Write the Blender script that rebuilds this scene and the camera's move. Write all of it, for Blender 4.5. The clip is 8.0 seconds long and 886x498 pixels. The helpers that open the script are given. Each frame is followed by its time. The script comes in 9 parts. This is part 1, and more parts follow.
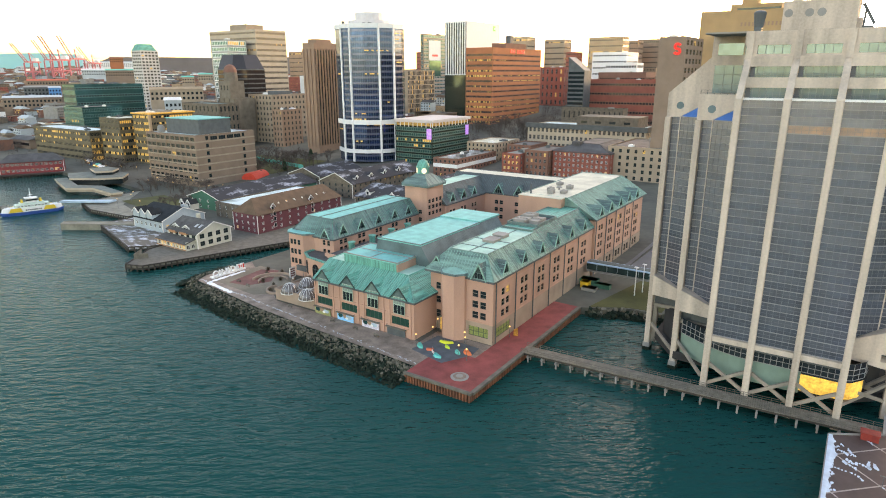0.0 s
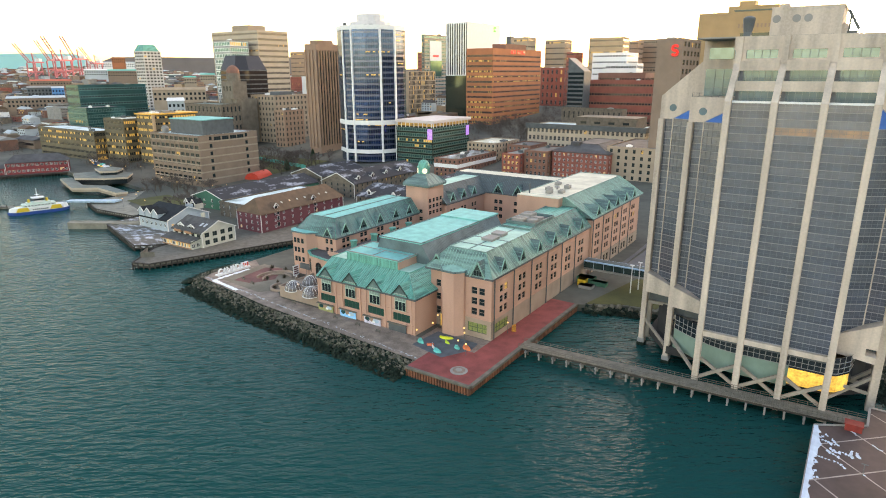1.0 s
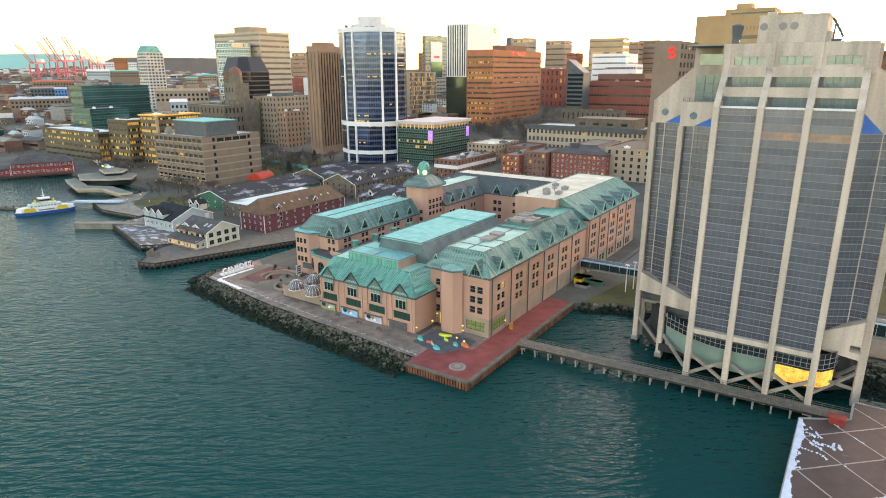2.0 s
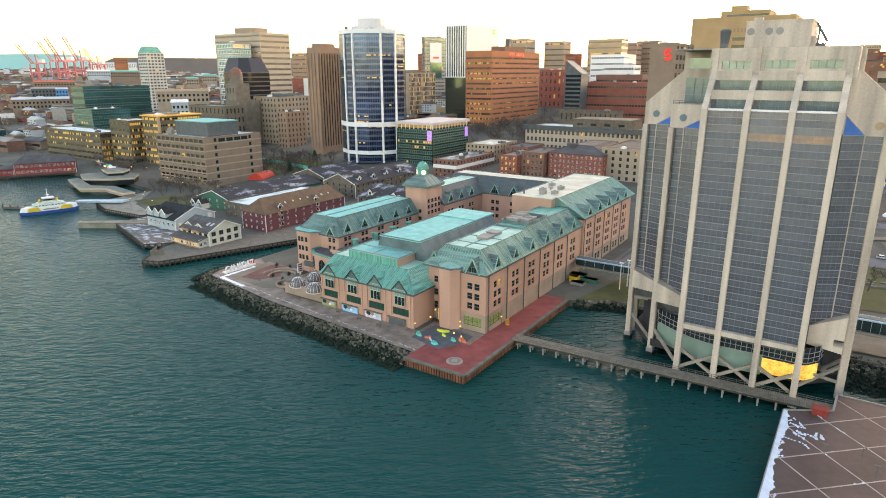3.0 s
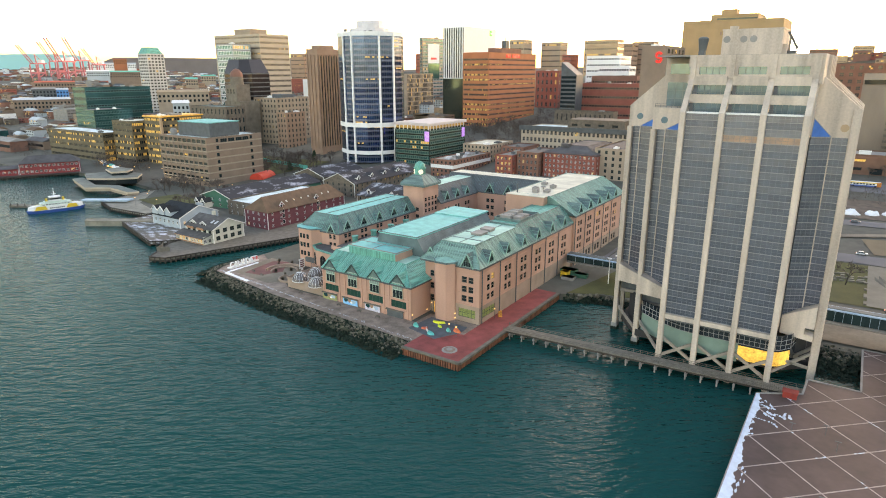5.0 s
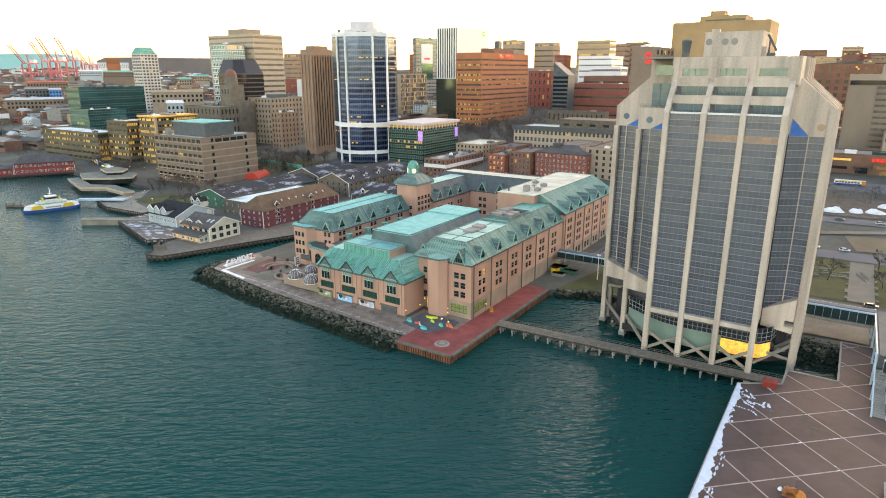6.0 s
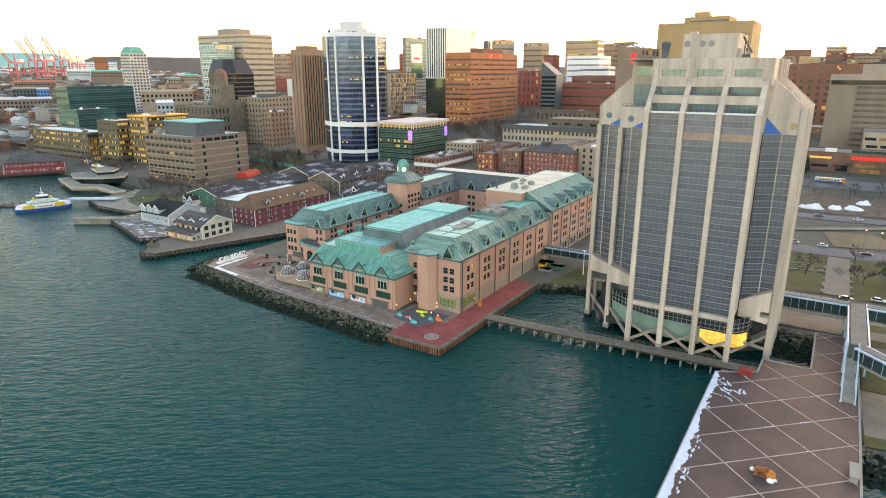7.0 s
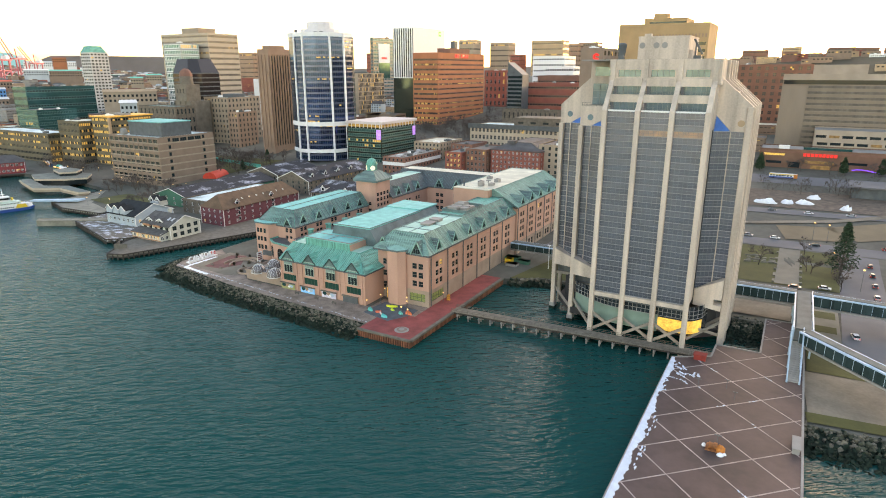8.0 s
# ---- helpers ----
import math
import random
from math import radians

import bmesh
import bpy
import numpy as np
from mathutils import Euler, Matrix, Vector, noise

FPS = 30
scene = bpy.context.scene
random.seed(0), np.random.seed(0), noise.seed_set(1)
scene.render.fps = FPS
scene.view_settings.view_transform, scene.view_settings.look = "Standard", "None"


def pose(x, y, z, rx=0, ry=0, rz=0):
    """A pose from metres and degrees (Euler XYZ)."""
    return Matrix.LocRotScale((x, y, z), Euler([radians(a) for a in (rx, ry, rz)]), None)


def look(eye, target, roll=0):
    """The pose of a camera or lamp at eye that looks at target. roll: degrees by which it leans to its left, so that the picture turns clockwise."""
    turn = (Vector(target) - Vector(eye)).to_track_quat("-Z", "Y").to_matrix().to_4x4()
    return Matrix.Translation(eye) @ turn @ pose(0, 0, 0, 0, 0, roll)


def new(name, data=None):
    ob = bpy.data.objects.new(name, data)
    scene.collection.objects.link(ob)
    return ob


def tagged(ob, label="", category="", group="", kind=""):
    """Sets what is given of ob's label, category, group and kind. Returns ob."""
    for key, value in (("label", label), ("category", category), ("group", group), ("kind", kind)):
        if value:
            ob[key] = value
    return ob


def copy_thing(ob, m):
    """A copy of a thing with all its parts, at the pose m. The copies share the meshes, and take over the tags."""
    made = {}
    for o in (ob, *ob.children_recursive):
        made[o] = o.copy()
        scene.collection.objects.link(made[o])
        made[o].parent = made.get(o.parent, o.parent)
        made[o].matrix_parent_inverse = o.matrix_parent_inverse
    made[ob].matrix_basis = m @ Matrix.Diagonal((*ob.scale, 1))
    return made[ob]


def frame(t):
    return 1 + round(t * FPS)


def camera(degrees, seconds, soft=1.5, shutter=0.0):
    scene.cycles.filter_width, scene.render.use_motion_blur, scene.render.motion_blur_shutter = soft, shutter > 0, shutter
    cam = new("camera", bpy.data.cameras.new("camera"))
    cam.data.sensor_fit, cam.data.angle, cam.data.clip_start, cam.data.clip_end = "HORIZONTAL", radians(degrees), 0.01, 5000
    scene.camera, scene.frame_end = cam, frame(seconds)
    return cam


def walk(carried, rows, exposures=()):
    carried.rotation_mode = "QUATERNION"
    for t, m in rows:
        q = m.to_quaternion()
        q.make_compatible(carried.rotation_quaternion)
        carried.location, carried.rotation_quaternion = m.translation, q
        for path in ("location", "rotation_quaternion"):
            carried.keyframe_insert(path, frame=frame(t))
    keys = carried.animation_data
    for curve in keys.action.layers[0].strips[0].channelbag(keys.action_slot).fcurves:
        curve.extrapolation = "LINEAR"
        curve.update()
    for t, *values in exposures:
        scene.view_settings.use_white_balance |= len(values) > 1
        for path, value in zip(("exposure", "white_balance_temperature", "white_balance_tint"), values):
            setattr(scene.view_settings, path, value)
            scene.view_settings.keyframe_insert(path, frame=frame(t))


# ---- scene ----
cam = camera(71.5, 8.0, soft=1.0)
METRES, EYE, TILT, LEAN, TURN = 43.0, 79.0, 0.0, 0.0, 34.0
ROWS = [
    (0.0, 0.0, 0.0, 0.0, -0.04, -16.05, 0.13),
    (0.5, 0.0034, -0.0581, 0.0077, -0.03, -16.06, 0.14),
    (1.0, 0.0079, -0.118, 0.0218, 0.06, -16.07, 0.15),
    (1.5, 0.0145, -0.1771, 0.0408, 0.16, -16.08, 0.17),
    (3.0, 0.0344, -0.3565, 0.0741, 0.12, -16.07, 0.14),
    (3.5, 0.0387, -0.4162, 0.0819, 0.1, -16.08, 0.14),
    (4.0, 0.0424, -0.4758, 0.0901, 0.09, -16.08, 0.15),
    (4.5, 0.0478, -0.5352, 0.0988, 0.08, -16.08, 0.14),
    (6.0, 0.0666, -0.7153, 0.1154, -0.6, -16.09, 0.1),
    (6.5, 0.0716, -0.7818, 0.1194, -0.92, -16.13, 0.09),
    (7.0, 0.0762, -0.8494, 0.1237, -1.5, -16.14, 0.09),
    (7.5, 0.0824, -0.916, 0.1257, -2.87, -16.14, 0.07),
    (8.0, 0.0849, -0.9848, 0.1274, -4.36, -16.17, 0.05),
]
walk(cam, [(t, pose(0, 0, EYE, TILT, LEAN, TURN) @ pose(METRES * x, METRES * y, METRES * z, 90 + pitch, roll, yaw)) for t, x, y, z, yaw, pitch, roll in ROWS],
     exposures=[(0.0, 2.6, 9200, 25), (8.0, 2.6, 9200, 25)])

# ---- world and sun ----
SUN_AZ, SUN_UP = 3.0, 9.0      # degrees clockwise from +y, and above the horizon
world = bpy.data.worlds.new("world")
scene.world = world
world.use_nodes = True
wn = world.node_tree
sky = wn.nodes.new("ShaderNodeTexSky")
sky.sky_type, sky.sun_disc = "NISHITA", False
sky.sun_elevation, sky.sun_rotation = radians(SUN_UP), radians(SUN_AZ)
sky.air_density, sky.dust_density, sky.ozone_density = 1.0, 0.9, 1.5
wn.links.new(sky.outputs[0], wn.nodes["Background"].inputs[0])
wn.nodes["Background"].inputs[1].default_value = 0.15
sun = new("sun", bpy.data.lights.new("sun", "SUN"))
sun.data.energy, sun.data.angle, sun.data.color = 0.2, radians(48), (1.0, 0.88, 0.74)
sun.matrix_world = look((math.sin(radians(SUN_AZ)) * 100, math.cos(radians(SUN_AZ)) * 100, 100 * math.tan(radians(SUN_UP))), (0, 0, 0))


# ---- materials ----
def mat(name, color, rough=0.8, metal=0.0, vary=0.18, scale=0.35, fine=6.0, bump=0.15, emit=0.0, spec=0.5, tint=None, per_object=0.0, stretch=(1, 1, 1), span=(0.35, 1.0), cell=None):
    """A surface with stains at one scale and grain at another, in metres of the world."""
    m = bpy.data.materials.new(name)
    m.use_nodes = True
    nt = m.node_tree
    b = nt.nodes["Principled BSDF"]
    b.inputs["Roughness"].default_value = rough
    b.inputs["Metallic"].default_value = metal
    b.inputs["Specular IOR Level"].default_value = spec
    geo = nt.nodes.new("ShaderNodeNewGeometry")
    mp = nt.nodes.new("ShaderNodeMapping")
    mp.inputs["Scale"].default_value = stretch
    nt.links.new(geo.outputs["Position"], mp.inputs[0])
    big = nt.nodes.new("ShaderNodeTexNoise")
    big.inputs["Scale"].default_value, big.inputs["Detail"].default_value = scale, 5
    small = nt.nodes.new("ShaderNodeTexNoise")
    small.inputs["Scale"].default_value, small.inputs["Detail"].default_value = fine, 3
    nt.links.new(mp.outputs[0], big.inputs["Vector"])
    nt.links.new(geo.outputs["Position"], small.inputs["Vector"])
    add = nt.nodes.new("ShaderNodeMath")
    add.operation = "MULTIPLY_ADD"
    nt.links.new(small.outputs[0], add.inputs[0])
    add.inputs[1].default_value = 0.35
    nt.links.new(big.outputs[0], add.inputs[2])
    last = add.outputs[0]
    if cell:
        snap = nt.nodes.new("ShaderNodeVectorMath")
        snap.operation = "SNAP"
        nt.links.new(geo.outputs["Position"], snap.inputs[0])
        snap.inputs[1].default_value = cell
        white = nt.nodes.new("ShaderNodeTexWhiteNoise")
        nt.links.new(snap.outputs[0], white.inputs["Vector"])
        ca = nt.nodes.new("ShaderNodeMath")
        ca.operation = "MULTIPLY_ADD"
        nt.links.new(white.outputs["Value"], ca.inputs[0])
        ca.inputs[1].default_value = 0.45
        nt.links.new(last, ca.inputs[2])
        last = ca.outputs[0]
    if per_object:
        info = nt.nodes.new("ShaderNodeObjectInfo")
        po = nt.nodes.new("ShaderNodeMath")
        po.operation = "MULTIPLY_ADD"
        nt.links.new(info.outputs["Random"], po.inputs[0])
        po.inputs[1].default_value = per_object
        nt.links.new(last, po.inputs[2])
        last = po.outputs[0]
    ramp = nt.nodes.new("ShaderNodeMapRange")
    ramp.inputs[1].default_value, ramp.inputs[2].default_value = span[0], span[1] + per_object + (0.4 if cell else 0)
    nt.links.new(last, ramp.inputs[0])
    mix = nt.nodes.new("ShaderNodeMix")
    mix.data_type = "RGBA"
    lo = tint or [c * (1 - vary * 1.4) for c in color]
    hi = [min(1, c * (1 + vary)) for c in color]
    mix.inputs[6].default_value, mix.inputs[7].default_value = (*lo, 1), (*hi, 1)
    nt.links.new(ramp.outputs[0], mix.inputs[0])
    nt.links.new(mix.outputs[2], b.inputs["Base Color"])
    if bump:
        bp = nt.nodes.new("ShaderNodeBump")
        bp.inputs["Strength"].default_value, bp.inputs["Distance"].default_value = bump, 0.05
        nt.links.new(small.outputs[0], bp.inputs["Height"])
        nt.links.new(bp.outputs[0], b.inputs["Normal"])
    if emit:
        nt.links.new(mix.outputs[2], b.inputs["Emission Color"])
        b.inputs["Emission Strength"].default_value = emit
    return m


def water_material():
    m = bpy.data.materials.new("harbour_water")
    m.use_nodes = True
    nt = m.node_tree
    b = nt.nodes["Principled BSDF"]
    b.inputs["Base Color"].default_value = (0.0, 0.057, 0.053, 1)
    b.inputs["Roughness"].default_value = 0.06
    b.inputs["IOR"].default_value = 1.142
    b.inputs["Specular IOR Level"].default_value = 0.5
    b.inputs["Specular Tint"].default_value = (0.46, 0.89, 1.0, 1)
    geo = nt.nodes.new("ShaderNodeNewGeometry")
    prev = None
    for turn, along, across, dist, detail in ((28, 26, 13, 0.4, 2), (31, 6.4, 2.4, 0.62, 2), (40, 3.2, 1.3, 0.46, 3), (18, 1.5, 0.7, 0.10, 2)):
        mp = nt.nodes.new("ShaderNodeMapping")
        mp.vector_type = "TEXTURE"
        mp.inputs["Rotation"].default_value = (0, 0, radians(turn))
        mp.inputs["Scale"].default_value = (along, across, 1)
        nt.links.new(geo.outputs["Position"], mp.inputs[0])
        n = nt.nodes.new("ShaderNodeTexNoise")
        n.inputs["Scale"].default_value, n.inputs["Detail"].default_value = 1.0, detail
        nt.links.new(mp.outputs[0], n.inputs["Vector"])
        bp = nt.nodes.new("ShaderNodeBump")
        bp.inputs["Strength"].default_value, bp.inputs["Distance"].default_value = 1.0, dist
        nt.links.new(n.outputs[0], bp.inputs["Height"])
        if prev:
            nt.links.new(prev.outputs[0], bp.inputs["Normal"])
        prev = bp
    nt.links.new(prev.outputs[0], b.inputs["Normal"])
    return m


def glass(name, color, rough=0.06, metal=0.85, wob=0.03, cell=None, vary=0.12):
    """Coated window glass seen from far: a tinted mirror with slightly uneven panes."""
    m = mat(name, color, rough=rough, metal=metal, vary=vary, scale=0.2, fine=1.2, bump=wob, per_object=0.25, cell=cell)
    return m


WATER = water_material()
PEACH = mat("peach_render", (0.53, 0.305, 0.225), 0.85, vary=0.18, scale=0.12, fine=3, stretch=(1, 1, 0.4))
PEACH_BASE = mat("stone_base", (0.36, 0.265, 0.205), 0.85, vary=0.2, scale=0.2)
COPPER = mat("verdigris_copper", (0.075, 0.34, 0.27), 0.6, vary=0.3, scale=0.5, fine=2.6, bump=0.1, tint=(0.022, 0.10, 0.085), stretch=(3.2, 0.3, 0.3), span=(0.40, 0.80))
COPPER_EAST = mat("streaked_copper", (0.15, 0.295, 0.25), 0.6, vary=0.3, scale=0.45, fine=2.2, bump=0.1, tint=(0.04, 0.072, 0.076), stretch=(0.25, 2.6, 0.25), span=(0.40, 0.86))
COPPER_DULL = mat("weathered_copper", (0.12, 0.205, 0.19), 0.65, vary=0.3, scale=0.4, fine=2.2, tint=(0.036, 0.058, 0.064), stretch=(0.25, 2.6, 0.25), span=(0.40, 0.9))
ROOF_CYAN = mat("pale_green_membrane", (0.13, 0.50, 0.46), 0.7, vary=0.22, scale=0.3, fine=1.5)
ROOF_PALE = mat("pale_gravel_roof", (0.58, 0.57, 0.46), 0.8, vary=0.25, scale=0.15, fine=0.9)
SNOWFLAT = mat("snowy_grey_roof", (0.42, 0.51, 0.52), 0.85, vary=0.4, scale=0.12, fine=0.9, tint=(0.15, 0.23, 0.23), span=(0.35, 0.75))
ROOF_MINT = mat("mint_green_membrane", (0.34, 0.60, 0.51), 0.7, vary=0.25, scale=0.15, fine=0.8)
SLATE = mat("dark_slate_cladding", (0.085, 0.10, 0.105), 0.6, vary=0.25, scale=0.3)
DARKFRAME = mat("dark_green_frame", (0.02, 0.05, 0.045), 0.5, vary=0.1)
CITYPANE = glass("far_window_pane", (0.085, 0.082, 0.075), 0.15, 0.35)
PANE = glass("window_pane", (0.03, 0.042, 0.046), 0.07, 0.45)
PANE_GREEN = glass("green_pane", (0.03, 0.12, 0.09), 0.08, 0.5)
LIT = mat("lit_window", (1.0, 0.50, 0.12), 0.5, vary=0.35, scale=0.9, fine=4, tint=(0.45, 0.20, 0.05), emit=0.0825, bump=0)
LIT_GREEN = mat("lit_shop_window", (0.20, 0.25, 0.08), 0.5, vary=0.4, scale=1.2, fine=4, emit=0.0165, bump=0)
LAMP = mat("lamp_glow", (1.0, 0.60, 0.22), 0.5, vary=0.05, emit=0.3, bump=0)
CONCRETE = mat("pale_concrete", (0.56, 0.465, 0.385), 0.85, vary=0.26, span=(0.42, 0.95), scale=0.35, fine=2, stretch=(1, 1, 0.09))
CONC_GREY = mat("grey_concrete", (0.28, 0.27, 0.25), 0.9, vary=0.18, scale=0.2)
TOWER_GLASS = glass("tower_glass", (0.155, 0.185, 0.235), 0.16, 0.65, 0.06, cell=(1.45, 1.45, 1.0), vary=0.34)
LINE = mat("pale_mullion", (0.30, 0.29, 0.28), 0.6, vary=0.08)
BLUE_GLASS = glass("blue_mirror_glass", (0.04, 0.085, 0.21), 0.05, 0.85, 0.12, cell=(2.1, 2.1, 2.1), vary=0.5)
GREEN_GLASS = glass("green_mirror_glass", (0.095, 0.135, 0.118), 0.08, 0.8)
TEAL_GLASS = glass("teal_glass", (0.035, 0.155, 0.155), 0.12, 0.6, cell=(3.0, 3.0, 4.0), vary=0.35)
WHITE = mat("white_paint", (0.78, 0.78, 0.76), 0.6, vary=0.06)
BRICK_ORANGE = mat("orange_brick", (0.47, 0.165, 0.075), 0.85, vary=0.16, scale=0.1)
BRICK_RED = mat("red_brick", (0.30, 0.09, 0.065), 0.85, vary=0.2, scale=0.15)
BRICK_BROWN = mat("brown_brick", (0.235, 0.112, 0.08), 0.85, vary=0.2, scale=0.15)
BEIGE = mat("beige_stone", (0.37, 0.285, 0.21), 0.85, vary=0.15, scale=0.12)
PALE_BEIGE = mat("pale_beige_stone", (0.50, 0.41, 0.31), 0.85, vary=0.12, scale=0.1)
TAN = mat("tan_concrete", (0.48, 0.33, 0.205), 0.85, vary=0.14, scale=0.1)
BROWN_RIB = mat("brown_ribbed_stone", (0.33, 0.21, 0.145), 0.85, vary=0.15, scale=0.1)
GREYBROWN = mat("grey_brown_concrete", (0.26, 0.183, 0.135), 0.85, vary=0.14, scale=0.15)
CITY = mat("city_ground", (0.101, 0.101, 0.082), 0.95, vary=0.45, scale=0.03, fine=0.3)
GRASS = mat("winter_grass", (0.078, 0.078, 0.02), 0.95, vary=0.35, scale=0.12, fine=2)
PAVE = mat("brown_paving", (0.27, 0.205, 0.165), 0.9, vary=0.42, scale=0.3, fine=2.4)
REDPAVE = mat("red_brick_paving", (0.29, 0.06, 0.055), 0.85, vary=0.35, scale=0.25, fine=3)
TIMBER = mat("grey_timber", (0.145, 0.132, 0.108), 0.9, vary=0.3, scale=0.5, fine=3)
DARKTIMBER = mat("tarred_timber", (0.05, 0.042, 0.035), 0.9, vary=0.4, scale=0.6)
RUST = mat("rusty_sheet_steel", (0.26, 0.09, 0.045), 0.8, vary=0.4, scale=0.5, fine=2, tint=(0.05, 0.028, 0.02), stretch=(1, 1, 0.4))
COPPER_LIGHT = mat("pale_copper_seam", (0.22, 0.46, 0.38), 0.6, vary=0.3, scale=0.4)
WETROCK = mat("weedy_wet_rock", (0.019, 0.033, 0.024), 0.9, spec=0.1, vary=0.6, scale=0.6, fine=4, bump=0.5)
ROCK_BROWN = mat("grey_mossy_rock", (0.075, 0.082, 0.058), 0.95, spec=0.2, vary=0.5, scale=0.6, fine=4, bump=0.5)
ROCK = mat("dry_rock", (0.165, 0.152, 0.118), 0.95, spec=0.2, vary=0.6, scale=0.6, fine=4, bump=0.5)
DECK = mat("red_brown_deck", (0.092, 0.056, 0.05), 0.75, vary=0.4, scale=0.08, fine=0.6)
SNOWTIMBER = mat("snowy_timber", (0.46, 0.49, 0.54), 0.9, vary=0.3, scale=0.3, fine=1.6, tint=(0.13, 0.118, 0.10), span=(0.66, 0.86), stretch=(0.7, 1.4, 1))
OLDSNOW = mat("dirty_old_snow", (0.50, 0.52, 0.55), 0.85, vary=0.3, scale=0.6)
SNOW = mat("thin_snow", (0.82, 0.84, 0.87), 0.8, vary=0.08, scale=0.5)
STEELBLUE = mat("pale_blue_steel", (0.36, 0.50, 0.60), 0.5, vary=0.1)
HILL = mat("far_hill", (0.24, 0.205, 0.195), 1.0, vary=0.25, scale=0.004, fine=0.02, bump=0)
# turquoise paled by the haze of distance
HAZE_SEA = mat("turquoise_with_haze", (0.30, 0.68, 0.70), 1.0, vary=0.1, scale=0.003, bump=0)
DARKROOF = mat("dark_roof", (0.085, 0.083, 0.085), 0.85, vary=0.4, scale=0.15, fine=1.2)
SHINGLE = mat("brown_shingle", (0.14, 0.085, 0.052), 0.9, vary=0.25, scale=0.3, fine=3)
MAROON = mat("maroon_clapboard", (0.16, 0.045, 0.055), 0.8, vary=0.15)
GREENWALL = mat("green_clapboard", (0.03, 0.15, 0.10), 0.8, vary=0.15)
STONE_DARK = mat("ironstone", (0.16, 0.13, 0.10), 0.9, vary=0.35, scale=0.5, fine=2)
REDSIGN = mat("red_sign_light", (1.0, 0.04, 0.03), 0.5, vary=0.1, emit=0.0715, bump=0)
RED = mat("red_paint", (0.62, 0.03, 0.02), 0.6, vary=0.1)
BLUE = mat("blue_paint", (0.02, 0.09, 0.35), 0.5, vary=0.1)
YELLOW = mat("yellow_paint", (0.75, 0.48, 0.04), 0.55, vary=0.1)
BLUEPANE = mat("deep_blue_pane", (0.035, 0.16, 0.46), 0.4, vary=0.25, scale=0.5, bump=0, spec=0.25)


# ---- mesh building ----
class Geo:
    """Collects faces with a material slot each, then becomes one mesh."""

    def __init__(self):
        self.v, self.f, self.m = [], [], []

    def face(self, pts, k=0):
        n = len(self.v)
        self.v += [tuple(p) for p in pts]
        self.f.append(tuple(range(n, n + len(pts))))
        self.m.append(k)

    def box(self, x0, x1, y0, y1, z0, z1, k=0):
        n = len(self.v)
        self.v += [(x0, y0, z0), (x1, y0, z0), (x1, y1, z0), (x0, y1, z0), (x0, y0, z1), (x1, y0, z1), (x1, y1, z1), (x0, y1, z1)]
        for f in ((3, 2, 1, 0), (4, 5, 6, 7), (0, 1, 5, 4), (1, 2, 6, 5), (2, 3, 7, 6), (3, 0, 4, 7)):
            self.f.append(tuple(n + i for i in f))
            self.m.append(k)
        return self

    def loft(self, a, b, k=0, top=True, bottom=True, ktop=None):
        """Between two outlines of as many points, anticlockwise seen from above."""
        n, c = len(self.v), len(a)
        self.v += [tuple(p) for p in a] + [tuple(p) for p in b]
        for i in range(c):
            j = (i + 1) % c
            self.f.append((n + i, n + j, n + c + j, n + c + i))
            self.m.append(k)
        if top:
            self.f.append(tuple(n + c + i for i in range(c)))
            self.m.append(k if ktop is None else ktop)
        if bottom:
            self.f.append(tuple(n + c - 1 - i for i in range(c)))
            self.m.append(k)
        return self

    def prism(self, poly, z0, z1, k=0, ktop=None):
        return self.loft([(x, y, z0) for x, y in poly], [(x, y, z1) for x, y in poly], k, ktop=ktop)

    def beam(self, p, q, w, h=None, k=0):
        """A square bar from p to q."""
        p, q = Vector(p), Vector(q)
        h = h or w
        d = (q - p).normalized()
        side = d.cross(Vector((0, 0, 1)))
        side = side.normalized() if side.length > 1e-4 else Vector((1, 0, 0))
        up = side.cross(d)
        ring = [side * (sx * w / 2) + up * (sz * h / 2) for sx, sz in ((-1, -1), (1, -1), (1, 1), (-1, 1))]
        n = len(self.v)
        self.v += [tuple(p + r) for r in ring] + [tuple(q + r) for r in ring]
        for f in ((3, 2, 1, 0), (4, 5, 6, 7), (0, 1, 5, 4), (1, 2, 6, 5), (2, 3, 7, 6), (3, 0, 4, 7)):
            self.f.append(tuple(n + i for i in f))
            self.m.append(k)
        return self

    def tube(self, x, y, z0, z1, r0, r1=None, n=10, k=0):
        r1 = r0 if r1 is None else r1
        ring = [(math.cos(2 * math.pi * i / n), math.sin(2 * math.pi * i / n)) for i in range(n)]
        return self.loft([(x + r0 * c, y + r0 * s, z0) for c, s in ring], [(x + r1 * c, y + r1 * s, z1) for c, s in ring], k)

    def dome(self, x, y, z, r, h, n=14, rings=5, k=0):
        prev = None
        for i in range(rings):
            a = math.pi / 2 * i / rings
            cur = [(x + r * math.cos(a) * math.cos(2 * math.pi * j / n), y + r * math.cos(a) * math.sin(2 * math.pi * j / n), z + h * math.sin(a)) for j in range(n)]
            if prev:
                self.loft(prev, cur, k, top=False, bottom=False)
            prev = cur
        for j in range(n):
            self.face([prev[j], prev[(j + 1) % n], (x, y, z + h)], k)
        return self

    def mesh(self, name, mats):
        me = bpy.data.meshes.new(name)
        me.from_pydata(self.v, [], self.f)
        for m in mats if isinstance(mats, (list, tuple)) else [mats]:
            me.materials.append(m)
        me.polygons.foreach_set("material_index", self.m)
        me.update()
        return me


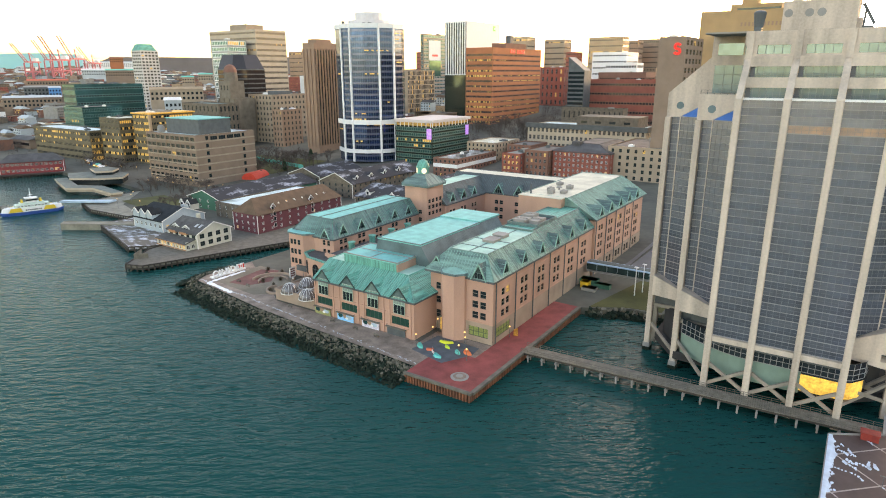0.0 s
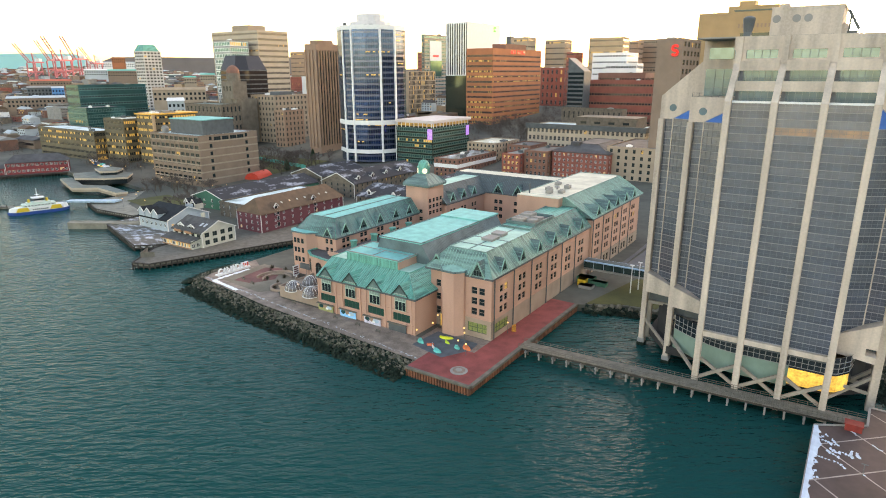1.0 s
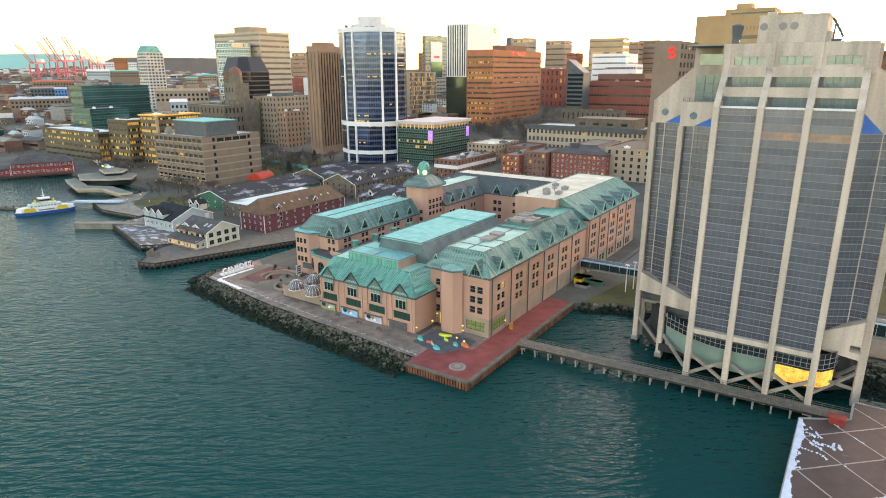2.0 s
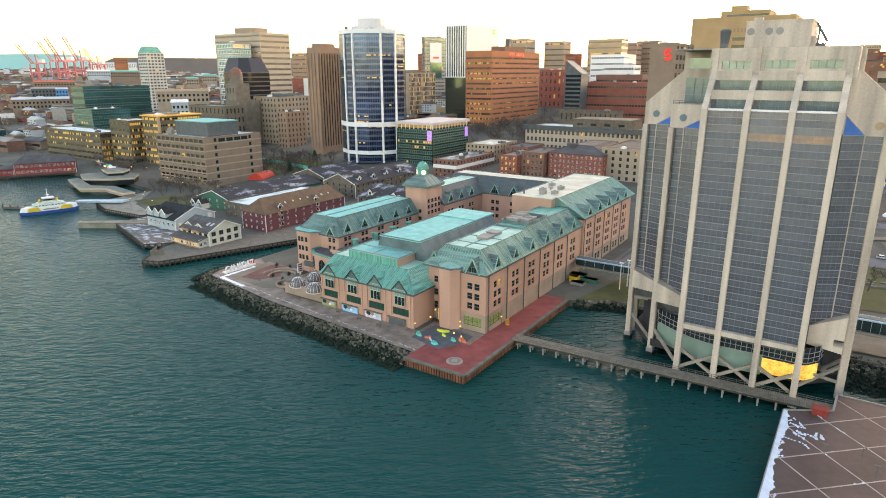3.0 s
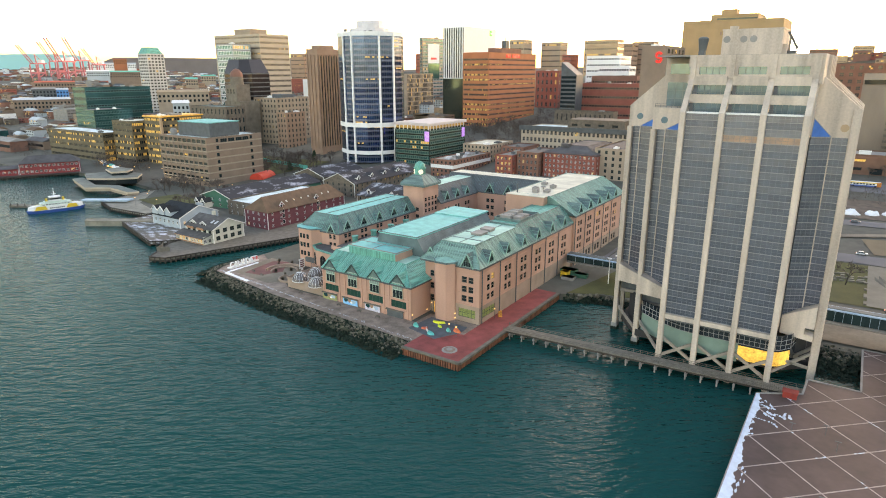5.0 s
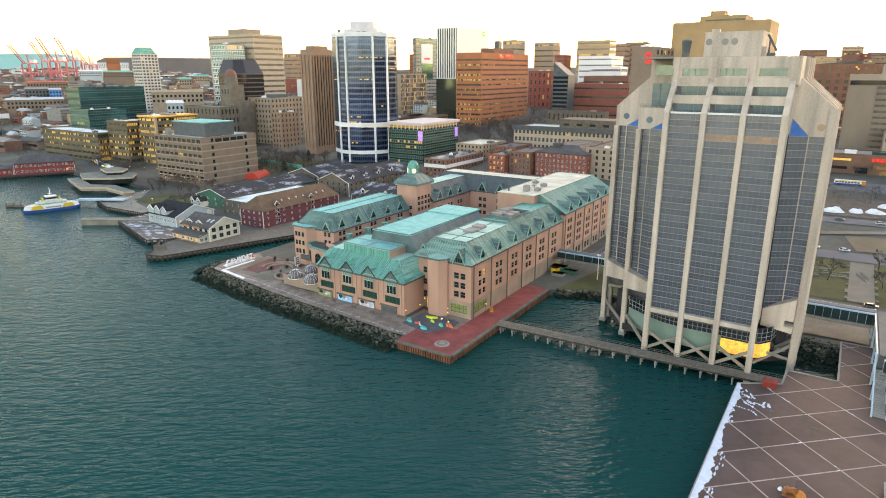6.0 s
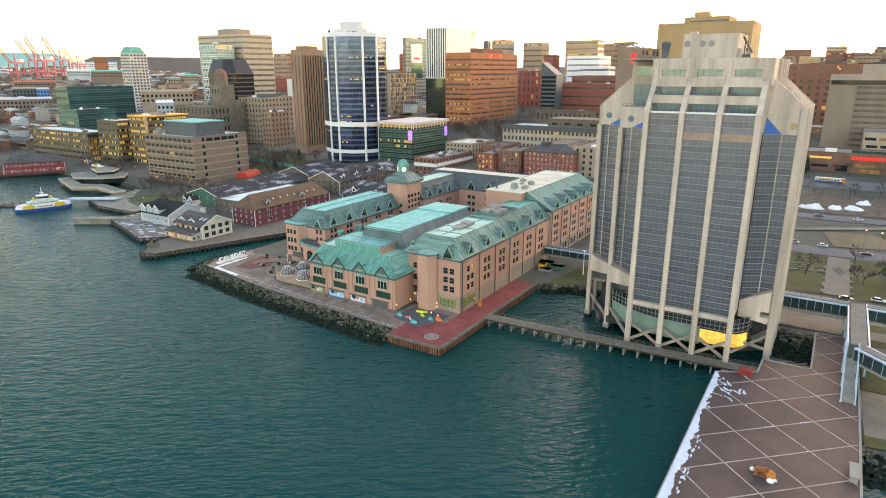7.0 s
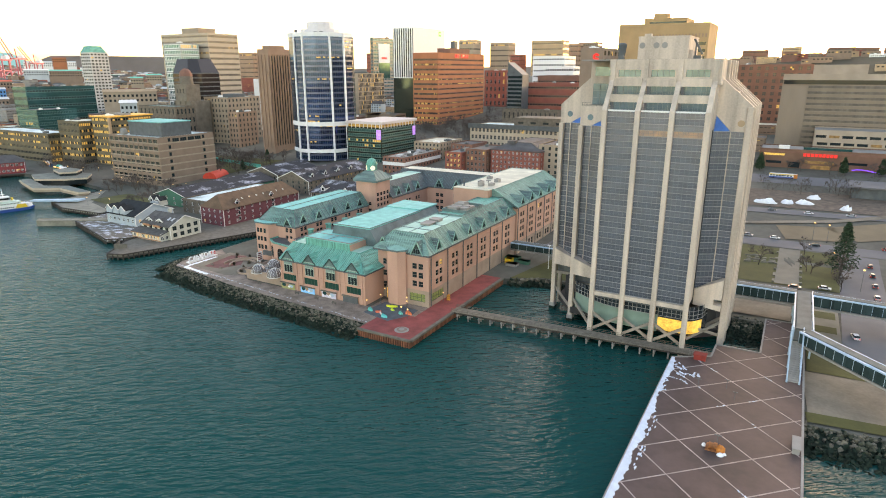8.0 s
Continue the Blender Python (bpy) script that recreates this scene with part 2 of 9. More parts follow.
def thing(name, label, category, at=(0, 0, 0), turn=0, group="", kind=""):
    ob = new(name)
    ob.empty_display_size = 1
    ob.matrix_basis = pose(*at, 0, 0, turn)
    return tagged(ob, label, category, group, kind)


def part(name, geo, mats, parent, label="", m=None):
    me = geo.mesh(name, mats) if isinstance(geo, Geo) else geo
    ob = new(name, me)
    ob.parent = parent
    if m is not None:
        ob.matrix_basis = m
    if label:
        ob["label"] = label
    return ob


def solid(name, geo, mats, label, category, group="", kind=""):
    """A thing or a piece of the setting that is one mesh."""
    return tagged(new(name, geo.mesh(name, mats)), label, category, group, kind)


WIN = {}


def window_mesh(w, h, cols=2, rows=2, frame_mat=None, pane=None, lit=0):
    """A framed window in the plane y = 0 that looks towards -y, its foot's middle at the origin."""
    frame_mat, pane = frame_mat or DARKFRAME, pane or PANE
    key = (round(w, 2), round(h, 2), cols, rows, frame_mat.name, pane.name, lit)
    if key not in WIN:
        rnd = random.Random(int(w * 131 + h * 17 + cols * 7 + lit * 1009))
        g = Geo()
        t = min(0.12, w * 0.08) if cols < 6 else w / cols * (0.1 if frame_mat.name == "dark_brown_cladding" else 0.26)
        for i in range(cols):
            for j in range(rows):
                k = 2 if lit and rnd.random() < (lit % 10) / 10 else 1
                xa, xb = -w / 2 + w * i / cols, -w / 2 + w * (i + 1) / cols
                za, zb = h * j / rows, h * (j + 1) / rows
                g.face([(xa, 0, za), (xb, 0, za), (xb, 0, zb), (xa, 0, zb)], k)
        for i in range(cols + 1):
            x = -w / 2 + w * i / cols
            x = min(max(x, -w / 2 + t / 2), w / 2 - t / 2)
            g.box(x - t / 2, x + t / 2, -0.06, 0.0, 0, h)
        for j in range(rows + 1):
            z = min(max(h * j / rows, t / 2), h - t / 2)
            g.box(-w / 2, w / 2, -0.05, 0.0, z - t / 2, z + t / 2)
        WIN[key] = g.mesh("window", [frame_mat, pane, LIT])
    return WIN[key]


def rail(g, p, q, h=1.05, step=2.0, k=0, bars=2):
    p, q = Vector(p), Vector(q)
    n = max(1, int((q - p).length / step))
    for i in range(n + 1):
        a = p.lerp(q, i / n)
        g.beam(a, a + Vector((0, 0, h)), 0.1, 0.1, k)
    for j in range(bars):
        up = Vector((0, 0, h * (j + 1) / bars))
        g.beam(p + up, q + up, 0.1, 0.08, k)


TURNS = {"S": 0, "E": 90, "N": 180, "W": -90}


def facade(g, parent, face, a, b, fixed, z0, z1, cols, rows, depth=0.25, mesh_for=None, k=0, name="window", skip=()):
    """One wall of g in the plane fixed, from a to b along it (seen from outside, left to right), with openings cols x rows cut through
    its skin, and a window in each. face S, E, N or W says which way it looks."""
    d = {"S": (1, 0), "E": (0, 1), "N": (-1, 0), "W": (0, -1)}[face]
    n = {"S": (0, -1), "E": (1, 0), "N": (0, 1), "W": (-1, 0)}[face]

    def P(s, z, deep=0.0):
        if face in "SN":
            return (s if True else 0, fixed - n[1] * deep, z)
        return (fixed - n[0] * deep, s, z)
    sign = 1 if face in "SE" else -1
    lo, hi = min(a, b), max(a, b)
    xs = sorted({lo, hi, *(c for p in cols for c in p)})
    zs = sorted({z0, z1, *(c for p in rows for c in p)})
    holes = {(c, r) for c in cols for r in rows if (cols.index(c), rows.index(r)) not in skip}

    def quad(s0, s1, za, zb, deep=0.0):
        pts = [P(s0, za, deep), P(s1, za, deep), P(s1, zb, deep), P(s0, zb, deep)]
        g.face(pts if sign > 0 else pts[::-1], k)
    for i in range(len(xs) - 1):
        for j in range(len(zs) - 1):
            mx, mz = (xs[i] + xs[i + 1]) / 2, (zs[j] + zs[j + 1]) / 2
            if not any(c[0] < mx < c[1] and r[0] < mz < r[1] for c, r in holes):
                quad(xs[i], xs[i + 1], zs[j], zs[j + 1])
    for c, r in holes:
        for (s0, za), (s1, zb) in (((c[0], r[0]), (c[1], r[0])), ((c[1], r[0]), (c[1], r[1])), ((c[1], r[1]), (c[0], r[1])), ((c[0], r[1]), (c[0], r[0]))):
            pts = [P(s0, za), P(s1, zb), P(s1, zb, depth), P(s0, za, depth)]
            g.face(pts if sign < 0 else pts[::-1], k)
        w, h = c[1] - c[0], r[1] - r[0]
        me = mesh_for(w, h) if mesh_for else window_mesh(w, h)
        part(name, me, None, parent, m=Matrix.Translation(P((c[0] + c[1]) / 2, r[0], depth)) @ pose(0, 0, 0, 0, 0, TURNS[face]))


def spread(a, b, n, w):
    """n openings of width w, evenly between a and b."""
    step = (b - a) / n
    return [(a + step * (i + 0.5) - w / 2, a + step * (i + 0.5) + w / 2) for i in range(n)]


def storeys(z0, h, n, sill, win):
    return [(z0 + h * i + sill, z0 + h * i + sill + win) for i in range(n)]


def lit_or_dark(share, cols=2, rows=2, frame_mat=None, pane=None, seed=1):
    """Picks a dark or a partly lit window for each opening."""
    rnd = random.Random(seed)

    def pick(w, h):
        return window_mesh(w, h, cols, rows, frame_mat, pane, (rnd.choice((3, 5, 6, 7) if share > 0.8 else (1, 2, 3, 4, 6)) if cols > 5 else 8) + 10 * rnd.randrange(4) if rnd.random() < share else 0)
    return pick


def block(name, label, east, front, w, d, top, wall, roof, floors=0, cols_s=0, cols_e=0, win=(1.4, 1.6), share=0.1, frame_mat=None, pane=None, base=None,
          parapet=0.6, category="building", panes=(2, 2), ribbon=False, foot=0.0, group="", seed=3, win_fill=0.55, coping=True):
    """A flat-roofed house: walls with real openings on the two sides towards the harbour, roof behind a parapet."""
    z0 = (ground_z(east - w / 2, front) if base is None else base) - 0.5
    b = thing(name, label, category, (east, front, z0), group=group)
    g = Geo()
    H = top - z0
    rows_ = []
    if floors:
        fh = (H - foot - parapet) / floors
        rows_ = storeys(foot, fh, floors, fh * (1 - win_fill) * 0.55, fh * win_fill)
    mesh_for = lit_or_dark(share, *panes, frame_mat, pane, seed)
    facade(g, b, "S", -w, 0, 0, 0, H, spread(-w + 0.6, -0.6, cols_s, (w - 1.2) if ribbon else win[0]) if cols_s else [], rows_ if cols_s else [], mesh_for=mesh_for)
    facade(g, b, "E", 0, d, 0, 0, H, spread(0.6, d - 0.6, cols_e, (d - 1.2) if ribbon else win[0]) if cols_e else [], rows_ if cols_e else [], mesh_for=mesh_for)
    facade(g, b, "N", -w, 0, d, 0, H, [], [])
    facade(g, b, "W", 0, d, -w, 0, H, [], [])
    part("wall", g, wall, b)
    r = Geo()
    r.box(-w + 0.3, -0.3, 0.3, d - 0.3, H - parapet - 0.3, H - parapet)
    part("roof", r, roof, b)
    rr = random.Random(int(abs(east) * 3 + front))
    for _ in range(0 if w * d < 250 else 1 if not coping else rr.randint(1, 3)):
        ux, uy, us, uh = rr.uniform(-w + 4, -4), rr.uniform(4, max(5, d - 5)), rr.uniform(1.0, 2.6), rr.uniform(1.0, 2.4)
        u = Geo()
        u.box(ux - us, ux + us, uy - us, uy + us, H - parapet, H - parapet + uh)
        u.tube(ux, uy, H - parapet + uh, H - parapet + uh + 0.4, us * 0.6, n=8)
        part("roof_unit", u, rr.choice((CONC_GREY, SLATE, WHITE)), b)
    if not coping:
        return b
    p = Geo()
    for x0, x1, y0, y1 in ((-w, 0, 0, 0.3), (-w, 0, d - 0.3, d), (-w, -w + 0.3, 0.3, d - 0.3), (-0.3, 0, 0.3, d - 0.3)):
        p.box(x0 - 0.05, x1 + 0.05, y0 - 0.05, y1 + 0.05, H - 0.02, H + 0.12)
    part("parapet", p, wall, b)
    return b


# ---- ground, water, shore ----
SHORE = [(-4000, 900), (-1500, 340), (-900, 236), (-600, 222), (-552, 236), (-470, 240), (-400, 228), (-365, 195), (-330, 185), (-285, 190), (-240, 205), (-206, 214), (-205.4, 138), (-203, 133), (-160, 126.5),
         (-91.4, 121.5), (-91, 117.2), (-71.2, 117), (-70.2, 187), (-56, 195), (13.5, 196), (14.5, 188), (26, 187.5), (36.4, 150), (37.4, 123.5), (62, 125.5), (130, 135), (4000, 500)]


def shore_y(x):
    for (xa, ya), (xb, yb) in zip(SHORE, SHORE[1:]):
        if xa <= x <= xb:
            return ya + (yb - ya) * (x - xa) / (xb - xa)
    return 1500


def ground_z(x, y):
    """The quays lie level; behind them the city climbs."""
    side = max(0.0, min(1.0, (x + 1.6 * y + 200) / 600))
    far = min(85.0, 0.045 * max(0.0, math.hypot(x, y) - 700)) * (1 - side)
    return 2.5 + max(0.0, min(58.0, (y - 270) * 0.06)) * side + far * max(0.0, min(1.0, (y - shore_y(x) - 30) / 150))


def build_ground():
    xs = sorted({p[0] for p in SHORE} | set(np.linspace(-4000, -900, 16)) | set(np.linspace(-860, 300, 50)) | set(np.linspace(340, 4000, 16)))
    steps = list(range(0, 112, 7)) + [120, 140, 160, 190, 250, 320, 400, 500, 620, 760, 920, 1150, 1500, 2100, 3000, 4300]
    g = Geo()
    n = len(steps) + 1
    for x in xs:
        y0 = shore_y(x)
        g.v.append((x, y0, -4))
        for s in steps:
            g.v.append((x, y0 + s, ground_z(x, y0 + s)))
    for i in range(len(xs) - 1):
        for j in range(n - 1):
            a = i * n + j
            g.f.append((a, a + n, a + n + 1, a + 1))
            g.m.append(0)
    solid("ground", g, CITY, "dark winter city ground of asphalt and bare earth", "ground", kind="structure")
    w = Geo()
    w.face([(-5000, -5000, 0), (5000, -5000, 0), (5000, 5000, 0), (-5000, 5000, 0)])
    solid("water", w, WATER, "rippled dark teal harbour water", "water", kind="structure")


build_ground()


# ---- the hotel with its copper roofs ----
ABSOLUTE = {}


def site(name, label, category, at, kind="", group=""):
    """A large thing whose parts are given in the place's own metres."""
    ob = thing(name, label, category, at, kind=kind, group=group)
    ABSOLUTE[ob.name] = Matrix.Translation((-at[0], -at[1], -at[2]))
    return ob


_part = part


def part(name, geo, mats, parent, label="", m=None):
    ob = _part(name, geo, mats, parent, label, m)
    if parent.name in ABSOLUTE:
        ob.matrix_parent_inverse = ABSOLUTE[parent.name]
    return ob


DORMER = {}
SLATE_TEAL = mat("grey_teal_cladding", (0.105, 0.165, 0.17), 0.6, vary=0.35, scale=0.2)


def dormer_mesh(w, h, run, tall=0.0, roof_mat=None, broad=0.0):
    """A gabled dormer that looks towards -y; its ridge runs back by run. tall: an upright window below the gable."""
    roof_mat = roof_mat or COPPER_DULL
    key = (w, h, run, tall, roof_mat.name, broad)
    if key in DORMER:
        return DORMER[key]
    g = Geo()
    o = 0.35
    for s in (-1, 1):
        a, b = (s * (w / 2 + 0.3), -o, tall - 0.25), (0, -o, tall + h)
        c, d = (0, run, tall + h), (s * (w / 2 + 0.3), run * 0.12, tall - 0.25)
        g.face([a, b, c, d] if s < 0 else [d, c, b, a], 0)
        lift = Vector((0, 0, -0.22))
        g.face([Vector(p) + lift for p in ([d, c, b, a] if s < 0 else [a, b, c, d])], 0)
        g.beam(a, b, 0.25, 0.32, 5 if not tall else 3)
        for i in range(1, 4):
            t = i / 4
            p, q = Vector(a).lerp(Vector(b), t), Vector(d).lerp(Vector(c), t)
            g.beam(p + Vector((0, 0, 0.03)), q + Vector((0, 0, 0.03)), 0.08, 0.08, 5)
    g.beam((0, -o, tall + h + 0.03), (0, run, tall + h + 0.03), 0.12, 0.12, 0)
    g.face([(-w / 2, 0, tall), (w / 2, 0, tall), (0, 0, tall + h)], 3 if not tall else 4)
    if not tall:
        g.box(-w * 0.30, w * 0.30, -0.10, -0.02, tall + 0.3, tall + h * 0.40, 2)
        for x in (-w * 0.30, -w * 0.1, w * 0.1, w * 0.30):
            g.beam((x, -0.13, tall + 0.2), (x, -0.13, tall + h * 0.42), 0.09, 0.09, 4)
        for k in (-1, 1):
            g.beam((k * w * 0.30, -0.13, tall + h * 0.40), (0, -0.13, tall + h * 0.82), 0.09, 0.09, 4)
        g.beam((-w * 0.30, -0.13, tall + h * 0.42), (w * 0.30, -0.13, tall + h * 0.42), 0.09, 0.09, 4)
    DORMER[key] = g.mesh("dormer", [roof_mat, SLATE, PANE, DARKFRAME, COPPER_DULL, COPPER_LIGHT])
    return DORMER[key]


def mansard(g, x0, x1, y0, y1, eave, flat, inset, over=0.5, rib=0.95, sides="SENW", k=0, kflat=1, krib=2, kfas=3, seams=None):
    """A steep roof with standing seams on the sloped sides round a flat top."""
    ins = {s: (inset if s in sides else 0.0) for s in "SENW"}
    ov = {s: (over if s in sides else 0.0) for s in "SENW"}
    a = [(x0 - ov["W"], y0 - ov["S"], eave), (x1 + ov["E"], y0 - ov["S"], eave), (x1 + ov["E"], y1 + ov["N"], eave), (x0 - ov["W"], y1 + ov["N"], eave)]
    b = [(x0 + ins["W"], y0 + ins["S"], flat), (x1 - ins["E"], y0 + ins["S"], flat), (x1 - ins["E"], y1 - ins["N"], flat), (x0 + ins["W"], y1 - ins["N"], flat)]
    g.loft([(x, y, z - 0.6) for x, y, z in a], a, kfas, top=False)
    g.loft(a, b, k, bottom=False, ktop=kflat)
    up = Vector((0, 0, 0.05))
    for i, s in enumerate("SENW"):
        if s not in sides:
            continue
        p, q, r, t = Vector(a[i]), Vector(a[(i + 1) % 4]), Vector(b[(i + 1) % 4]), Vector(b[i])
        n = int((r - t).length / rib)
        for j in range(n + 1):
            u = j / max(1, n)
            top = t.lerp(r, u)
            along = (q - p).normalized()
            foot = p + along * (top - p).dot(along)
            if seams:
                seam = Geo()
                seam.beam(foot + up, top + up, 0.1, 0.1)
                part("seam", seam, COPPER_LIGHT, seams)
            else:
                g.beam(foot + up, top + up, 0.1, 0.1, krib)
        for e, f in ((p, t), (q, r)):
            g.beam(e + up, f + up, 0.25, 0.18, krib)
    n = len(b)
    for i in range(4):
        g.beam(Vector(b[i]) + up * 2, Vector(b[(i + 1) % 4]) + up * 2, 0.35, 0.25, k)


hotel = site("hotel", "peach-rendered harbour hotel with verdigris copper mansard roofs on the quay", "hotel", (-120, 200, 2.5))


def dormers(face, along, fixed, z, w=4.5, h=4.5, run=3.6, tall=0.0, roof_mat=None):
    for s in along:
        p = (s, fixed, z) if face in "SN" else (fixed, s, z)
        part("dormer", dormer_mesh(w, h, run, tall, roof_mat), None, hotel, m=pose(*p, 0, 0, TURNS[face]))


def pairs(centres, w, gap):
    out = []
    for c in centres:
        out += [(c - gap / 2 - w, c - gap / 2), (c + gap / 2, c + gap / 2 + w)]
    return out


def pilaster(g, face, s, fixed, z0, z1, w=0.5, d=0.22, k=0):
    n = {"S": (0, -1), "E": (1, 0), "N": (0, 1), "W": (-1, 0)}[face]
    if face in "SN":
        g.box(s - w / 2, s + w / 2, min(fixed, fixed + n[1] * d), max(fixed, fixed + n[1] * d), z0, z1, k)
    else:
        g.box(min(fixed, fixed + n[0] * d), max(fixed, fixed + n[0] * d), s - w / 2, s + w / 2, z0, z1, k)


Q = 2.5
ROOM = lit_or_dark(0.02, 1, 2, mat("bronze_window_frame", (0.20, 0.17, 0.14), 0.5), PANE, 11)
# the long east wing, nearest the camera
E_C = [151.5 + 12.2 * i for i in range(6)]
E_ROWS = [(9.7, 11.9), (13.0, 15.2), (16.3, 18.5)]
g = Geo()
facade(g, hotel, "E", 144, 221, -80, 8.6, 22, pairs(E_C, 2.0, 0.8), E_ROWS, mesh_for=ROOM)
facade(g, hotel, "E", 144, 221, -79.9, Q - 1, 8.6, [(146, 154.5)], [(4.2, 7.2)], mesh_for=lambda w, h: window_mesh(w, h, 5, 2, DARKFRAME, LIT_GREEN))
facade(g, hotel, "S", -89, -80, 144, 8.6, 22, pairs([-84.6], 2.0, 0.6), E_ROWS, mesh_for=ROOM)
facade(g, hotel, "S", -89, -79.9, 143.9, Q - 1, 8.6, [(-88, -81.4)], [(4.2, 7.2)], mesh_for=lambda w, h: window_mesh(w, h, 4, 2, DARKFRAME, LIT_GREEN))
facade(g, hotel, "S", -103, -97, 146, Q - 1, 22, [(-101, -99.3)], [(6.2, 8.8), (11, 13.2), (15.4, 17.6)], mesh_for=ROOM)
facade(g, hotel, "W", 146, 221, -103, Q - 1, 22, [], [])
facade(g, hotel, "N", -103, -80, 221, Q - 1, 22, [], [])
for c in E_C:
    pipe = Geo()
    pilaster(pipe, "E", c - 6.1, -79.85, Q, 21.5, 0.3, 0.25)
    part("downpipe", pipe, SLATE, hotel)
for z in (8.6, 12.5, 19.6):
    g.box(-89, -79.85, 143.85, 143.98, z, z + 0.3)
    g.box(-79.99, -79.85, 144, 221, z, z + 0.3)
for i, z in enumerate(g.f):
    if max(g.v[j][2] for j in z) <= 8.61:
        g.m[i] = 1
part("east_wall", g, [PEACH, PEACH_BASE], hotel)
g = Geo()
mansard(g, -103, -80, 144, 180, 22, 28, 5.0, sides="SEW", seams=hotel)
part("east_roof", g, [COPPER_EAST, ROOF_MINT, COPPER_LIGHT, SLATE], hotel, "pale roof deck behind verdigris copper slopes")
g = Geo()
mansard(g, -103, -80, 180, 221, 22, 28.5, 6.0, sides="EW")
g.box(-97, -86, 184, 184.3, 28.5, 29.6), g.box(-97, -86, 199.7, 200, 28.5, 29.6), g.box(-97.3, -97, 184, 200, 28.5, 29.6), g.box(-86.3, -86, 184.3, 199.7, 28.5, 29.6)
part("middle_roof", g, [COPPER_DULL, COPPER, COPPER, SLATE], hotel)
g = Geo()
g.box(-96.9, -86.4, 184.4, 199.6, 28.5, 28.62)
part("roof_well", g, DARKROOF, hotel)
for i, (x, y, sx, sy, h) in enumerate(((-93.5, 188, 4.5, 5, 1.6), (-89.2, 191, 3.4, 7, 1.3), (-93.8, 195, 4.0, 5, 1.9))):
    g = Geo()
    g.box(x - sx / 2, x + sx / 2, y - sy / 2, y + sy / 2, 28.62, 28.62 + h)
    for j in range(4):
        g.tube(x - sx / 2 + sx * (j + 0.5) / 4, y, 28.62 + h, 28.9 + h, 0.4, n=8)
    part("air_handler", g, CONC_GREY, hotel, "pale grey rooftop air handler")
# skylight boxes on the pale roof
for x0, x1, y0, y1, h in ((-93.4, -89.5, 160.5, 165.5, 0.7), (-93.6, -89.6, 167.2, 171, 0.9)):
    g = Geo()
    g.box(x0, x1, y0, y1, 28, 28 + h)
    g.box(x0 - 0.2, x1 + 0.2, y0 - 0.2, y1 + 0.2, 28 + h, 28.15 + h)
    part("skylight", g, CONC_GREY, hotel)
g = Geo()
for y in (155.0, 163.5):
    g.box(-97.8, -85.2, y, y + 0.35, 28, 28.18)
g.box(-91.6, -91.2, 149.4, 179.6, 28, 28.14)
part("roof_seam", g, COPPER_DULL, hotel)
dormers("E", E_C, -80.3, 22, run=3.7)
dormers("S", [-84.6], 143.7, 22, run=3.7)
dormers("S", [-100.4], 145.6, 22, w=4.6, h=4.0, run=3.6)
# the eight-sided stair bay beside the corner
g = Geo()
BAY = [(-97, 147), (-97, 143), (-95, 140.6), (-91, 140.6), (-89, 143), (-89, 147)]
g.prism(BAY, Q - 1, 22.6)
part("stair_bay", g, PEACH, hotel)
g = Geo()
big = [((x + 93) * 1.09 - 93, (y - 144) * 1.09 + 144) for x, y in BAY]
g.loft([(x, y, 22.6) for x, y in big], [(x, y, 23.1) for x, y in big], 0)
g.loft([((x + 93) * 0.9 - 93, (y - 145) * 0.9 + 145, 23.1) for x, y in big], [((x + 93) * 0.25 - 93, (y - 146) * 0.25 + 146, 23.8) for x, y in BAY], 1, bottom=False)
part("bay_cap", g, [COPPER_DULL, COPPER_LIGHT], hotel)

# the north-east wing, higher and farther
B_C = [227.5 + 11.2 * i for i in range(5)]
B_ROWS = [(9.5, 11.6), (12.8, 14.9), (16.1, 18.2), (19.6, 21.8)]
g = Geo()
facade(g, hotel, "E", 221, 281, -79.2, 8, 24.8, pairs(B_C, 2.0, 0.8), B_ROWS, mesh_for=ROOM)
facade(g, hotel, "E", 221, 281, -79.1, Q - 1, 8, pairs(B_C, 2.2, 1.2), [(3.6, 6.6)], mesh_for=ROOM)
facade(g, hotel, "S", -110, -79.2, 221, Q - 1, 24.8, [], [])
facade(g, hotel, "N", -110, -79.2, 281, Q - 1, 24.8, [], [])
facade(g, hotel, "W", 221, 281, -110, Q - 1, 24.8, [], [])
g.box(-110, -92, 217, 221, 22, 32)
g.box(-110, -92, 221, 284.4, 24.8, 31.8)
for c in B_C:
    pipe = Geo()
    pilaster(pipe, "E", c - 5.6, -79.05, Q, 24.3, 0.3, 0.25)
    part("downpipe", pipe, SLATE, hotel)
for i, z in enumerate(g.f):
    if max(g.v[j][2] for j in z) <= 8.01:
        g.m[i] = 1
part("north_east_wall", g, [PEACH, PEACH_BASE], hotel)
g = Geo()
mansard(g, -110, -79.2, 221, 285, 24.8, 32, 11.5, sides="E")
part("north_east_roof", g, [COPPER_EAST, ROOF_PALE, COPPER_LIGHT, SLATE], hotel)
g = Geo()
g.box(-110.2, -91.8, 216.8, 221.3, 31.95, 32.2)
part("penthouse_roof", g, ROOF_PALE, hotel)
dormers("E", B_C, -79.5, 24.8, w=5.4, h=4.4, run=6.9)
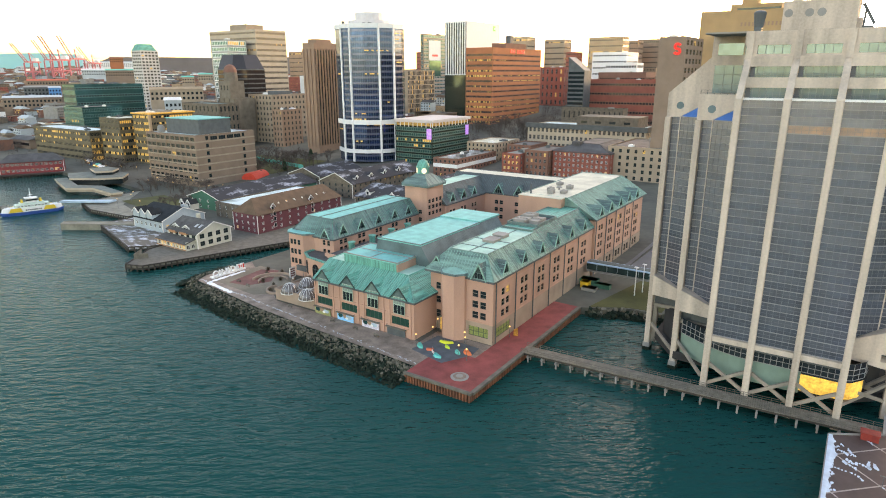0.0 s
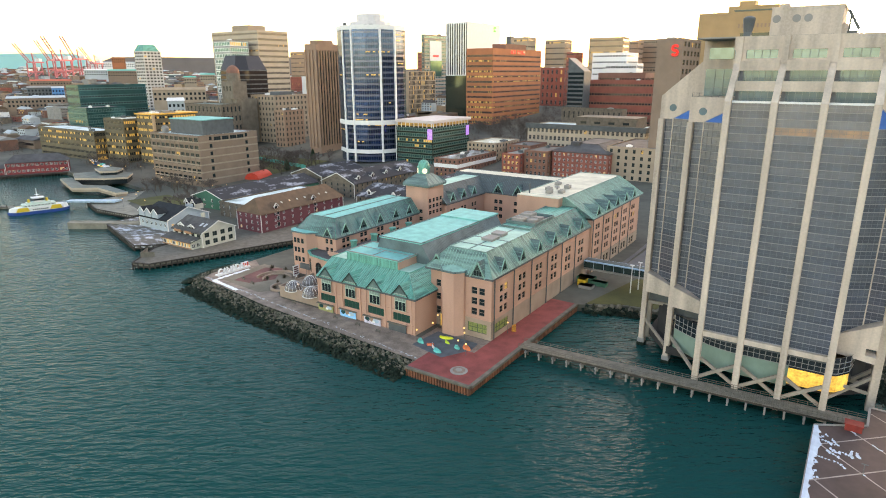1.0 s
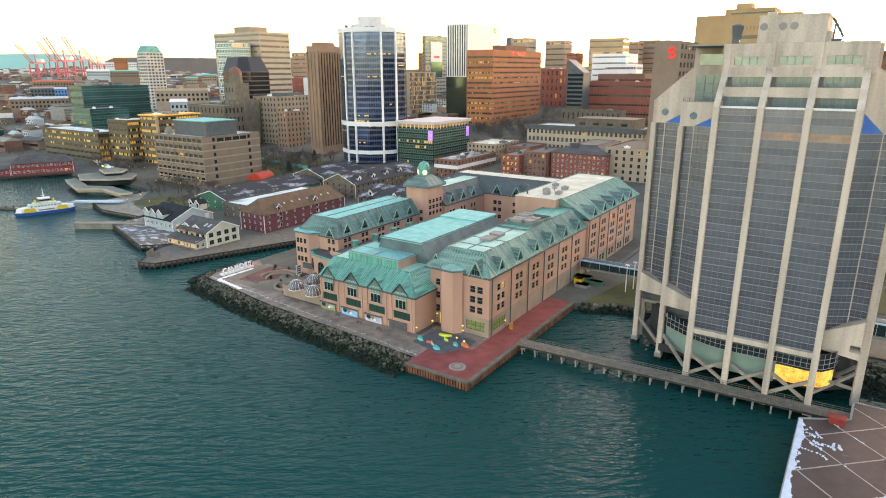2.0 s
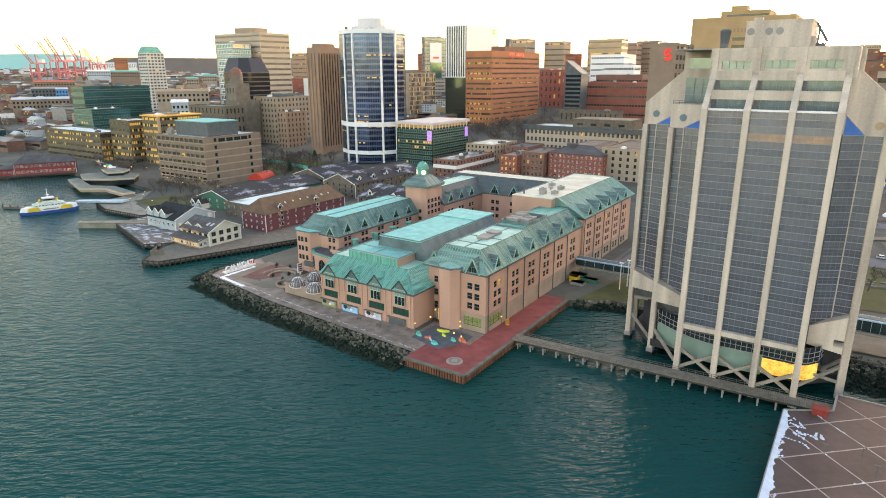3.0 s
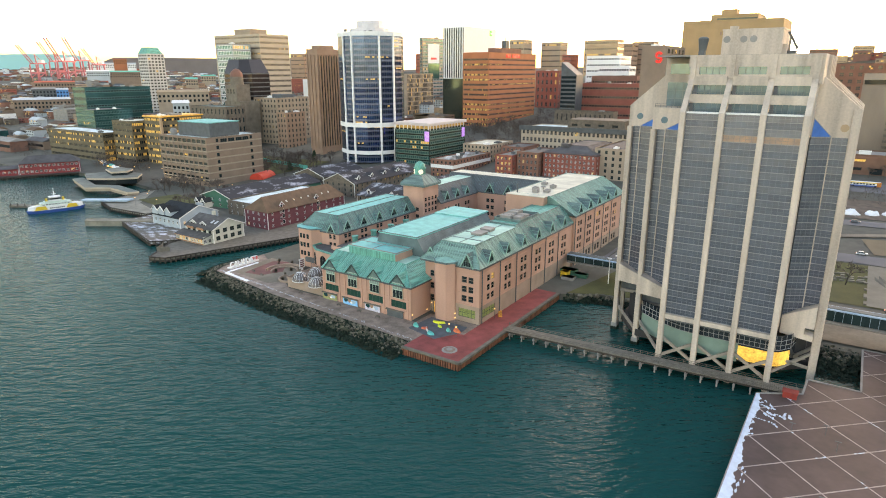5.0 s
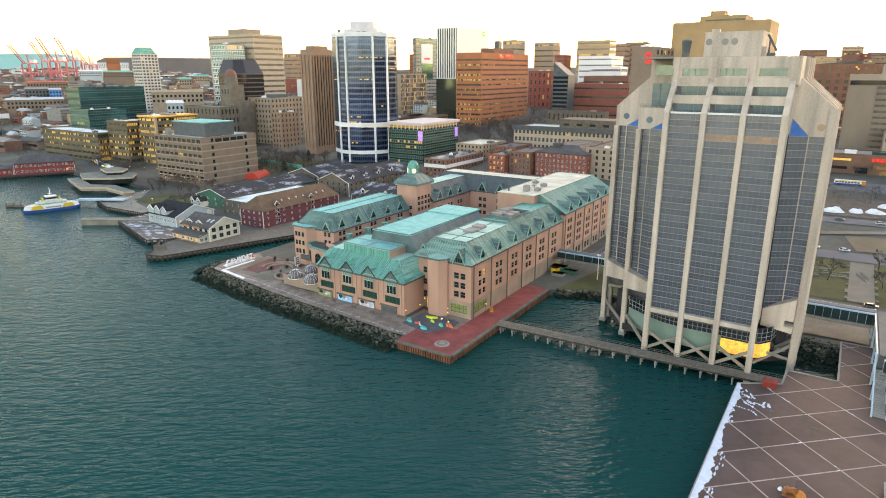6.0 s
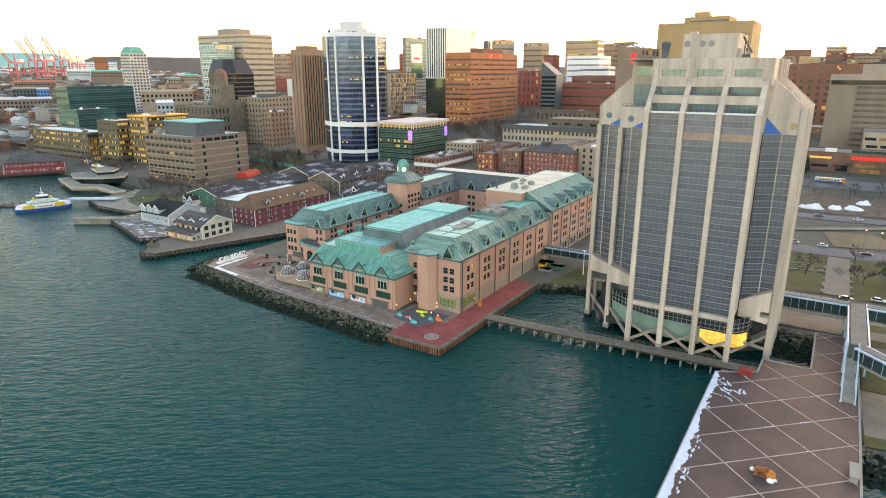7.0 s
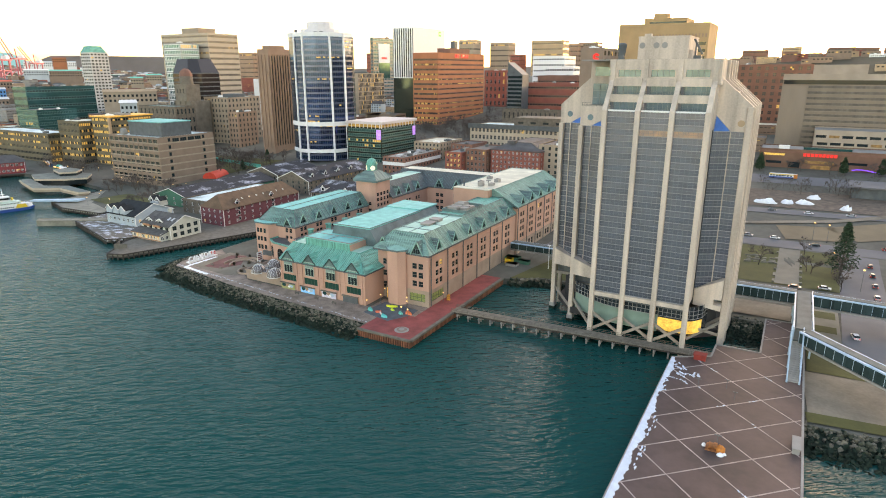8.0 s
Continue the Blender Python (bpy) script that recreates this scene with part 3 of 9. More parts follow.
for x, y, h in ((-100, 226, 1.6), (-96, 229, 1.1), (-103, 232, 1.2), (-98, 240, 1.4), (-105, 246, 1.1)):
    g = Geo()
    g.box(x - 1.1, x + 1.1, y - 1.4, y + 1.4, 32.15, 32.15 + h)
    g.tube(x, y, 32.1 + h, 32.5 + h, 0.6, n=10)
    part("roof_fan", g, CONC_GREY, hotel)
g = Geo()
g.tube(-101, 236, 32, 32.9, 0.3), g.dome(-101, 236, 32.9, 1.3, 0.5)
part("satellite_dish", g, CONC_GREY, hotel)
g = Geo()
g.tube(-107, 222, 32, 36, 0.35, n=8)
part("flue", g, SLATE, hotel)

# the wing across the back of the court, and the one behind the clock tower
C_C = [-143, -132, -121]
g = Geo()
facade(g, hotel, "S", -160, -110, 261, Q - 1, 22, pairs(C_C, 2.0, 0.7), [(9.4, 11.4), (13.0, 15.0), (16.6, 18.6)], mesh_for=ROOM)
facade(g, hotel, "N", -160, -110, 285, Q - 1, 22, [], [])
part("north_wall", g, PEACH, hotel)
g = Geo()
mansard(g, -172, -110, 261, 285, 22, 29.5, 6.5, sides="SN", k=0)
part("north_roof", g, [SLATE, ROOF_PALE, COPPER_DULL, SLATE], hotel)
dormers("S", C_C, 260.7, 22, w=5.2, h=4.8, run=4.0)
D_C = [232, 241.5, 251]
g = Geo()
facade(g, hotel, "E", 226, 261, -151, Q - 1, 21.5, pairs(D_C, 1.9, 0.7), [(9.4, 11.4), (13.0, 15.0), (16.4, 18.4)], mesh_for=ROOM)
facade(g, hotel, "W", 226, 285, -173, Q - 1, 21.5, [], [])
facade(g, hotel, "S", -173, -151, 226, Q - 1, 21.5, [], [])
part("west_wall", g, PEACH, hotel)
g = Geo()
mansard(g, -173, -151, 226, 268, 21.5, 28.5, 6.0, sides="EW")
part("west_roof", g, [SLATE, ROOF_MINT, COPPER_DULL, SLATE], hotel)
dormers("E", D_C, -151.3, 21.5, w=5.2, h=4.8, run=3.8)

# clock tower
g = Geo()
facade(g, hotel, "S", -165, -153, 214.5, Q - 1, 31.2, [(-157.8, -155.9), (-160.6, -158.7), (-163.4, -161.5)], [(12, 13.8), (15.4, 17.2), (18.8, 20.6)], mesh_for=ROOM)
facade(g, hotel, "E", 214.5, 227, -153, Q - 1, 31.2, [(215.6, 217.4), (218.4, 220.2), (221.2, 223.0), (224.0, 225.8)], [(18.2, 19.9), (20.9, 22.7), (23.6, 25.4)], mesh_for=ROOM)
facade(g, hotel, "N", -165, -153, 227, Q - 1, 31.2, [], [])
facade(g, hotel, "W", 214.5, 227, -165, Q - 1, 31.2, [], [])
part("clock_tower_wall", g, PEACH, hotel)
g = Geo()
a = [(-166, 213.5), (-152, 213.5), (-152, 228), (-166, 228)]
g.loft([(x, y, 30.8) for x, y in a], [(x, y, 31.8) for x, y in a], 0)
mid = [(-159.4 + (x + 159.4) * 0.66, 220.7 + (y - 220.7) * 0.66) for x, y in a]
tip = [(-159.4 + (x + 159.4) * 0.36, 220.7 + (y - 220.7) * 0.36) for x, y in a]
g.loft([(x, y, 31.8) for x, y in a], [(x, y, 34.2) for x, y in mid], 0, bottom=False)
g.loft([(x, y, 34.2) for x, y in mid], [(x, y, 35.8) for x, y in tip], 0, bottom=False)
for c, d in zip(a, mid):
    g.beam((*c, 31.9), (*d, 34.5), 0.35, 0.35, 0)
part("clock_tower_roof", g, COPPER_DULL, hotel)
g = Geo()
g.prism([(-159.4 + 2.8 * math.cos(math.pi / 8 + i * math.pi / 4), 220.7 + 2.8 * math.sin(math.pi / 8 + i * math.pi / 4)) for i in range(8)], 35.6, 38.6, 0)
g.prism([(-159.4 + 3.2 * math.cos(math.pi / 8 + i * math.pi / 4), 220.7 + 3.2 * math.sin(math.pi / 8 + i * math.pi / 4)) for i in range(8)], 38.6, 39.0, 0)
g.dome(-159.4, 220.7, 39.0, 2.7, 3.0, 12)
g.tube(-159.4, 220.7, 41.3, 43.4, 0.16, 0.04, 6)
part("cupola", g, COPPER, hotel, "copper-domed cupola")
CLOCK = mat("lit_clock_face", (1.0, 0.88, 0.66), 0.5, vary=0.03, emit=0.121, bump=0)
for turn in (-45, 45):
    g = Geo()
    ring = [(1.15 * math.cos(2 * math.pi * i / 20), 1.15 * math.sin(2 * math.pi * i / 20)) for i in range(20)]
    g.loft([(x, 0, z) for x, z in ring], [(x, -0.25, z) for x, z in ring], 0)
    g.beam((0, -0.3, 0), (0, -0.3, 0.85), 0.1, 0.06, 1), g.beam((0, -0.3, 0), (0.5, -0.3, -0.25), 0.1, 0.06, 1)
    ang = radians(turn)
    part("clock_face", g, [CLOCK, DARKFRAME], hotel, "glowing round clock face", m=Matrix.Translation((-159.4 + 2.62 * math.sin(ang), 220.7 - 2.68 * math.cos(ang), 37.2)) @ pose(0, 0, 0, 0, 0, turn))

# the west wing in front of the clock tower
W_C = [166.5, 177, 187.5, 198, 207.5]
g = Geo()
facade(g, hotel, "E", 161, 214.5, -158, Q - 1, 19, pairs(W_C, 1.8, 0.6), [(13.2, 15.2), (16.2, 18.0)], mesh_for=ROOM)
facade(g, hotel, "S", -180, -158, 161, Q - 1, 19, pairs([-161.8], 1.5, 0.8), [(8.6, 10.8), (12.2, 14.6), (16.0, 18.0)], mesh_for=ROOM)
facade(g, hotel, "W", 161, 226, -180, Q - 1, 19, [], [])
facade(g, hotel, "N", -180, -158, 226, Q - 1, 19, [], [])
part("west_wing_wall", g, PEACH, hotel)
g = Geo()
mansard(g, -180, -158, 161, 214.5, 19, 25.2, 4.3, sides="SEW")
g.box(-169.6, -169.2, 165.5, 214, 25.2, 25.4)
part("west_wing_roof", g, [COPPER_DULL, ROOF_CYAN, COPPER, SLATE], hotel)
dormers("E", W_C, -158.3, 19, w=5.2, h=4.8, run=3.2)
dormers("S", [-161.8], 160.7, 19, w=4.2, h=3.6, run=2.5)
g = Geo()
BAY2 = [(-181, 166), (-181, 160.5), (-178.6, 158), (-171, 158), (-168, 161), (-168, 166)]
g.prism(BAY2, Q - 1, 19.3)
part("west_bay", g, PEACH, hotel)
for z in (7.6, 11.4, 15.2):
    for x in (-177.2, -175.4, -173.2):
        part("window", window_mesh(1.3, 2.0, 1, 2), None, hotel, m=pose(x, 157.96, z))
g = Geo()
big = [((x + 174.5) * 1.07 - 174.5, (y - 164) * 1.07 + 164) for x, y in BAY2]
g.loft([(x, y, 19.3) for x, y in big], [(x, y, 19.9) for x, y in big], 0, ktop=1)
part("west_bay_cap", g, [COPPER_DULL, ROOF_CYAN], hotel)

# the great hall between the wings
g = Geo()
g.box(-157, -103.2, 156, 215, Q - 1, 14.4, 0)
g.box(-157.4, -103.3, 155.6, 156, 14.0, 15.2, 0)
part("hall_base", g, [PEACH], hotel)
g = Geo()
g.box(-156.8, -103.4, 156.2, 214.8, 14.4, 14.55)
part("hall_terrace", g, DARKROOF, hotel)
g = Geo()
g.loft([(-133, 152.5, 14.5), (-104, 152.5, 14.5), (-104, 202, 14.5), (-133, 202, 14.5)], [(-128, 151.8, 26), (-111, 151.8, 26), (-111, 202, 26), (-128, 202, 26)], 0)
for i in range(66):
    y = 153 + i * 0.74
    g.beam((-103.99, y, 14.6), (-110.99, y, 26), 0.05, 0.05, 0)
part("hall_side", g, SLATE_TEAL, hotel)
g = Geo()
g.box(-128.4, -110.6, 151.4, 188, 25.9, 26.25, 0)
g.box(-128.2, -110.8, 188.2, 203, 26.2, 26.75, 0)
g.box(-128.4, -128, 151.4, 188, 26.25, 26.5, 1), g.box(-111, -110.6, 151.4, 188, 26.25, 26.5, 1), g.box(-128, -111, 151.4, 151.8, 26.25, 26.5, 1)
part("hall_roof", g, [ROOF_CYAN, COPPER_DULL], hotel)
g = Geo()
g.box(-135, -113.2, 142.6, 156, 12, 21.9, 0)
g.box(-135.05, -113.6, 142.3, 142.6, 18.7, 21.8, 1)
part("front_block", g, [PEACH, COPPER], hotel)
g = Geo()
g.box(-135.4, -112.8, 142.2, 156.2, 21.9, 22.15, 0)
for a in ((-135.4, -112.8, 142.2, 142.5), (-135.4, -112.8, 155.9, 156.2), (-135.4, -135.1, 142.5, 155.9), (-113.1, -112.8, 142.5, 155.9)):
    g.box(*a, 22.15, 22.45, 1)
g.box(-135, -113.2, 149.5, 149.8, 22.15, 22.3, 1), g.box(-124.5, -124.2, 142.5, 149.5, 22.15, 22.3, 1)
part("front_block_roof", g, [ROOF_CYAN, CONC_GREY], hotel)
# roof machinery on the west terrace
for x, y, sx, sy, h in ((-146, 160, 5, 3, 1.6), (-150, 168, 3, 8, 1.2), (-140, 164, 4, 4, 1.5), (-148, 178, 4, 3, 2), (-138, 176, 3, 9, 1.0), (-146, 190, 5, 4, 1.4)):
    g = Geo()
    g.box(x - sx / 2, x + sx / 2, y - sy / 2, y + sy / 2, 14.55, 14.55 + h)
    g.box(x - sx / 2 - 0.15, x + sx / 2 + 0.15, y - sy / 2 - 0.15, y + sy / 2 + 0.15, 14.4 + h, 14.55 + h)
    part("roof_unit", g, SLATE, hotel)
for y in (166, 178, 190, 201):
    g = Geo()
    g.tube(-153.5, y, 14.55, 17.2, 1.2, n=12), g.tube(-153.5, y, 17.2, 17.7, 1.5, n=12)
    part("roof_vent", g, COPPER, hotel, "round copper roof vent")

# the low casino front on the promenade
PALEPANE = glass("pale_green_pane", (0.30, 0.40, 0.35), 0.15, 0.2)
PALEGREEN = mat("pale_green_paint", (0.36, 0.52, 0.42), 0.6, vary=0.1)
CA = [-137.2, -126.6, -116.4, -106.2]
g = Geo()
facade(g, hotel, "S", -141.5, -101, 134.5, Q - 1, 14.5, [(c - 3.3, c + 3.3) for c in CA], [(6.0, 8.6)], mesh_for=lambda w, h: window_mesh(w, h, 4, 1, DARKFRAME, PANE_GREEN))
facade(g, hotel, "E", 134.5, 153, -101, Q - 1, 14.5, [], [])
facade(g, hotel, "W", 134.5, 156, -141.5, Q - 1, 14.5, [], [])
for c in CA:
    g.box(c - 4.2, c - 3.7, 134.2, 134.5, Q - 1, 14.2), g.box(c + 3.7, c + 4.2, 134.2, 134.5, Q - 1, 14.2)
g.box(-141.6, -100.9, 134.3, 134.5, 9.3, 9.6), g.box(-141.6, -100.9, 134.3, 134.5, 5.2, 5.5)
part("casino_wall", g, PEACH, hotel)
g = Geo()
mansard(g, -141.5, -101, 134.5, 153, 14.5, 19.2, 7.4, sides="SE", over=0.7, k=0, rib=0.8, seams=hotel)
part("casino_roof", g, [COPPER, ROOF_MINT, COPPER_LIGHT, SLATE], hotel, "bright verdigris standing-seam copper roof")
for c in CA:
    part("gable", dormer_mesh(6.0, 3.5, 6.2, 0.01, COPPER), None, hotel, m=pose(c, 134.2, 14.6))
    part("window", window_mesh(4.2, 3.0, 3, 1, PALEGREEN, PANE), None, hotel, "dark window with pale green glazing bars", m=pose(c, 134.08, 9.7))
    part("transom", window_mesh(4.2, 2.4, 4, 1, PALEGREEN, PALEPANE), None, hotel, "pale green transom light", m=pose(c, 134.08, 12.75))


# ---- the office tower on stilts ----
tower = site("office_tower", "pale concrete and grey glass office tower on harbour piles", "office tower", (-10, 175, 0))
PX = [-24.0, -14.4, -4.8, 4.7]      # the front pillars
YF = 152.6


def pillar(x0, x1, y0, y1, z0, z1, name="pillar"):
    g = Geo()
    c = min(0.18, (x1 - x0) * 0.2)
    g.prism([(x0 + c, y0), (x1 - c, y0), (x1, y0 + c), (x1, y1), (x0, y1), (x0, y0 + c)], z0, z1)
    part(name, g, CONCRETE, tower)


CROWN_GLASS = glass("crown_glass", (0.12, 0.21, 0.27), 0.12, 0.6, 0.08, cell=(1.6, 1.6, 3.0), vary=0.3)
MULLION = mat("grey_mullion", (0.12, 0.13, 0.145), 0.5, vary=0.1)


SPANDREL = glass("tower_spandrel", (0.18, 0.205, 0.25), 0.2, 0.6, 0.05, cell=(1.45, 1.45, 1.83), vary=0.26)
WARM_GLASS = mat("warm_lit_office_glass", (0.42, 0.24, 0.13), 0.3, vary=0.45, scale=0.5, fine=2, tint=(0.16, 0.14, 0.14), emit=0.011, bump=0)


def glazed(p, q, z0, z1, floors, cols, warm=()):
    """Storeys of panes between pale rails from p to q in the plan; each storey of a bay is one piece."""
    h, w = (z1 - z0) / floors, math.hypot(q[0] - p[0], q[1] - p[1])
    meshes = []
    for kv in (0, 3):
        g = Geo()
        for c in range(cols):
            xa, xb = -w / 2 + w * c / cols, -w / 2 + w * (c + 1) / cols
            g.face([(xa, 0, 0.12), (xb, 0, 0.12), (xb, 0, h * 0.52), (xa, 0, h * 0.52)], kv)
            g.face([(xa, 0, h * 0.52), (xb, 0, h * 0.52), (xb, 0, h), (xa, 0, h)], 2)
            g.box(xa - 0.04, xa + 0.04, -0.05, 0.02, 0.15, h, 4)
        g.box(-w / 2, w / 2, -0.16, 0.02, 0, 0.17, 1)
        g.box(-w / 2, w / 2, -0.10, 0.02, h * 0.52 - 0.07, h * 0.52 + 0.07, 1)
        g.box(-w / 2, w / 2, -0.06, 0.02, h * 0.27 - 0.03, h * 0.27 + 0.03, 4)
        g.box(-w / 2, w / 2, -0.06, 0.02, h * 0.77 - 0.03, h * 0.77 + 0.03, 4)
        meshes.append(g.mesh("glazing", [TOWER_GLASS, LINE, SPANDREL, WARM_GLASS, MULLION]))
    turn = math.degrees(math.atan2(q[1] - p[1], q[0] - p[0]))
    for i in range(floors):
        part("glazing", meshes[1 if i in warm else 0], None, tower, m=pose((p[0] + q[0]) / 2, (p[1] + q[1]) / 2, z0 + h * i, 0, 0, turn))


def glass_wall(face, a, b, fixed, z0, z1, floors, cols, warm=()):
    glazed(*(((a, fixed), (b, fixed)) if face == "S" else ((fixed, a), (fixed, b))), z0, z1, floors, cols, warm)


def round_window(g, x, y, z, r, k, ring_k=0):
    """A round porthole set in a wall that looks towards -y: a raised ring and a sunk pane."""
    for ra, rb, ya in ((r * 1.18, r * 1.18, 0.09), (r, r, 0.12)):
        o = [(x + ra * math.cos(2 * math.pi * i / 18), z + ra * math.sin(2 * math.pi * i / 18)) for i in range(18)]
        g.loft([(u, y - ya, v) for u, v in o], [(u, y + 0.1, v) for u, v in o], ring_k if ra > r else k)


# core that the glass hangs on
g = Geo()
g.prism([(-23.5, 154.4), (4.2, 154.4), (4.2, 200), (-23.5, 200)], 14, 73.0)
g.prism([(4.2, 163.2), (5.0, 163.4), (9.9, 165.8), (13.4, 165.6), (13.4, 200), (4.2, 200)], 14, 67.2)
g.prism([(-24.2, 163.6), (-23.5, 200), (-42.9, 200), (-42.9, 174.2), (-40.5, 174.2), (-34.4, 172.2), (-34.4, 165.8), (-30.9, 165.8)], 14, 67.2)
part("core", g, SLATE, tower)
for x in PX:
    pillar(x - 0.75, x + 0.75, YF, YF + 1.5, -3, 73.2)
    g = Geo()       # slanted fin above the pillar, then upright again to the parapet
    pr = [(YF, 73.2), (YF + 1.5, 73.2), (YF + 8.0, 81.2), (YF + 8.0, 87.6), (YF + 6.6, 87.6), (YF + 6.6, 81.6)]
    g.loft([(x - 0.7, y, z) for y, z in pr], [(x + 0.7, y, z) for y, z in pr], 0)
    part("fin", g, CONCRETE, tower)
for i, (a, b) in enumerate(zip(PX, PX[1:])):
    glass_wall("S", a + 0.75, b - 0.75, YF + 1.2, 16.4, 73.0, 16, 6, () if i == 0 else (14,))
    for j, (y0, za, zb, zc) in enumerate(((YF + 1.8, 73.3, 75.5, 77.7), (YF + 4.6, 77.7, 80.0, 82.2))):
        g = Geo()       # the stepped terraces between the fins: parapet, recessed glazing, sill rail
        g.box(a + 0.7, b - 0.7, y0 + 2.2, y0 + 6.0, za - 0.4, zb, 1)
        for k in range(1, 6):
            u = a + 0.7 + (b - a - 1.4) * k / 6
            g.box(u - 0.05, u + 0.05, y0 + 2.1, y0 + 2.2, za, zb, 2)
        g.box(a + 0.7, b - 0.7, y0 + 1.0, y0 + 3.4, zb, zc, 0)
        g.box(a + 0.7, b - 0.7, y0 + 0.2, y0 + 3.0, za - 0.5, za - 0.05, 0)
        g.box(a + 0.72, a + 1.6, y0 + 1.9, y0 + 2.15, za, zb, 2)
        part("terrace", g, [CONCRETE, CROWN_GLASS, MULLION], tower)
        g = Geo()
        rail(g, (a + 0.8, y0 + 0.4, za - 0.05), (b - 0.8, y0 + 0.4, za - 0.05), 0.9, 1.5)
        part("terrace_rail", g, SLATE, tower)
    g = Geo()
    g.box(a + 0.7, b - 0.7, YF + 1.0, YF + 1.3, 72.9, 73.4)
    part("glass_head", g, WHITE, tower)
g = Geo()
YC = YF + 7.2
g.box(-25.2, 6.2, YC, 196, 80.4, 82.7, 0)
g.box(-25.0, 6.0, YC + 0.5, 195.8, 82.7, 84.6, 1)
g.box(-25.2, 6.2, YC, 196, 84.6, 87.6, 0)
for a, b in zip(PX, PX[1:]):
    for u in (a + 0.7, b - 1.5):
        g.box(u, u + 0.8, YC + 0.05, YC + 0.6, 82.7, 84.6, 0)
    for k in range(1, 4):
        u = a + 1.5 + (b - a - 3.0) * k / 4
        g.box(u - 0.06, u + 0.06, YC + 0.4, YC + 0.5, 82.7, 84.6, 2)
g.box(4.7, 6.2, YC + 0.02, YC + 36, 82.7, 84.6, 0)
# west block of the crown, set back behind its terrace
g.box(-34.4, -25.2, 172.0, 196, 67.0, 87.5, 0)
g.box(-33.0, -27.2, 171.9, 172.0, 82.8, 85.6, 1)
g.box(-33.4, -25.2, 171.9, 172.0, 73.7, 80.4, 1)
for u in (-31.1, -29.0, -27.0):
    g.box(u - 0.07, u + 0.07, 171.82, 171.9, 73.7, 80.4, 2)
for v in (75.9, 78.2):
    g.box(-33.4, -25.2, 171.82, 171.9, v - 0.07, v + 0.07, 2)
part("crown", g, [CONCRETE, CROWN_GLASS, MULLION], tower)
g = Geo()
g.box(-34.0, 5.8, YC + 0.5, 195.6, 87.3, 87.66)
part("roof", g, CONC_GREY, tower)
GLZ = 67.4      # head of the shoulder glazing
# west shoulder: two set-back bays, each with an oriel of glass slanting out to the next pillar under a blue skylight
for x0, x1, yp, yb, post, xe, ye in ((-34.9, -33.4, 163.2, 165.0, -31.1, -24.75, 162.2), (-44.4, -42.9, 171.7, 173.4, -40.8, -34.9, 170.8)):
    pillar(x0, x1, yp, yp + 1.8, -3, GLZ)
    glass_wall("S", x1, post, yb, 20.4, GLZ, 13, 2)
    glazed((post, yb - 0.1), (xe, ye), 20.4, GLZ, 13, 5)
    g = Geo()
    g.box(post - 0.14, post + 0.14, yb - 0.3, yb, 20.4, GLZ + 0.1)
    part("mullion", g, CONCRETE, tower)
    g = Geo()
    A, B, C = (post, yb - 0.15, GLZ + 0.1), (xe - 0.05, ye, GLZ + 0.1), (xe - 0.05, yb - 0.15, 71.0)
    g.face([A, B, C], 0), g.face([B, (xe - 0.05, yb, GLZ + 0.1), C], 0)
    for p, q in ((A, B), (B, C), (A, C)):
        g.beam(p, q, 0.16, 0.16, 1)
    part("skylight", g, [BLUEPANE, LINE], tower, "blue triangular skylight")
    g = Geo()       # concrete bracket below the oriel
    pr = [(x1, 18.0), (xe, 17.4), (xe, 20.4), (x1, 23.7)]
    g.loft([(u, ye - 0.9, v) for u, v in pr], [(u, yb + 0.6, v) for u, v in pr], 0)
    part("bracket", g, CONCRETE, tower)
g = Geo()
g.box(-34.9, -24.75, 164.9, 171.95, GLZ, 73.6, 0)
round_window(g, -31.6, 164.9, 70.1, 0.95, 1)
part("shoulder_panel", g, [CONCRETE, CROWN_GLASS], tower)
g = Geo()
rail(g, (-34.6, 165.1, 73.6), (-25.4, 165.1, 73.6), 1.0, 1.4)
part("terrace_rail", g, SLATE, tower)
g = Geo()
prof = [(-44.4, GLZ), (-34.95, GLZ), (-34.45, 82.6), (-35.4, 81.7), (-44.4, 73.5)]
g.loft([(x, 173.3, z) for x, z in prof], [(x, 196, z) for x, z in prof], 0)
g.box(-44.4, -43.7, 173.5, 196, 22, GLZ)
round_window(g, -41.1, 173.3, 70.4, 0.95, 1)
part("west_shoulder", g, [CONCRETE, CROWN_GLASS], tower)
# east shoulder
pillar(13.4, 15.3, 164.4, 167.2, -3, 74.4)
glass_wall("S", 9.8, 13.4, 165.0, 19.4, GLZ, 13, 3)
glazed((5.45, 162.2), (9.8, 164.9), 19.4, GLZ, 13, 4)
g = Geo()
g.box(4.9, 5.2, 154.1, 162.0, 16.3, 68.0)
part("side_wall", g, CONCRETE, tower)
g = Geo()
g.box(9.66, 9.94, 164.7, 165.0, 19.4, GLZ + 0.1)
part("corner_post", g, CONCRETE, tower)
g = Geo()
A, B, C = (9.8, 164.8, GLZ + 0.1), (5.5, 162.0, GLZ + 0.1), (5.5, 164.8, 71.9)
g.face([B, A, C], 0), g.face([B, C, (5.5, 165, GLZ + 0.1)], 0)
for p, q in ((A, B), (B, C), (A, C)):
    g.beam(p, q, 0.16, 0.16, 1)
part("skylight", g, [BLUEPANE, LINE], tower, "blue triangular skylight")
g = Geo()
prof = [(5.4, GLZ), (15.3, GLZ), (15.3, 74.3), (6.2, 82.3), (5.4, 82.3)]
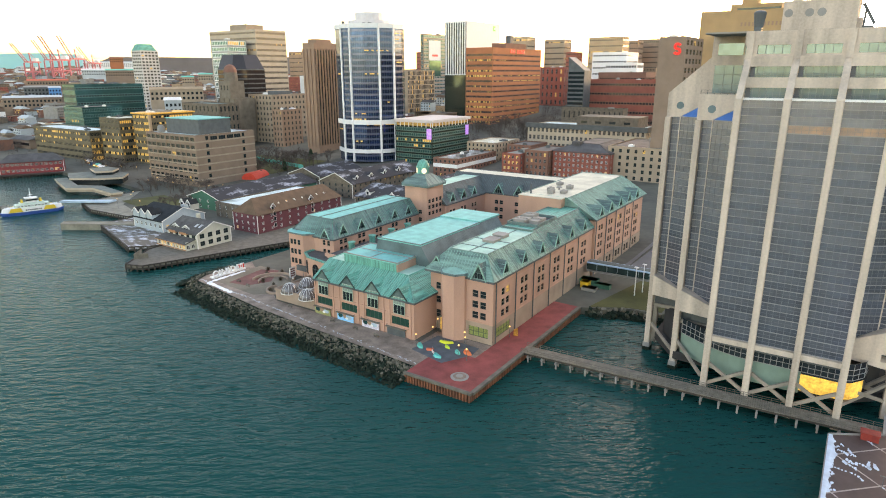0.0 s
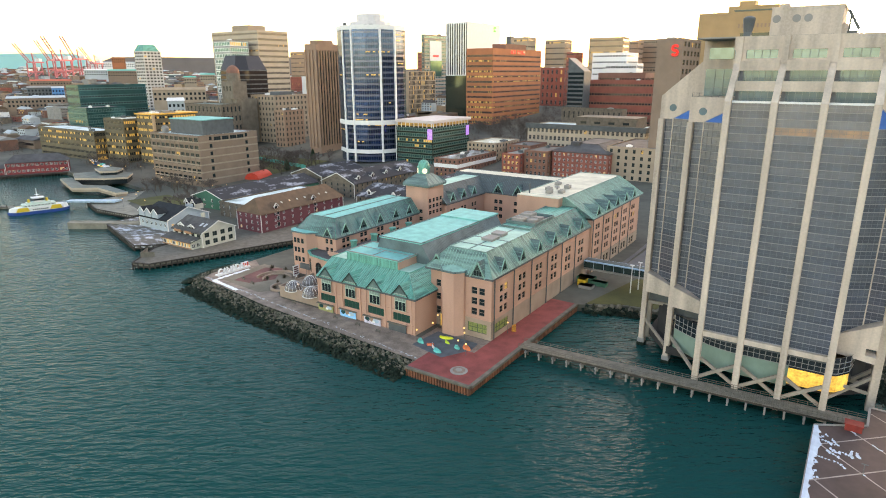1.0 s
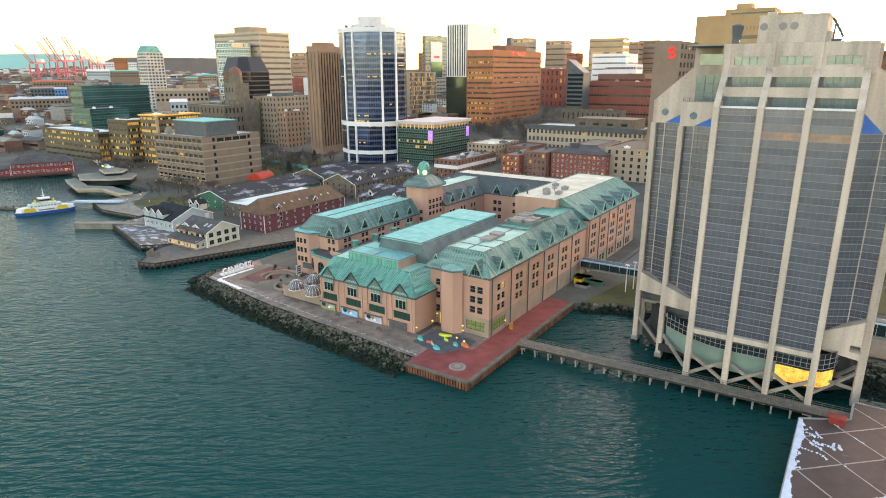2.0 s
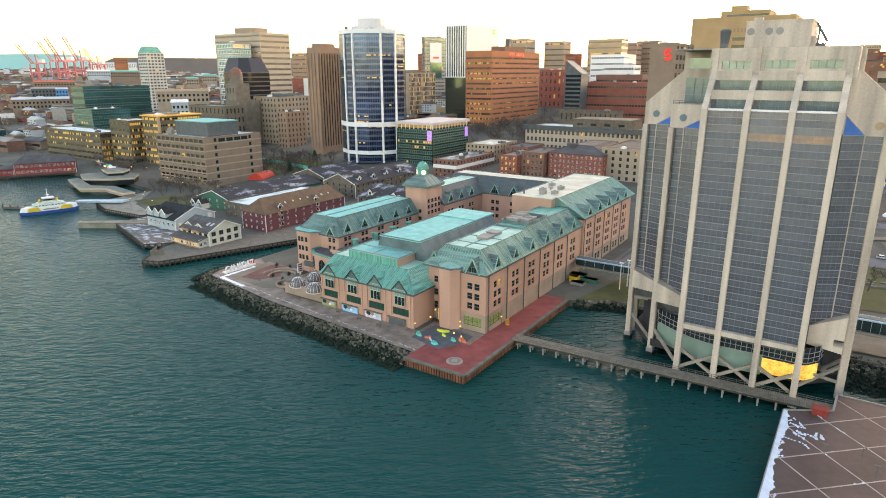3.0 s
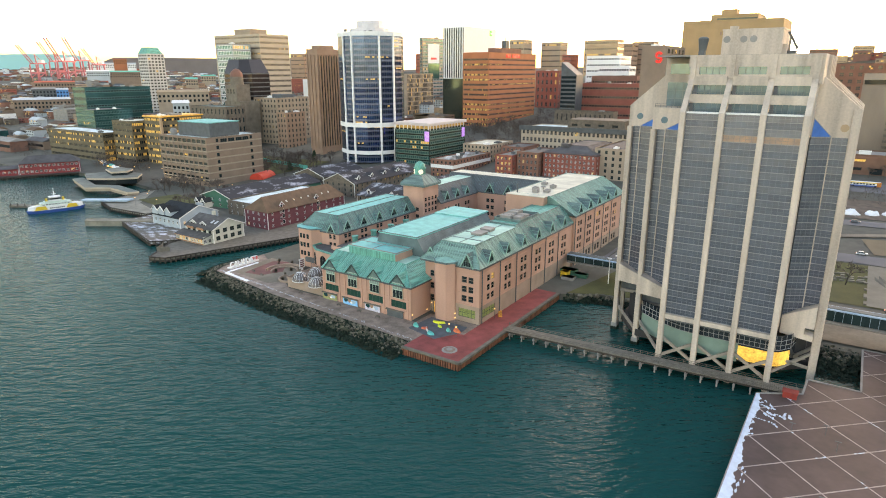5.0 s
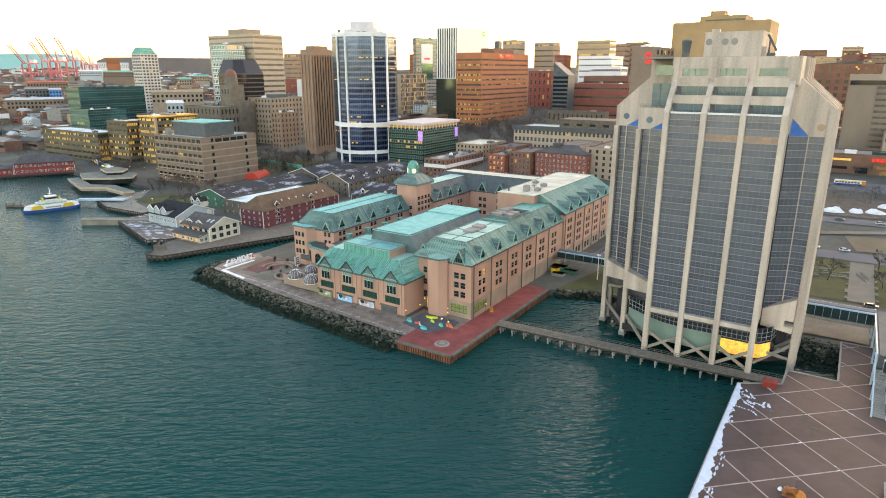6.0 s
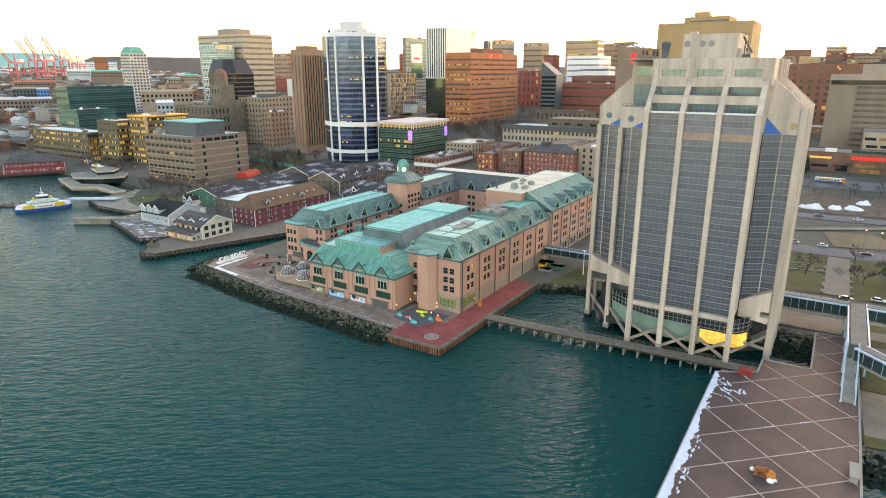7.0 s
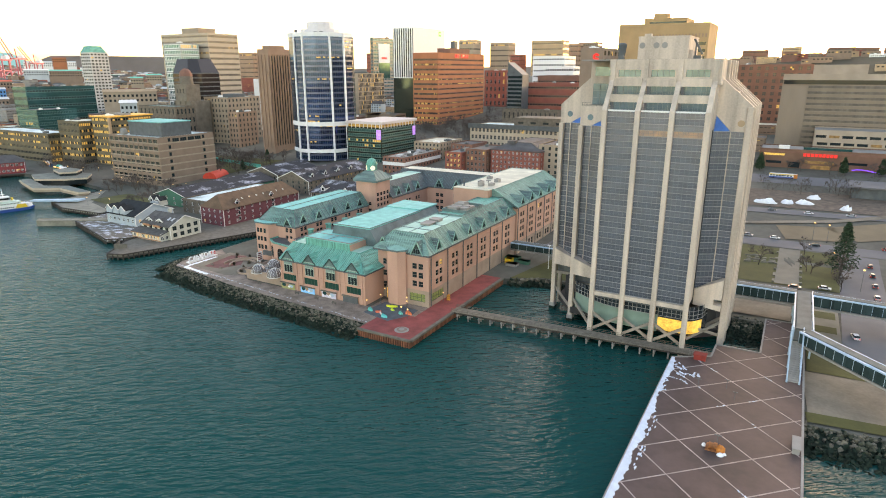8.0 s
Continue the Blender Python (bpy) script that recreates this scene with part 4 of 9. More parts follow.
g.loft([(x, 164.9, z) for x, z in prof], [(x, 166.6, z) for x, z in prof], 0)
side = [(154.1, 68.0), (165.0, 68.0), (165.0, 82.0), (160.4, 81.0), (154.1, 73.2)]
g.loft([(4.9, y, z) for y, z in side], [(5.38, y, z) for y, z in side], 0)
round_window(g, 12.3, 164.9, 69.8, 0.95, 1)
part("east_shoulder", g, [CONCRETE, TAN], tower)
for y in (171.5, 178.8, 186.1, 193.4):
    pillar(13.9, 15.4, y, y + 1.4, -3, 74.4)
    g = Geo()
    pr = [(15.4, 74.4), (13.9, 74.4), (5.4, 81.4), (5.4, 87.5), (7.0, 87.5), (7.0, 82.0)]
    g.loft([(u, y, v) for u, v in pr], [(u, y + 1.4, v) for u, v in pr], 0)
    part("fin", g, CONCRETE, tower)
for a, b in ((167.2, 171.5), (172.9, 178.8), (180.2, 186.1), (187.5, 193.4)):
    glass_wall("E", a, b, 13.9, 14.5, 73.0, 16, 4)
g = Geo()
g.box(6.2, 13.4, 166.7, 195, 73, 75.6), g.box(6.2, 10.6, 166.7, 195, 75.6, 78.6)
part("east_terrace", g, CONCRETE, tower)
g = Geo()       # east bracket: along the oriel, then flush to the pillar, over a row of low openings
pr = [(5.45, 14.4), (13.4, 13.4), (13.4, 15.0), (11.2, 15.2), (11.2, 17.0), (13.4, 17.0), (13.4, 23.4), (9.8, 21.6), (5.45, 19.5)]
g.loft([(u, 161.6, v) for u, v in pr], [(u, 165.8, v) for u, v in pr], 0)
part("bracket", g, CONCRETE, tower)
# roof house
g = Geo()
g.box(-19.6, -4.9, 170, 188, 87.6, 94.4, 0)
g.box(-19.75, -4.75, 169.9, 188.1, 94.1, 94.45, 0)
g.box(-4.9, -3.9, 172, 180, 87.6, 90.4, 0)
g.box(-18, -16, 170.2, 172, 94.4, 95.2, 0)
for x in (-18.4, -14.2, -11.8):
    ring = [(x + 0.9 * math.cos(2 * math.pi * k / 14), 91.8 + 0.9 * math.sin(2 * math.pi * k / 14)) for k in range(14)]
    g.loft([(u, 169.93, v) for u, v in ring], [(u, 170.1, v) for u, v in ring], 1)
part("roof_house", g, [CONCRETE, CONC_GREY], tower)
g = Geo()
g.box(-25, -23.4, 168, 170, 87.6, 89), g.tube(-24.2, 169, 89, 92, 1.0, 1.4), g.dome(-24.2, 169, 92, 1.4, 0.7)
part("roof_tank", g, SLATE, tower)
g = Geo()
g.box(-4.2, -1.8, 174, 177, 87.6, 88.8), g.beam((-4.2, 175.5, 93.6), (-1.6, 175.5, 89.2), 0.6, 0.6), g.beam((-3.6, 175.5, 88.4), (-3.6, 175.5, 92.4), 0.4, 0.4)
part("window_cleaning_arm", g, SLATE, tower)
BRACE = mat("stained_concrete", (0.30, 0.26, 0.215), 0.9, vary=0.25, scale=0.4)
# foot of the tower: beam, rounded glass storey, crossed braces
for a, b in zip(PX, PX[1:]):
    g = Geo()
    g.box(a + 0.75, b - 0.75, YF + 0.4, YF + 1.3, 15.0, 16.3)
    part("foot_beam", g, CONCRETE, tower)
    for s in (1, -1):
        g = Geo()
        xa, xb = (a + 0.7, b - 0.7) if s > 0 else (b - 0.7, a + 0.7)
        g.beam((xa, YF + 0.8 + (0.5 if s > 0 else 0), 8.6), (xb, YF + 0.8 + (0.5 if s > 0 else 0), 3.4), 0.6, 0.8)
        part("brace", g, BRACE, tower)
LIT_LOBBY = mat("lit_lobby_glass", (1.0, 0.44, 0.09), 0.4, vary=0.5, scale=0.5, fine=2, tint=(0.38, 0.14, 0.02), emit=0.105, bump=0, span=(0.3, 0.8))
LOBBY_GLASS = glass("lobby_glass", (0.05, 0.07, 0.085), 0.1, 0.6, 0.08, cell=(1.3, 1.3, 1.5), vary=0.4)
GREENGLAZE = mat("green_enamel_panel", (0.20, 0.30, 0.25), 0.25, vary=0.12)
arc = [(-32.6 + 37 * i / 14, 164.5 - 8.6 * math.sin(math.pi / 2 * min(1.0, (i + 0.3) / 7.0))) for i in range(15)] + [(6.6, 157.2), (8.8, 160.4), (9.6, 165.6)]
for i, ((xa, ya), (xb, yb)) in enumerate(zip(arc, arc[1:])):
    g = Geo()
    lit = i in (11, 12, 13, 14, 15)
    for nm, za, zb, m_ in (("lobby_panel", 6.2 if i > 10 else 5.4, 10.4 if lit else 11.0, LIT_LOBBY if lit else GREENGLAZE if i < 16 else LOBBY_GLASS), ("lobby_glass", 10.4 if lit else 11.0, 15.0, LOBBY_GLASS)):
        o = [(xa, ya), (xb, yb), (xb, yb + 0.4), (xa, ya + 0.4)]
        g = Geo()
        g.loft([(x, y, za) for x, y in o], [(x, y, zb) for x, y in o])
        part(nm, g, m_, tower)
    for t in (0, 0.5):
        g = Geo()
        g.beam((xa + (xb - xa) * t, ya + (yb - ya) * t - 0.05, 11.0), (xa + (xb - xa) * t, ya + (yb - ya) * t - 0.05, 15.0), 0.12, 0.12)
        part("lobby_mullion", g, LINE, tower)
    for z in (11.0, 12.3, 13.6):
        g = Geo()
        g.beam((xa, ya - 0.05, z), (xb, yb - 0.05, z), 0.1, 0.12)
        part("lobby_transom", g, LINE, tower)
# floor and block near black: the shade under the tower is in their colour
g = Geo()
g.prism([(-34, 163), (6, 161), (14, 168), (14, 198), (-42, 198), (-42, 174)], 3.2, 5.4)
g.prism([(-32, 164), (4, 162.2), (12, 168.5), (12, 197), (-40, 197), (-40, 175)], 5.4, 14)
part("lobby_floor", g, mat("soffit_shade_dark", (0.035, 0.035, 0.036), 0.9, vary=0.3), tower)
for x, y in ((-43.65, 172.6), (-34.15, 164.1)):
    g = Geo()
    g.beam((x, y + 0.5, 8.6), (x + 9.2, y - 8.2 if x < -40 else y - 10, 4.6), 0.6, 0.8), g.beam((x, y + 0.5, 14.0), (x + 9.2, y + 0.5, 14.0), 0.7, 0.9)
    g.box(x - 0.6, x + 0.6, y + 6, y + 7.2, -3, 20)
    foot = Geo()
    foot.box(x - 1.05, x + 1.05, y - 1.1, y + 1.5, -1, 1.0), foot.box(x - 0.98, x + 0.98, y - 1.0, y + 1.4, 1.0, 2.3, 1)
    part("pile_foot", foot, [WETROCK, CONC_GREY], tower)
    part("brace", g, BRACE, tower)
for o in (0.0, 4.5):
    for za, zb in ((4.4, 8.8), (8.8, 4.4)):
        g = Geo()
        g.beam((5.2, 157.2 + o, za), (13.6, 164.8 + o, zb), 0.6, 0.8)
        part("brace", g, BRACE, tower)

# ---- quay, riprap, boardwalk, pier deck ----
g = Geo()
g.box(-91, -71.1, 117, 134.2, 2.3, 2.62), g.box(-79.8, -70.4, 134.2, 187, 2.3, 2.62), g.box(-99, -79.8, 127, 143.5, 2.3, 2.58, 1)
quay = solid("red_quay_paving", g, [REDPAVE, PAVE], "red brick paving of the quay apron", "paving", kind="structure")
g = Geo()
for y in np.arange(117, 187, 0.9):
    g.box(-71.2, -70.55 + 0.008 * (y - 117), y, y + 0.5, -2, 2.1)
for x in np.arange(-91, -71, 0.9):
    g.box(x, x + 0.5, 116.4, 117.2, -2, 2.1)
solid("sheet_piling", g, RUST, "rusty corrugated steel sheet piling of the quay", "sheet piling", kind="structure")
g = Geo()
g.box(-91.2, -70.3, 116.3, 117.1, 2.1, 2.8), g.box(-71.0, -69.9, 117.1, 187, 2.1, 2.8)
solid("quay_kerb", g, TIMBER, "weathered timber kerb beam along the quay", "kerb", kind="structure")
g = Geo()
g.prism([(-91, 121.3), (-91, 134.3), (-160, 134.3), (-205, 160), (-205, 138), (-202.5, 132.7), (-160, 126.3)], 2.3, 2.6)
solid("promenade", g, PAVE, "brown paved harbour promenade", "pavement", kind="structure")


def riprap(name, line, width, zt, zb, size, seed, label):
    """A bank of tumbled boulders below a line of the shore, seaward to its right hand."""
    rnd = random.Random(seed)
    g = Geo()
    for (xa, ya), (xb, yb) in zip(line, line[1:]):
        L = math.hypot(xb - xa, yb - ya)
        nx, ny = (yb - ya) / L, -(xb - xa) / L
        g.face([(xa - nx, ya - ny, zt - 0.3), (xb - nx, yb - ny, zt - 0.3), (xb + nx * width, yb + ny * width, zb - 0.8), (xa + nx * width, ya + ny * width, zb - 0.8)][::-1], 1)
        for _ in range(int(L * width / size ** 2 * 1.5)):
            s, t = rnd.random(), rnd.random()
            c = Vector((xa + (xb - xa) * s + nx * width * t, ya + (yb - ya) * s + ny * width * t, zt + (zb - zt) * t - 0.25))
            r = size * rnd.uniform(0.35, 0.8)
            dark = 1 if t > 0.40 + 0.18 * noise.noise((c.x * 0.3, c.y * 0.3, 0)) + rnd.gauss(0, 0.09) or rnd.random() < 0.16 else 2 if rnd.random() < 0.25 + t else 0
            rot = Euler((rnd.uniform(0, 6), rnd.uniform(0, 6), rnd.uniform(0, 6))).to_matrix()
            n = len(g.v)
            for p in ((-1, -1, -.6), (1, -.8, -.7), (.9, 1, -.6), (-1, .8, -.5), (-.7, -.6, .7), (.6, -.7, .8), (.7, .6, .6), (-.6, .7, .8)):
                g.v.append(tuple(c + rot @ (Vector(p) * r * rnd.uniform(0.7, 1.1))))
            for f in ((3, 2, 1, 0), (4, 5, 6, 7), (0, 1, 5, 4), (1, 2, 6, 5), (2, 3, 7, 6), (3, 0, 4, 7)):
                g.f.append(tuple(n + i for i in f))
                g.m.append(dark)
    solid(name, g, [ROCK, WETROCK, ROCK_BROWN], label, "riprap", kind="stuff")


riprap("riprap", [(-207, 152), (-206.5, 138), (-203, 131.5), (-160, 125.5), (-90.5, 120.5)], 10.5, 2.7, -0.5, 0.72, 5, "bank of dark wet boulders below the promenade")
riprap("riprap", [(-69, 188), (-56, 194.5), (-44, 195.5), (14, 195.5)], 4, 2.4, -0.3, 1.3, 6, "small boulders along the inner shore")
riprap("riprap", [(15.6, 190), (25.9, 190)], 21, 2.5, -0.3, 0.95, 7, "dark boulders in the gap beside the tower")
riprap("riprap", [(37, 124), (62, 126), (130, 136)], 13, 2.6, -0.5, 1.0, 8, "pale and dark boulders along the shore")


# timber boardwalk between the quay and the pier deck
walkway = site("boardwalk", "grey weathered timber boardwalk on piles over the water", "boardwalk", (-27, 149, 0), kind="structure")
B0, B1 = Vector((-71.0, 146.6, 0)), Vector((16.0, 152.0, 0))
bd = (B1 - B0).normalized()
bn = Vector((-bd.y, bd.x, 0))
g = Geo()
n = 174
for i in range(n):
    a = B0.lerp(B1, i / n)
    b = B0.lerp(B1, (i + 0.9) / n)
    jog = random.uniform(0, 0.03)
    g.loft([(p.x, p.y, 2.72 + jog) for p in (a - bn * 2.3, b - bn * 2.3, b + bn * 2.3, a + bn * 2.3)], [(p.x, p.y, 2.92 + jog) for p in (a - bn * 2.3, b - bn * 2.3, b + bn * 2.3, a + bn * 2.3)])
part("decking", g, mat("worn_boards", (0.21, 0.185, 0.145), 0.9, vary=0.35, scale=0.6, fine=3), walkway)
for s in (-1.9, 1.9):
    g = Geo()
    g.beam(B0 + bn * s + Vector((0, 0, 2.4)), B1 + bn * s + Vector((0, 0, 2.4)), 0.4, 0.6)
    part("girder", g, DARKTIMBER, walkway)
    g = Geo()
    rail(g, B0 + bn * s * 1.17 + Vector((0, 0, 2.9)), B1 + bn * s * 1.17 + Vector((0, 0, 2.9)))
    part("railing", g, TIMBER, walkway)
g = Geo()
for i in range(21):
    c = B0.lerp(B1, (i + 0.5) / 21)
    for s in (-1.9, 0, 1.9):
        g.tube(c.x + bn.x * s, c.y + bn.y * s, -3, 2.2, 0.24, n=7)
    a, b = c - bn * 2.5, c + bn * 2.5
    g.beam((a.x, a.y, 1.7), (b.x, b.y, 1.7), 0.45, 0.5)
    g.beam((a.x, a.y, 1.5), (b.x, b.y, 0.2), 0.2, 0.25)
part("pile", g, CONC_GREY, walkway)
g = Geo()
for s in (-1.2, -0.4, 0.4, 1.2):
    g.beam(B0 + bn * s + Vector((0, 0, 2.5)), B1 + bn * s + Vector((0, 0, 2.5)), 0.25, 0.4)
part("joist", g, DARKTIMBER, walkway)

# wide pier deck
DK = 4.0
deck = site("pier_deck", "red-brown pier roof deck with pale chalky joints and snow remnants", "pier deck", (20, 90, 0), kind="structure")
OUT = [(3.2, 10), (37.2, 10), (37.2, 188), (26, 188), (26, 158), (14, 158), (13.6, 148.4), (3.8, 142.6)]
g = Geo()
g.prism(OUT, 2.6, DK)
part("slab", g, DECK, deck)
g = Geo()
for (xa, ya), (xb, yb) in zip(OUT, OUT[1:] + OUT[:1]):
    g.beam((xa, ya, DK + 0.06), (xb, yb, DK + 0.06), 0.5, 0.3)
part("edge_curb", g, CONC_GREY, deck)
g = Geo()
d1, d2 = Vector((0.731, -0.682, 0)), Vector((0.726, 0.688, 0))


def clip_line(c, d, poly):
    """The stretches of an endless line that lie inside an outline."""
    ts = []
    for (xa, ya), (xb, yb) in zip(poly, poly[1:] + poly[:1]):
        ex, ey = xb - xa, yb - ya
        den = d.x * ey - d.y * ex
        if abs(den) > 1e-9:
            t = ((xa - c.x) * ey - (ya - c.y) * ex) / den
            u = ((xa - c.x) * d.y - (ya - c.y) * d.x) / den
            if 0 <= u < 1:
                ts.append(t)
    ts.sort()
    return list(zip(ts[::2], ts[1::2]))


INNER = [(3.7, 11), (36.8, 11), (36.8, 187), (26.4, 187), (26.4, 157), (14.4, 157), (13.9, 148), (4.2, 142)]
for i in range(-14, 15):
    for c, d in ((Vector((12.7, 99.3, 0)) + d2 * (i * 10.45), d1), (Vector((12.7, 99.3, 0)) + d1 * (i * 10.3), d2)):
        for t0, t1 in clip_line(c, d, INNER):
            a, b = c + d * t0, c + d * t1
            g.beam((a.x, a.y, DK + 0.01), (b.x, b.y, DK + 0.01), 0.28, 0.05)
part("joint", g, mat("chalky_joint", (0.42, 0.34, 0.31), 0.9, vary=0.35, scale=0.4), deck)
g = Geo()
rnd = random.Random(4)


def snow_patch(x, y, r, sx=1.0, sy=1.0):
    pts = [(x + sx * r * rnd.uniform(0.4, 1.1) * math.cos(2 * math.pi * i / 9), y + sy * r * rnd.uniform(0.4, 1.1) * math.sin(2 * math.pi * i / 9)) for i in range(9)]
    g.loft([(a, b, DK) for a, b in pts], [((a - x) * 0.8 + x, (b - y) * 0.8 + y, DK + 0.09) for a, b in pts], 0)


band = []
for i in range(331):
    y = 10 + i * 0.4
    w = 0.55 + 0.9 * noise.noise((y * 0.13, 2.2, 0)) + 0.7 * noise.noise((y * 0.55, 0.4, 0)) + 0.35 * noise.noise((y * 1.9, 0.4, 5))
    band.append((3.95 + 0.55 * (y - 10) / 132, y, max(0.05, w + (0.35 if y < 110 else 0.0))))
for (xa, ya, wa), (xb, yb, wb) in zip(band, band[1:]):
    g.loft([(xa, ya, DK), (xa + wa, ya, DK), (xb + wb, yb, DK), (xb, yb, DK)], [(xa, ya, DK + 0.22), (xa + wa * 0.85, ya, DK + 0.09), (xb + wb * 0.85, yb, DK + 0.09), (xb, yb, DK + 0.22)], 0)
for i in range(17):
    x, y, a = 4.8 + abs(rnd.gauss(0, 3.6)), 141 - abs(rnd.gauss(0, 8)), rnd.choice((0.5, 1.4, 2.2))
    for k in range(rnd.randint(2, 6)):
        snow_patch(x, y, rnd.uniform(0.25, 0.6), 0.8, rnd.uniform(0.8, 1.6))
        a += rnd.uniform(-0.5, 0.5)
        x, y = x + 0.6 * math.cos(a), y - 0.6 * math.sin(a)
for i in range(22):
    snow_patch(6.0 + abs(rnd.gauss(0, 0.5)), rnd.uniform(84, 108), rnd.uniform(0.2, 0.45), 0.7, 2.2)
g.loft([(3.35, 10, DK + 0.22), (4.0, 10, DK + 0.22), (4.55, 142.4, DK + 0.22), (3.75, 142.4, DK + 0.22)], [(3.4, 10, DK + 0.3), (3.9, 10, DK + 0.3), (4.4, 142.2, DK + 0.3), (3.8, 142.2, DK + 0.3)])
for i in range(46):
    c = Vector((12.7, 99.3, 0)) + d2 * (rnd.randint(-2, 8) * 10.45) + d1 * (rnd.randint(-3, 4) * 10.3)
    d = d1 if rnd.random() < 0.65 else d2
    c += d * rnd.uniform(-4, 4)
    if 6 < c.x < 35 and 64 < c.y < 156:
        for k in range(rnd.randint(1, 3)):
            p = c + d * (k * 0.9)
            g.beam((p.x, p.y, DK + 0.03), (p.x + d.x * rnd.uniform(0.4, 1.0), p.y + d.y * rnd.uniform(0.4, 1.0), DK + 0.03), rnd.uniform(0.12, 0.4), 0.08)
part("snow", g, mat("blue_grey_snow", (0.60, 0.68, 0.78), 0.8, vary=0.15, scale=0.6), deck)
g = Geo()
for y in np.arange(14, 142, 8):
    for x in (4.6, 12, 20, 28, 36):
        g.tube(x, y, -3, 2.6, 0.4, n=7)
part("pile", g, CONC_GREY, deck)
winch = site("deck_winch", "orange-brown deck winch under a ragged tarpaulin on the pier deck", "winch", (20.4, 99.4, DK))
RUSTY = mat("rusty_orange_steel", (0.34, 0.12, 0.035), 0.75, vary=0.5, scale=1.6, fine=6, tint=(0.10, 0.035, 0.016))
ORANGE = mat("orange_tarp", (0.62, 0.20, 0.025), 0.7, vary=0.35, scale=1.8, tint=(0.28, 0.085, 0.02))
g = Geo()
g.box(18.4, 22.4, 98.2, 100.8, DK, DK + 0.25), g.box(18.6, 19.0, 98.4, 100.6, DK + 0.25, DK + 0.7), g.box(21.6, 22.0, 98.4, 100.6, DK + 0.25, DK + 0.7)
part("skid", g, RUSTY, winch)
g = Geo()
o = [(0.62 * math.cos(k * math.pi / 6), 0.62 * math.sin(k * math.pi / 6)) for k in range(12)]
g.loft([(19.1, 99.4 + u, DK + 0.85 + v) for u, v in o], [(20.7, 99.4 + u, DK + 0.85 + v) for u, v in o])
for x in (19.05, 20.65):
    g.loft([(x, 99.4 + u * 1.4, DK + 0.85 + v * 1.3) for u, v in o], [(x + 0.12, 99.4 + u * 1.4, DK + 0.85 + v * 1.3) for u, v in o])
part("drum", g, RUSTY, winch)
g = Geo()
g.dome(21.5, 99.2, DK + 0.2, 1.1, 1.3, 11, 4), g.dome(20.2, 100.5, DK + 0.1, 0.8, 0.8, 9, 4)
for k, v in enumerate(g.v):
    n_ = noise.noise((v[0] * 1.4, v[1] * 1.4, v[2] * 1.4))
    g.v[k] = (v[0] + 0.25 * n_, v[1] + 0.2 * n_, v[2] * (1 + 0.06 * n_))
part("tarpaulin", g, ORANGE, winch)
g = Geo()
g.dome(21.6, 97.6, DK, 0.75, 0.55, 9, 3), g.dome(22.4, 98.2, DK, 0.45, 0.4, 8, 3), g.dome(18.0, 99.9, DK, 0.5, 0.7, 8, 3)
part("sack", g, SNOW, winch, "pale sacks beside the winch")
g = Geo()
g.beam((20.6, 100.2, DK), (20.6, 100.2, DK + 3.2), 0.14), g.beam((19.8, 100.2, DK + 3.2), (21.4, 100.2, DK + 3.2), 0.3, 0.12)
solid("deck_lamp", g, SLATE, "short dark lamp post on the pier deck", "lamp post", group="deck lamps")
for x, y in ((19.6, 130), (22, 124), (13, 127)):
    g = Geo()
    g.beam((x, y, DK), (x, y, DK + 2.6), 0.12), g.beam((x - 0.6, y, DK + 2.6), (x + 0.6, y, DK + 2.6), 0.25, 0.1)
    solid("deck_lamp", g, SLATE, "short dark lamp post on the pier deck", "lamp post", group="deck lamps")
g = Geo()
g.box(9.4, 12.6, 144.0, 146.2, DK, DK + 1.5), g.box(9.2, 12.8, 143.8, 146.4, DK + 1.5, DK + 1.7)
solid("red_shed", g, mat("dull_red_paint", (0.30, 0.03, 0.02), 0.7, vary=0.3, scale=0.8), "small red deck shed by the boardwalk", "shed")
g = Geo()
g.box(35.2, 36.6, 106, 111.5, DK, DK + 1.3), g.box(35.0, 36.8, 105.8, 111.7, DK + 1.3, DK + 1.45)
solid("deck_bench", g, CONC_GREY, "long grey concrete bench box at the deck edge", "bench")

# glazed footbridges
BRIDGE_GLASS = glass("bridge_glass", (0.055, 0.10, 0.10), 0.12, 0.5, cell=(1.5, 1.5, 6.0), vary=0.5)
BRIDGE_ROOF = mat("grey_green_bridge_roof", (0.10, 0.125, 0.12), 0.8, vary=0.25, scale=0.3)
BRIDGE_EDGE = mat("light_blue_edge", (0.33, 0.52, 0.68), 0.5, vary=0.1)


